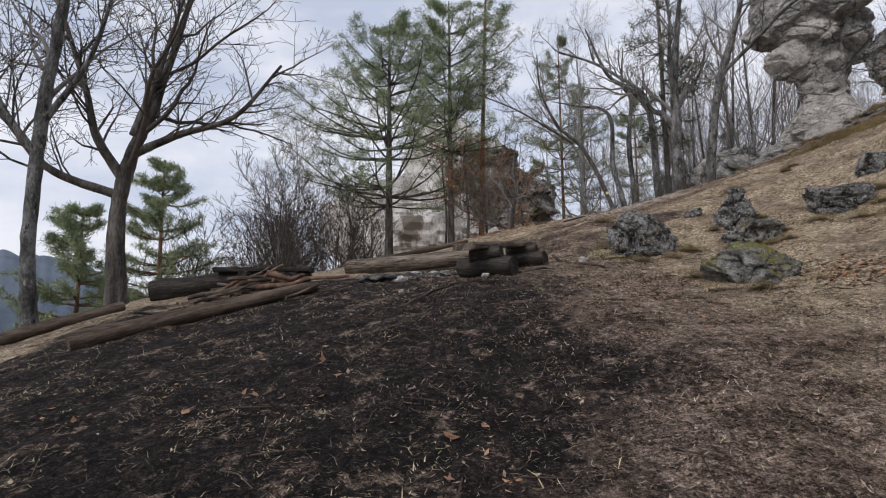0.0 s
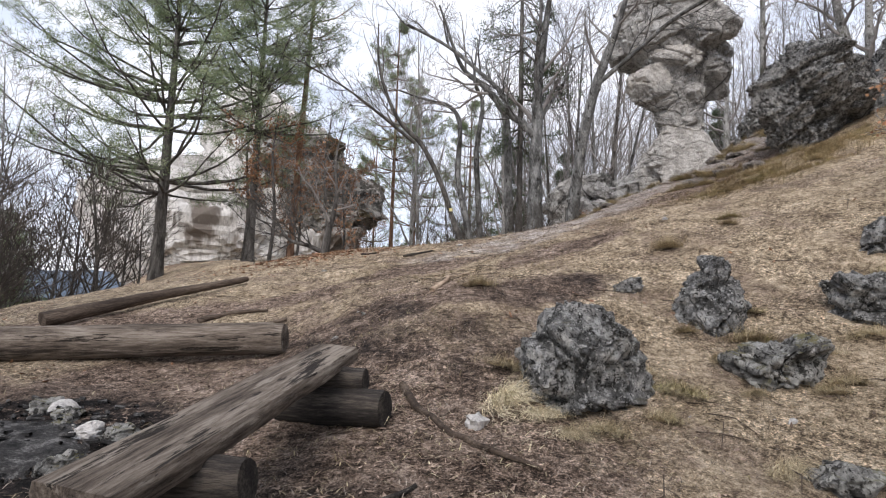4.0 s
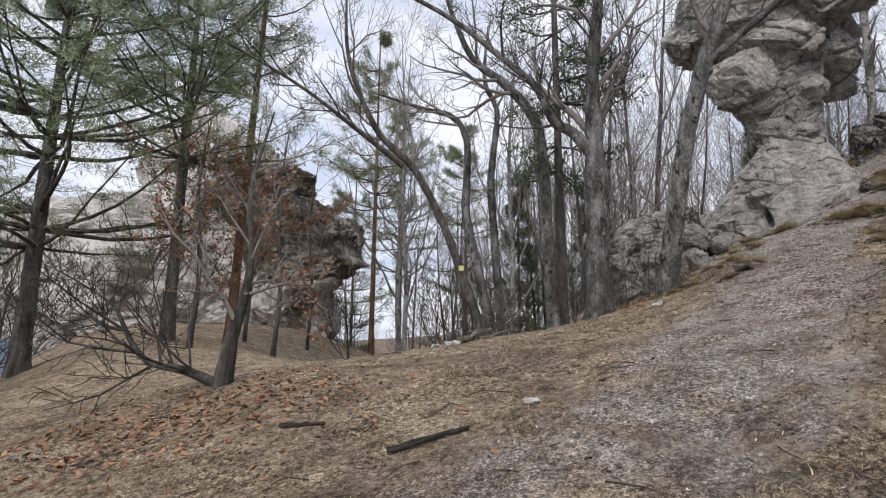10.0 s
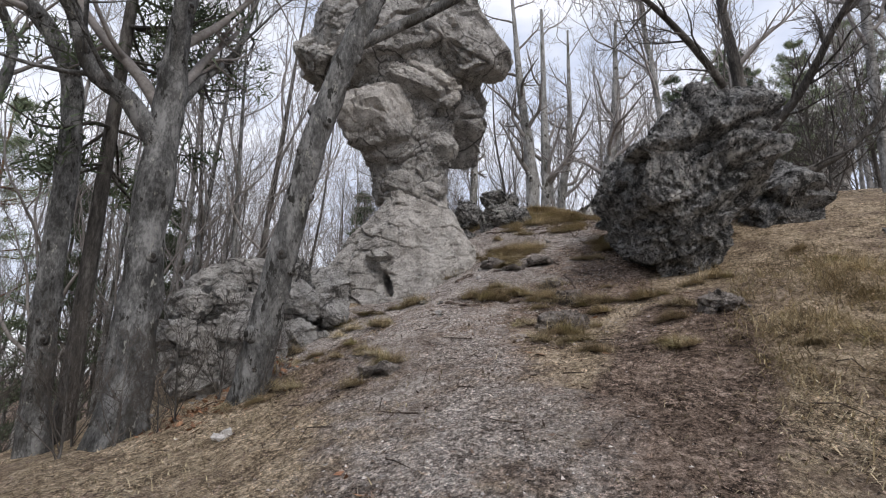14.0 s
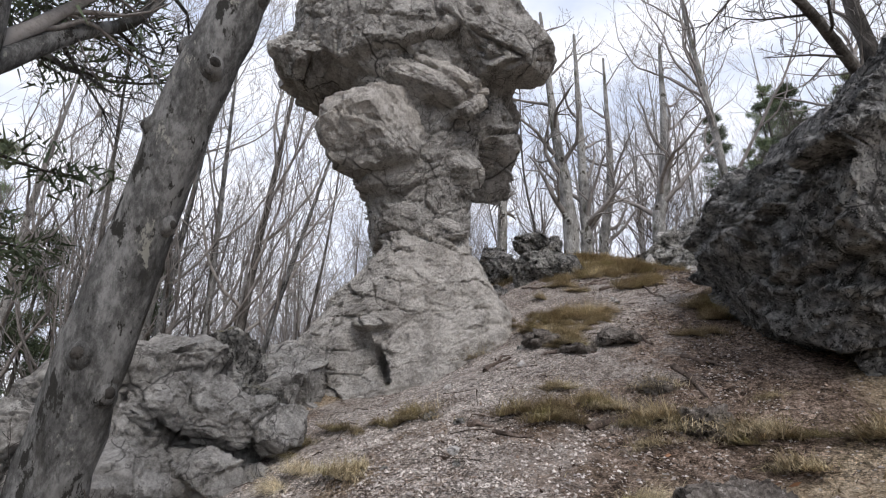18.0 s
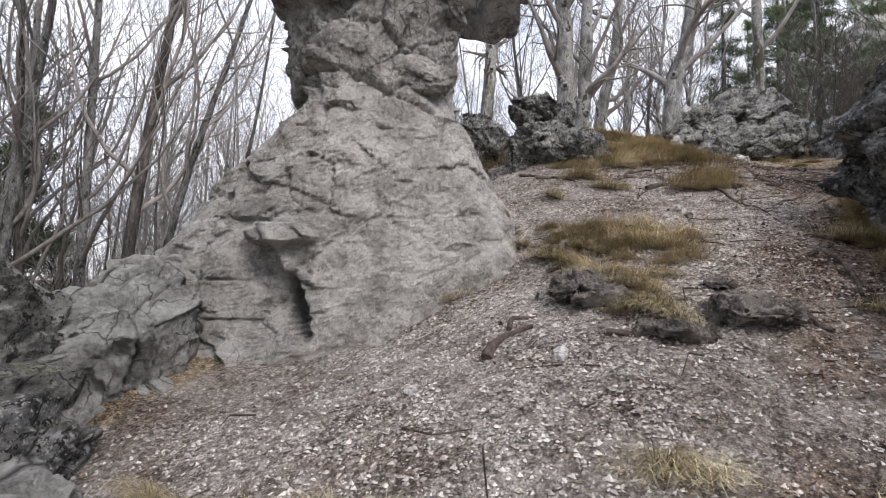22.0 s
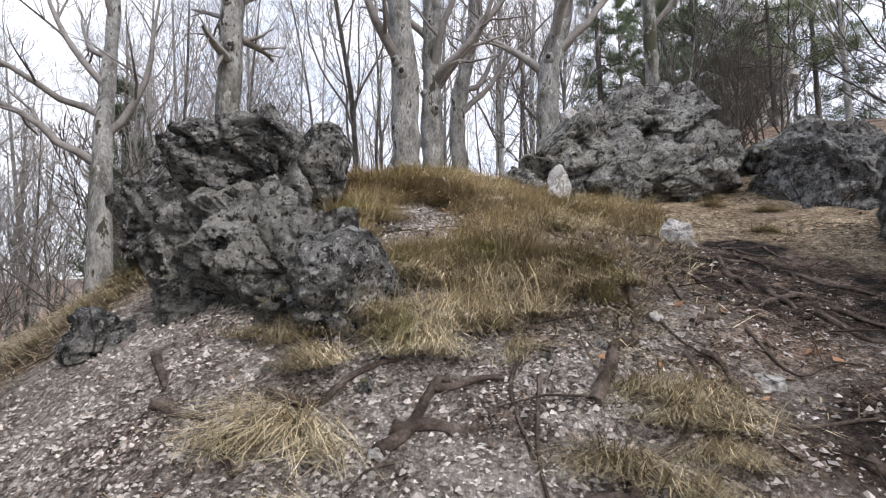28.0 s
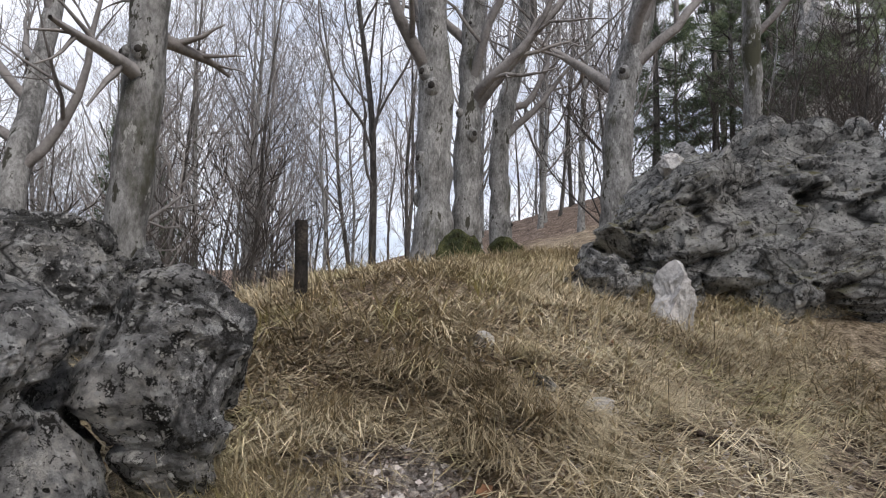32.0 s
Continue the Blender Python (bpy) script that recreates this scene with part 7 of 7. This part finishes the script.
PILLAR_SIDE = [(14.46, 17.19), (14.31, 17.05), (14.32, 16.91), (14.36, 16.77), (14.28, 16.62), (14.01, 16.48), (14.0, 16.36), (13.88, 16.25), (14.15, 16.95), (14.04, 16.67),
         (13.37, 16.57), (13.36, 16.48), (13.27, 16.39), (13.16, 16.52), (13.14, 16.39), (14.65, 17.7), (14.42, 17.54), (13.94, 17.83), (13.84, 17.92), (13.77, 18.07),
         (13.74, 18.2), (15.39, 17.44), (16.53, 16.18), (16.09, 16.0), (15.83, 15.93), (14.76, 15.2), (14.49, 15.17), (14.26, 15.12), (14.08, 15.1), (13.98, 15.05),
         (13.59, 15.2), (13.37, 15.27), (14.14, 18.89)]
UPPER = [(16.33, 16.05), (16.34, 15.98), (16.44, 15.92), (16.39, 17.57), (16.36, 17.42), (16.47, 17.24), (16.44, 17.12), (16.51, 17.03), (16.64, 16.96), (17.02, 17.19),
         (17.15, 17.09), (17.28, 16.98), (17.24, 16.83), (17.23, 16.7), (16.91, 16.96), (16.83, 16.79), (15.92, 17.42), (15.88, 17.35), (15.98, 16.18), (16.02, 16.08),
         (15.76, 16.33), (15.63, 17.01), (15.63, 16.9), (15.75, 16.03), (15.71, 16.08), (17.47, 19.05), (16.6, 16.83), (16.27, 17.45), (16.43, 17.74), (17.89, 16.59),
         (18.71, 16.42), (20.71, 14.98), (21.38, 14.64)]
TOP = [(17.34, 18.34), (17.31, 18.17), (17.31, 18.02), (17.36, 17.93), (17.43, 17.83), (17.52, 17.72), (17.6, 17.66), (17.16, 18.05), (17.16, 17.89), (17.18, 18.23),
         (17.5, 16.99), (17.53, 16.87), (17.58, 16.82), (17.39, 16.9), (17.42, 16.79), (17.11, 17.22), (17.2, 17.15), (17.18, 17.04), (17.17, 16.93), (17.25, 16.84),
         (17.0, 17.27), (17.01, 17.12), (17.06, 16.98), (16.88, 17.52), (16.91, 17.38), (21.39, 14.9), (21.92, 14.5), (20.35, 14.51), (19.49, 14.83), (18.11, 17.37),
         (17.8, 17.68), (17.72, 17.96)]
ROUND_ROCKS = [(2.35, 8.2), (2.5, 7.95), (2.85, 7.7), (3.3, 7.75), (3.65, 8.35), (4.45, 8.7), (4.85, 8.4), (5.2, 8.75), (4.2, 7.8), (4.9, 7.6), (5.1, 8.0), (5.6, 7.9), (6.4, 7.7), (3.2, 5.5), (3.95, 6.2), (2.95, 6.4), (12.35, 20.6), (12.0, 20.75), (11.7, 20.4), (12.7, 20.9), (11.35, 20.1), (2.59, 8.61), (2.6, 7.75), (4.4, 8.32), (4.67, 7.59), (3.7, 8.0), (3.9, 5.6), (2.8, 5.6), (17.8, 17.7), (17.5, 17.85), (17.24, 17.99), (18.09, 17.24), (19.82, 17.24), (20.9, 15.5), (17.47, 16.84), (17.57, 18.05), (20.4, 16.9), (21.0, 15.0)]
SPOTS = [(x + 0.05 * rng.normal(), y + 0.05 * rng.normal()) for x, y in LOWER + MIDDLE + PILLAR_SIDE + UPPER + TOP] + ROUND_ROCKS
for n in range(44):
    u, w = rng.rand(), rng.normal(0, 0.09)
    SPOTS.append((16.45 + 1.0 * u + 1.6 * w, 17.15 - 0.75 * u + 1.6 * w))
for n in range(18):
    SPOTS.append((17.0 + 0.7 * rng.rand(), 17.85 + 0.16 * rng.normal()))
for n in range(16):
    SPOTS.append((14.0 + 1.5 * rng.rand(), 14.95 + 0.16 * rng.normal()))
for n in range(12):
    SPOTS.append((13.5 + 0.6 * rng.rand(), 16.75 + 0.2 * rng.normal()))
for n in range(70):
    x, y = (10.0 + 2.6 * rng.rand(), 13.4 + 2.2 * rng.rand()) if n % 3 else (9.0 + 2.6 * rng.rand(), 17.0 + 1.5 * rng.rand())
    if perlin(np.array([[x * 1.3, y * 1.3, 2.5]]))[0] > -0.05:
        SPOTS.append((x, y))
for n in range(36):
    a = rng.uniform(0, 1)
    x, y = ((17.4 + 3.6 * rng.rand(), 16.5 + 1.6 * rng.rand()) if a < 0.5 else (9.5 + 4 * rng.rand(), 10.5 + 2.4 * rng.rand()) if a < 0.75 else (3 + 5 * rng.rand(), 7 + 4 * rng.rand()))
    if zones(np.array([x]), np.array([y]))[1][0] < 0.4:
        SPOTS.append((x, y))
fall = downhill(np.array(SPOTS))
for n, (x, y) in enumerate(SPOTS):
    s = rng.uniform(0.6, 1.05) * 0.85
    copy_thing(TUFTS[n % 3], Matrix.LocRotScale((x, y, ground_z(x, y) - 0.02), Euler((rng.normal(0, 0.15), rng.normal(0, 0.1), math.atan2(fall[n, 1], fall[n, 0]) + rng.normal(0, 0.5))), (s, s, s)))
for ob, (x, y) in zip(TUFTS, ((16.6, 16.95), (6.6, 8.3), (16.75, 16.75))):
    ob.location = (x, y, ground_z(x, y) - 0.02)
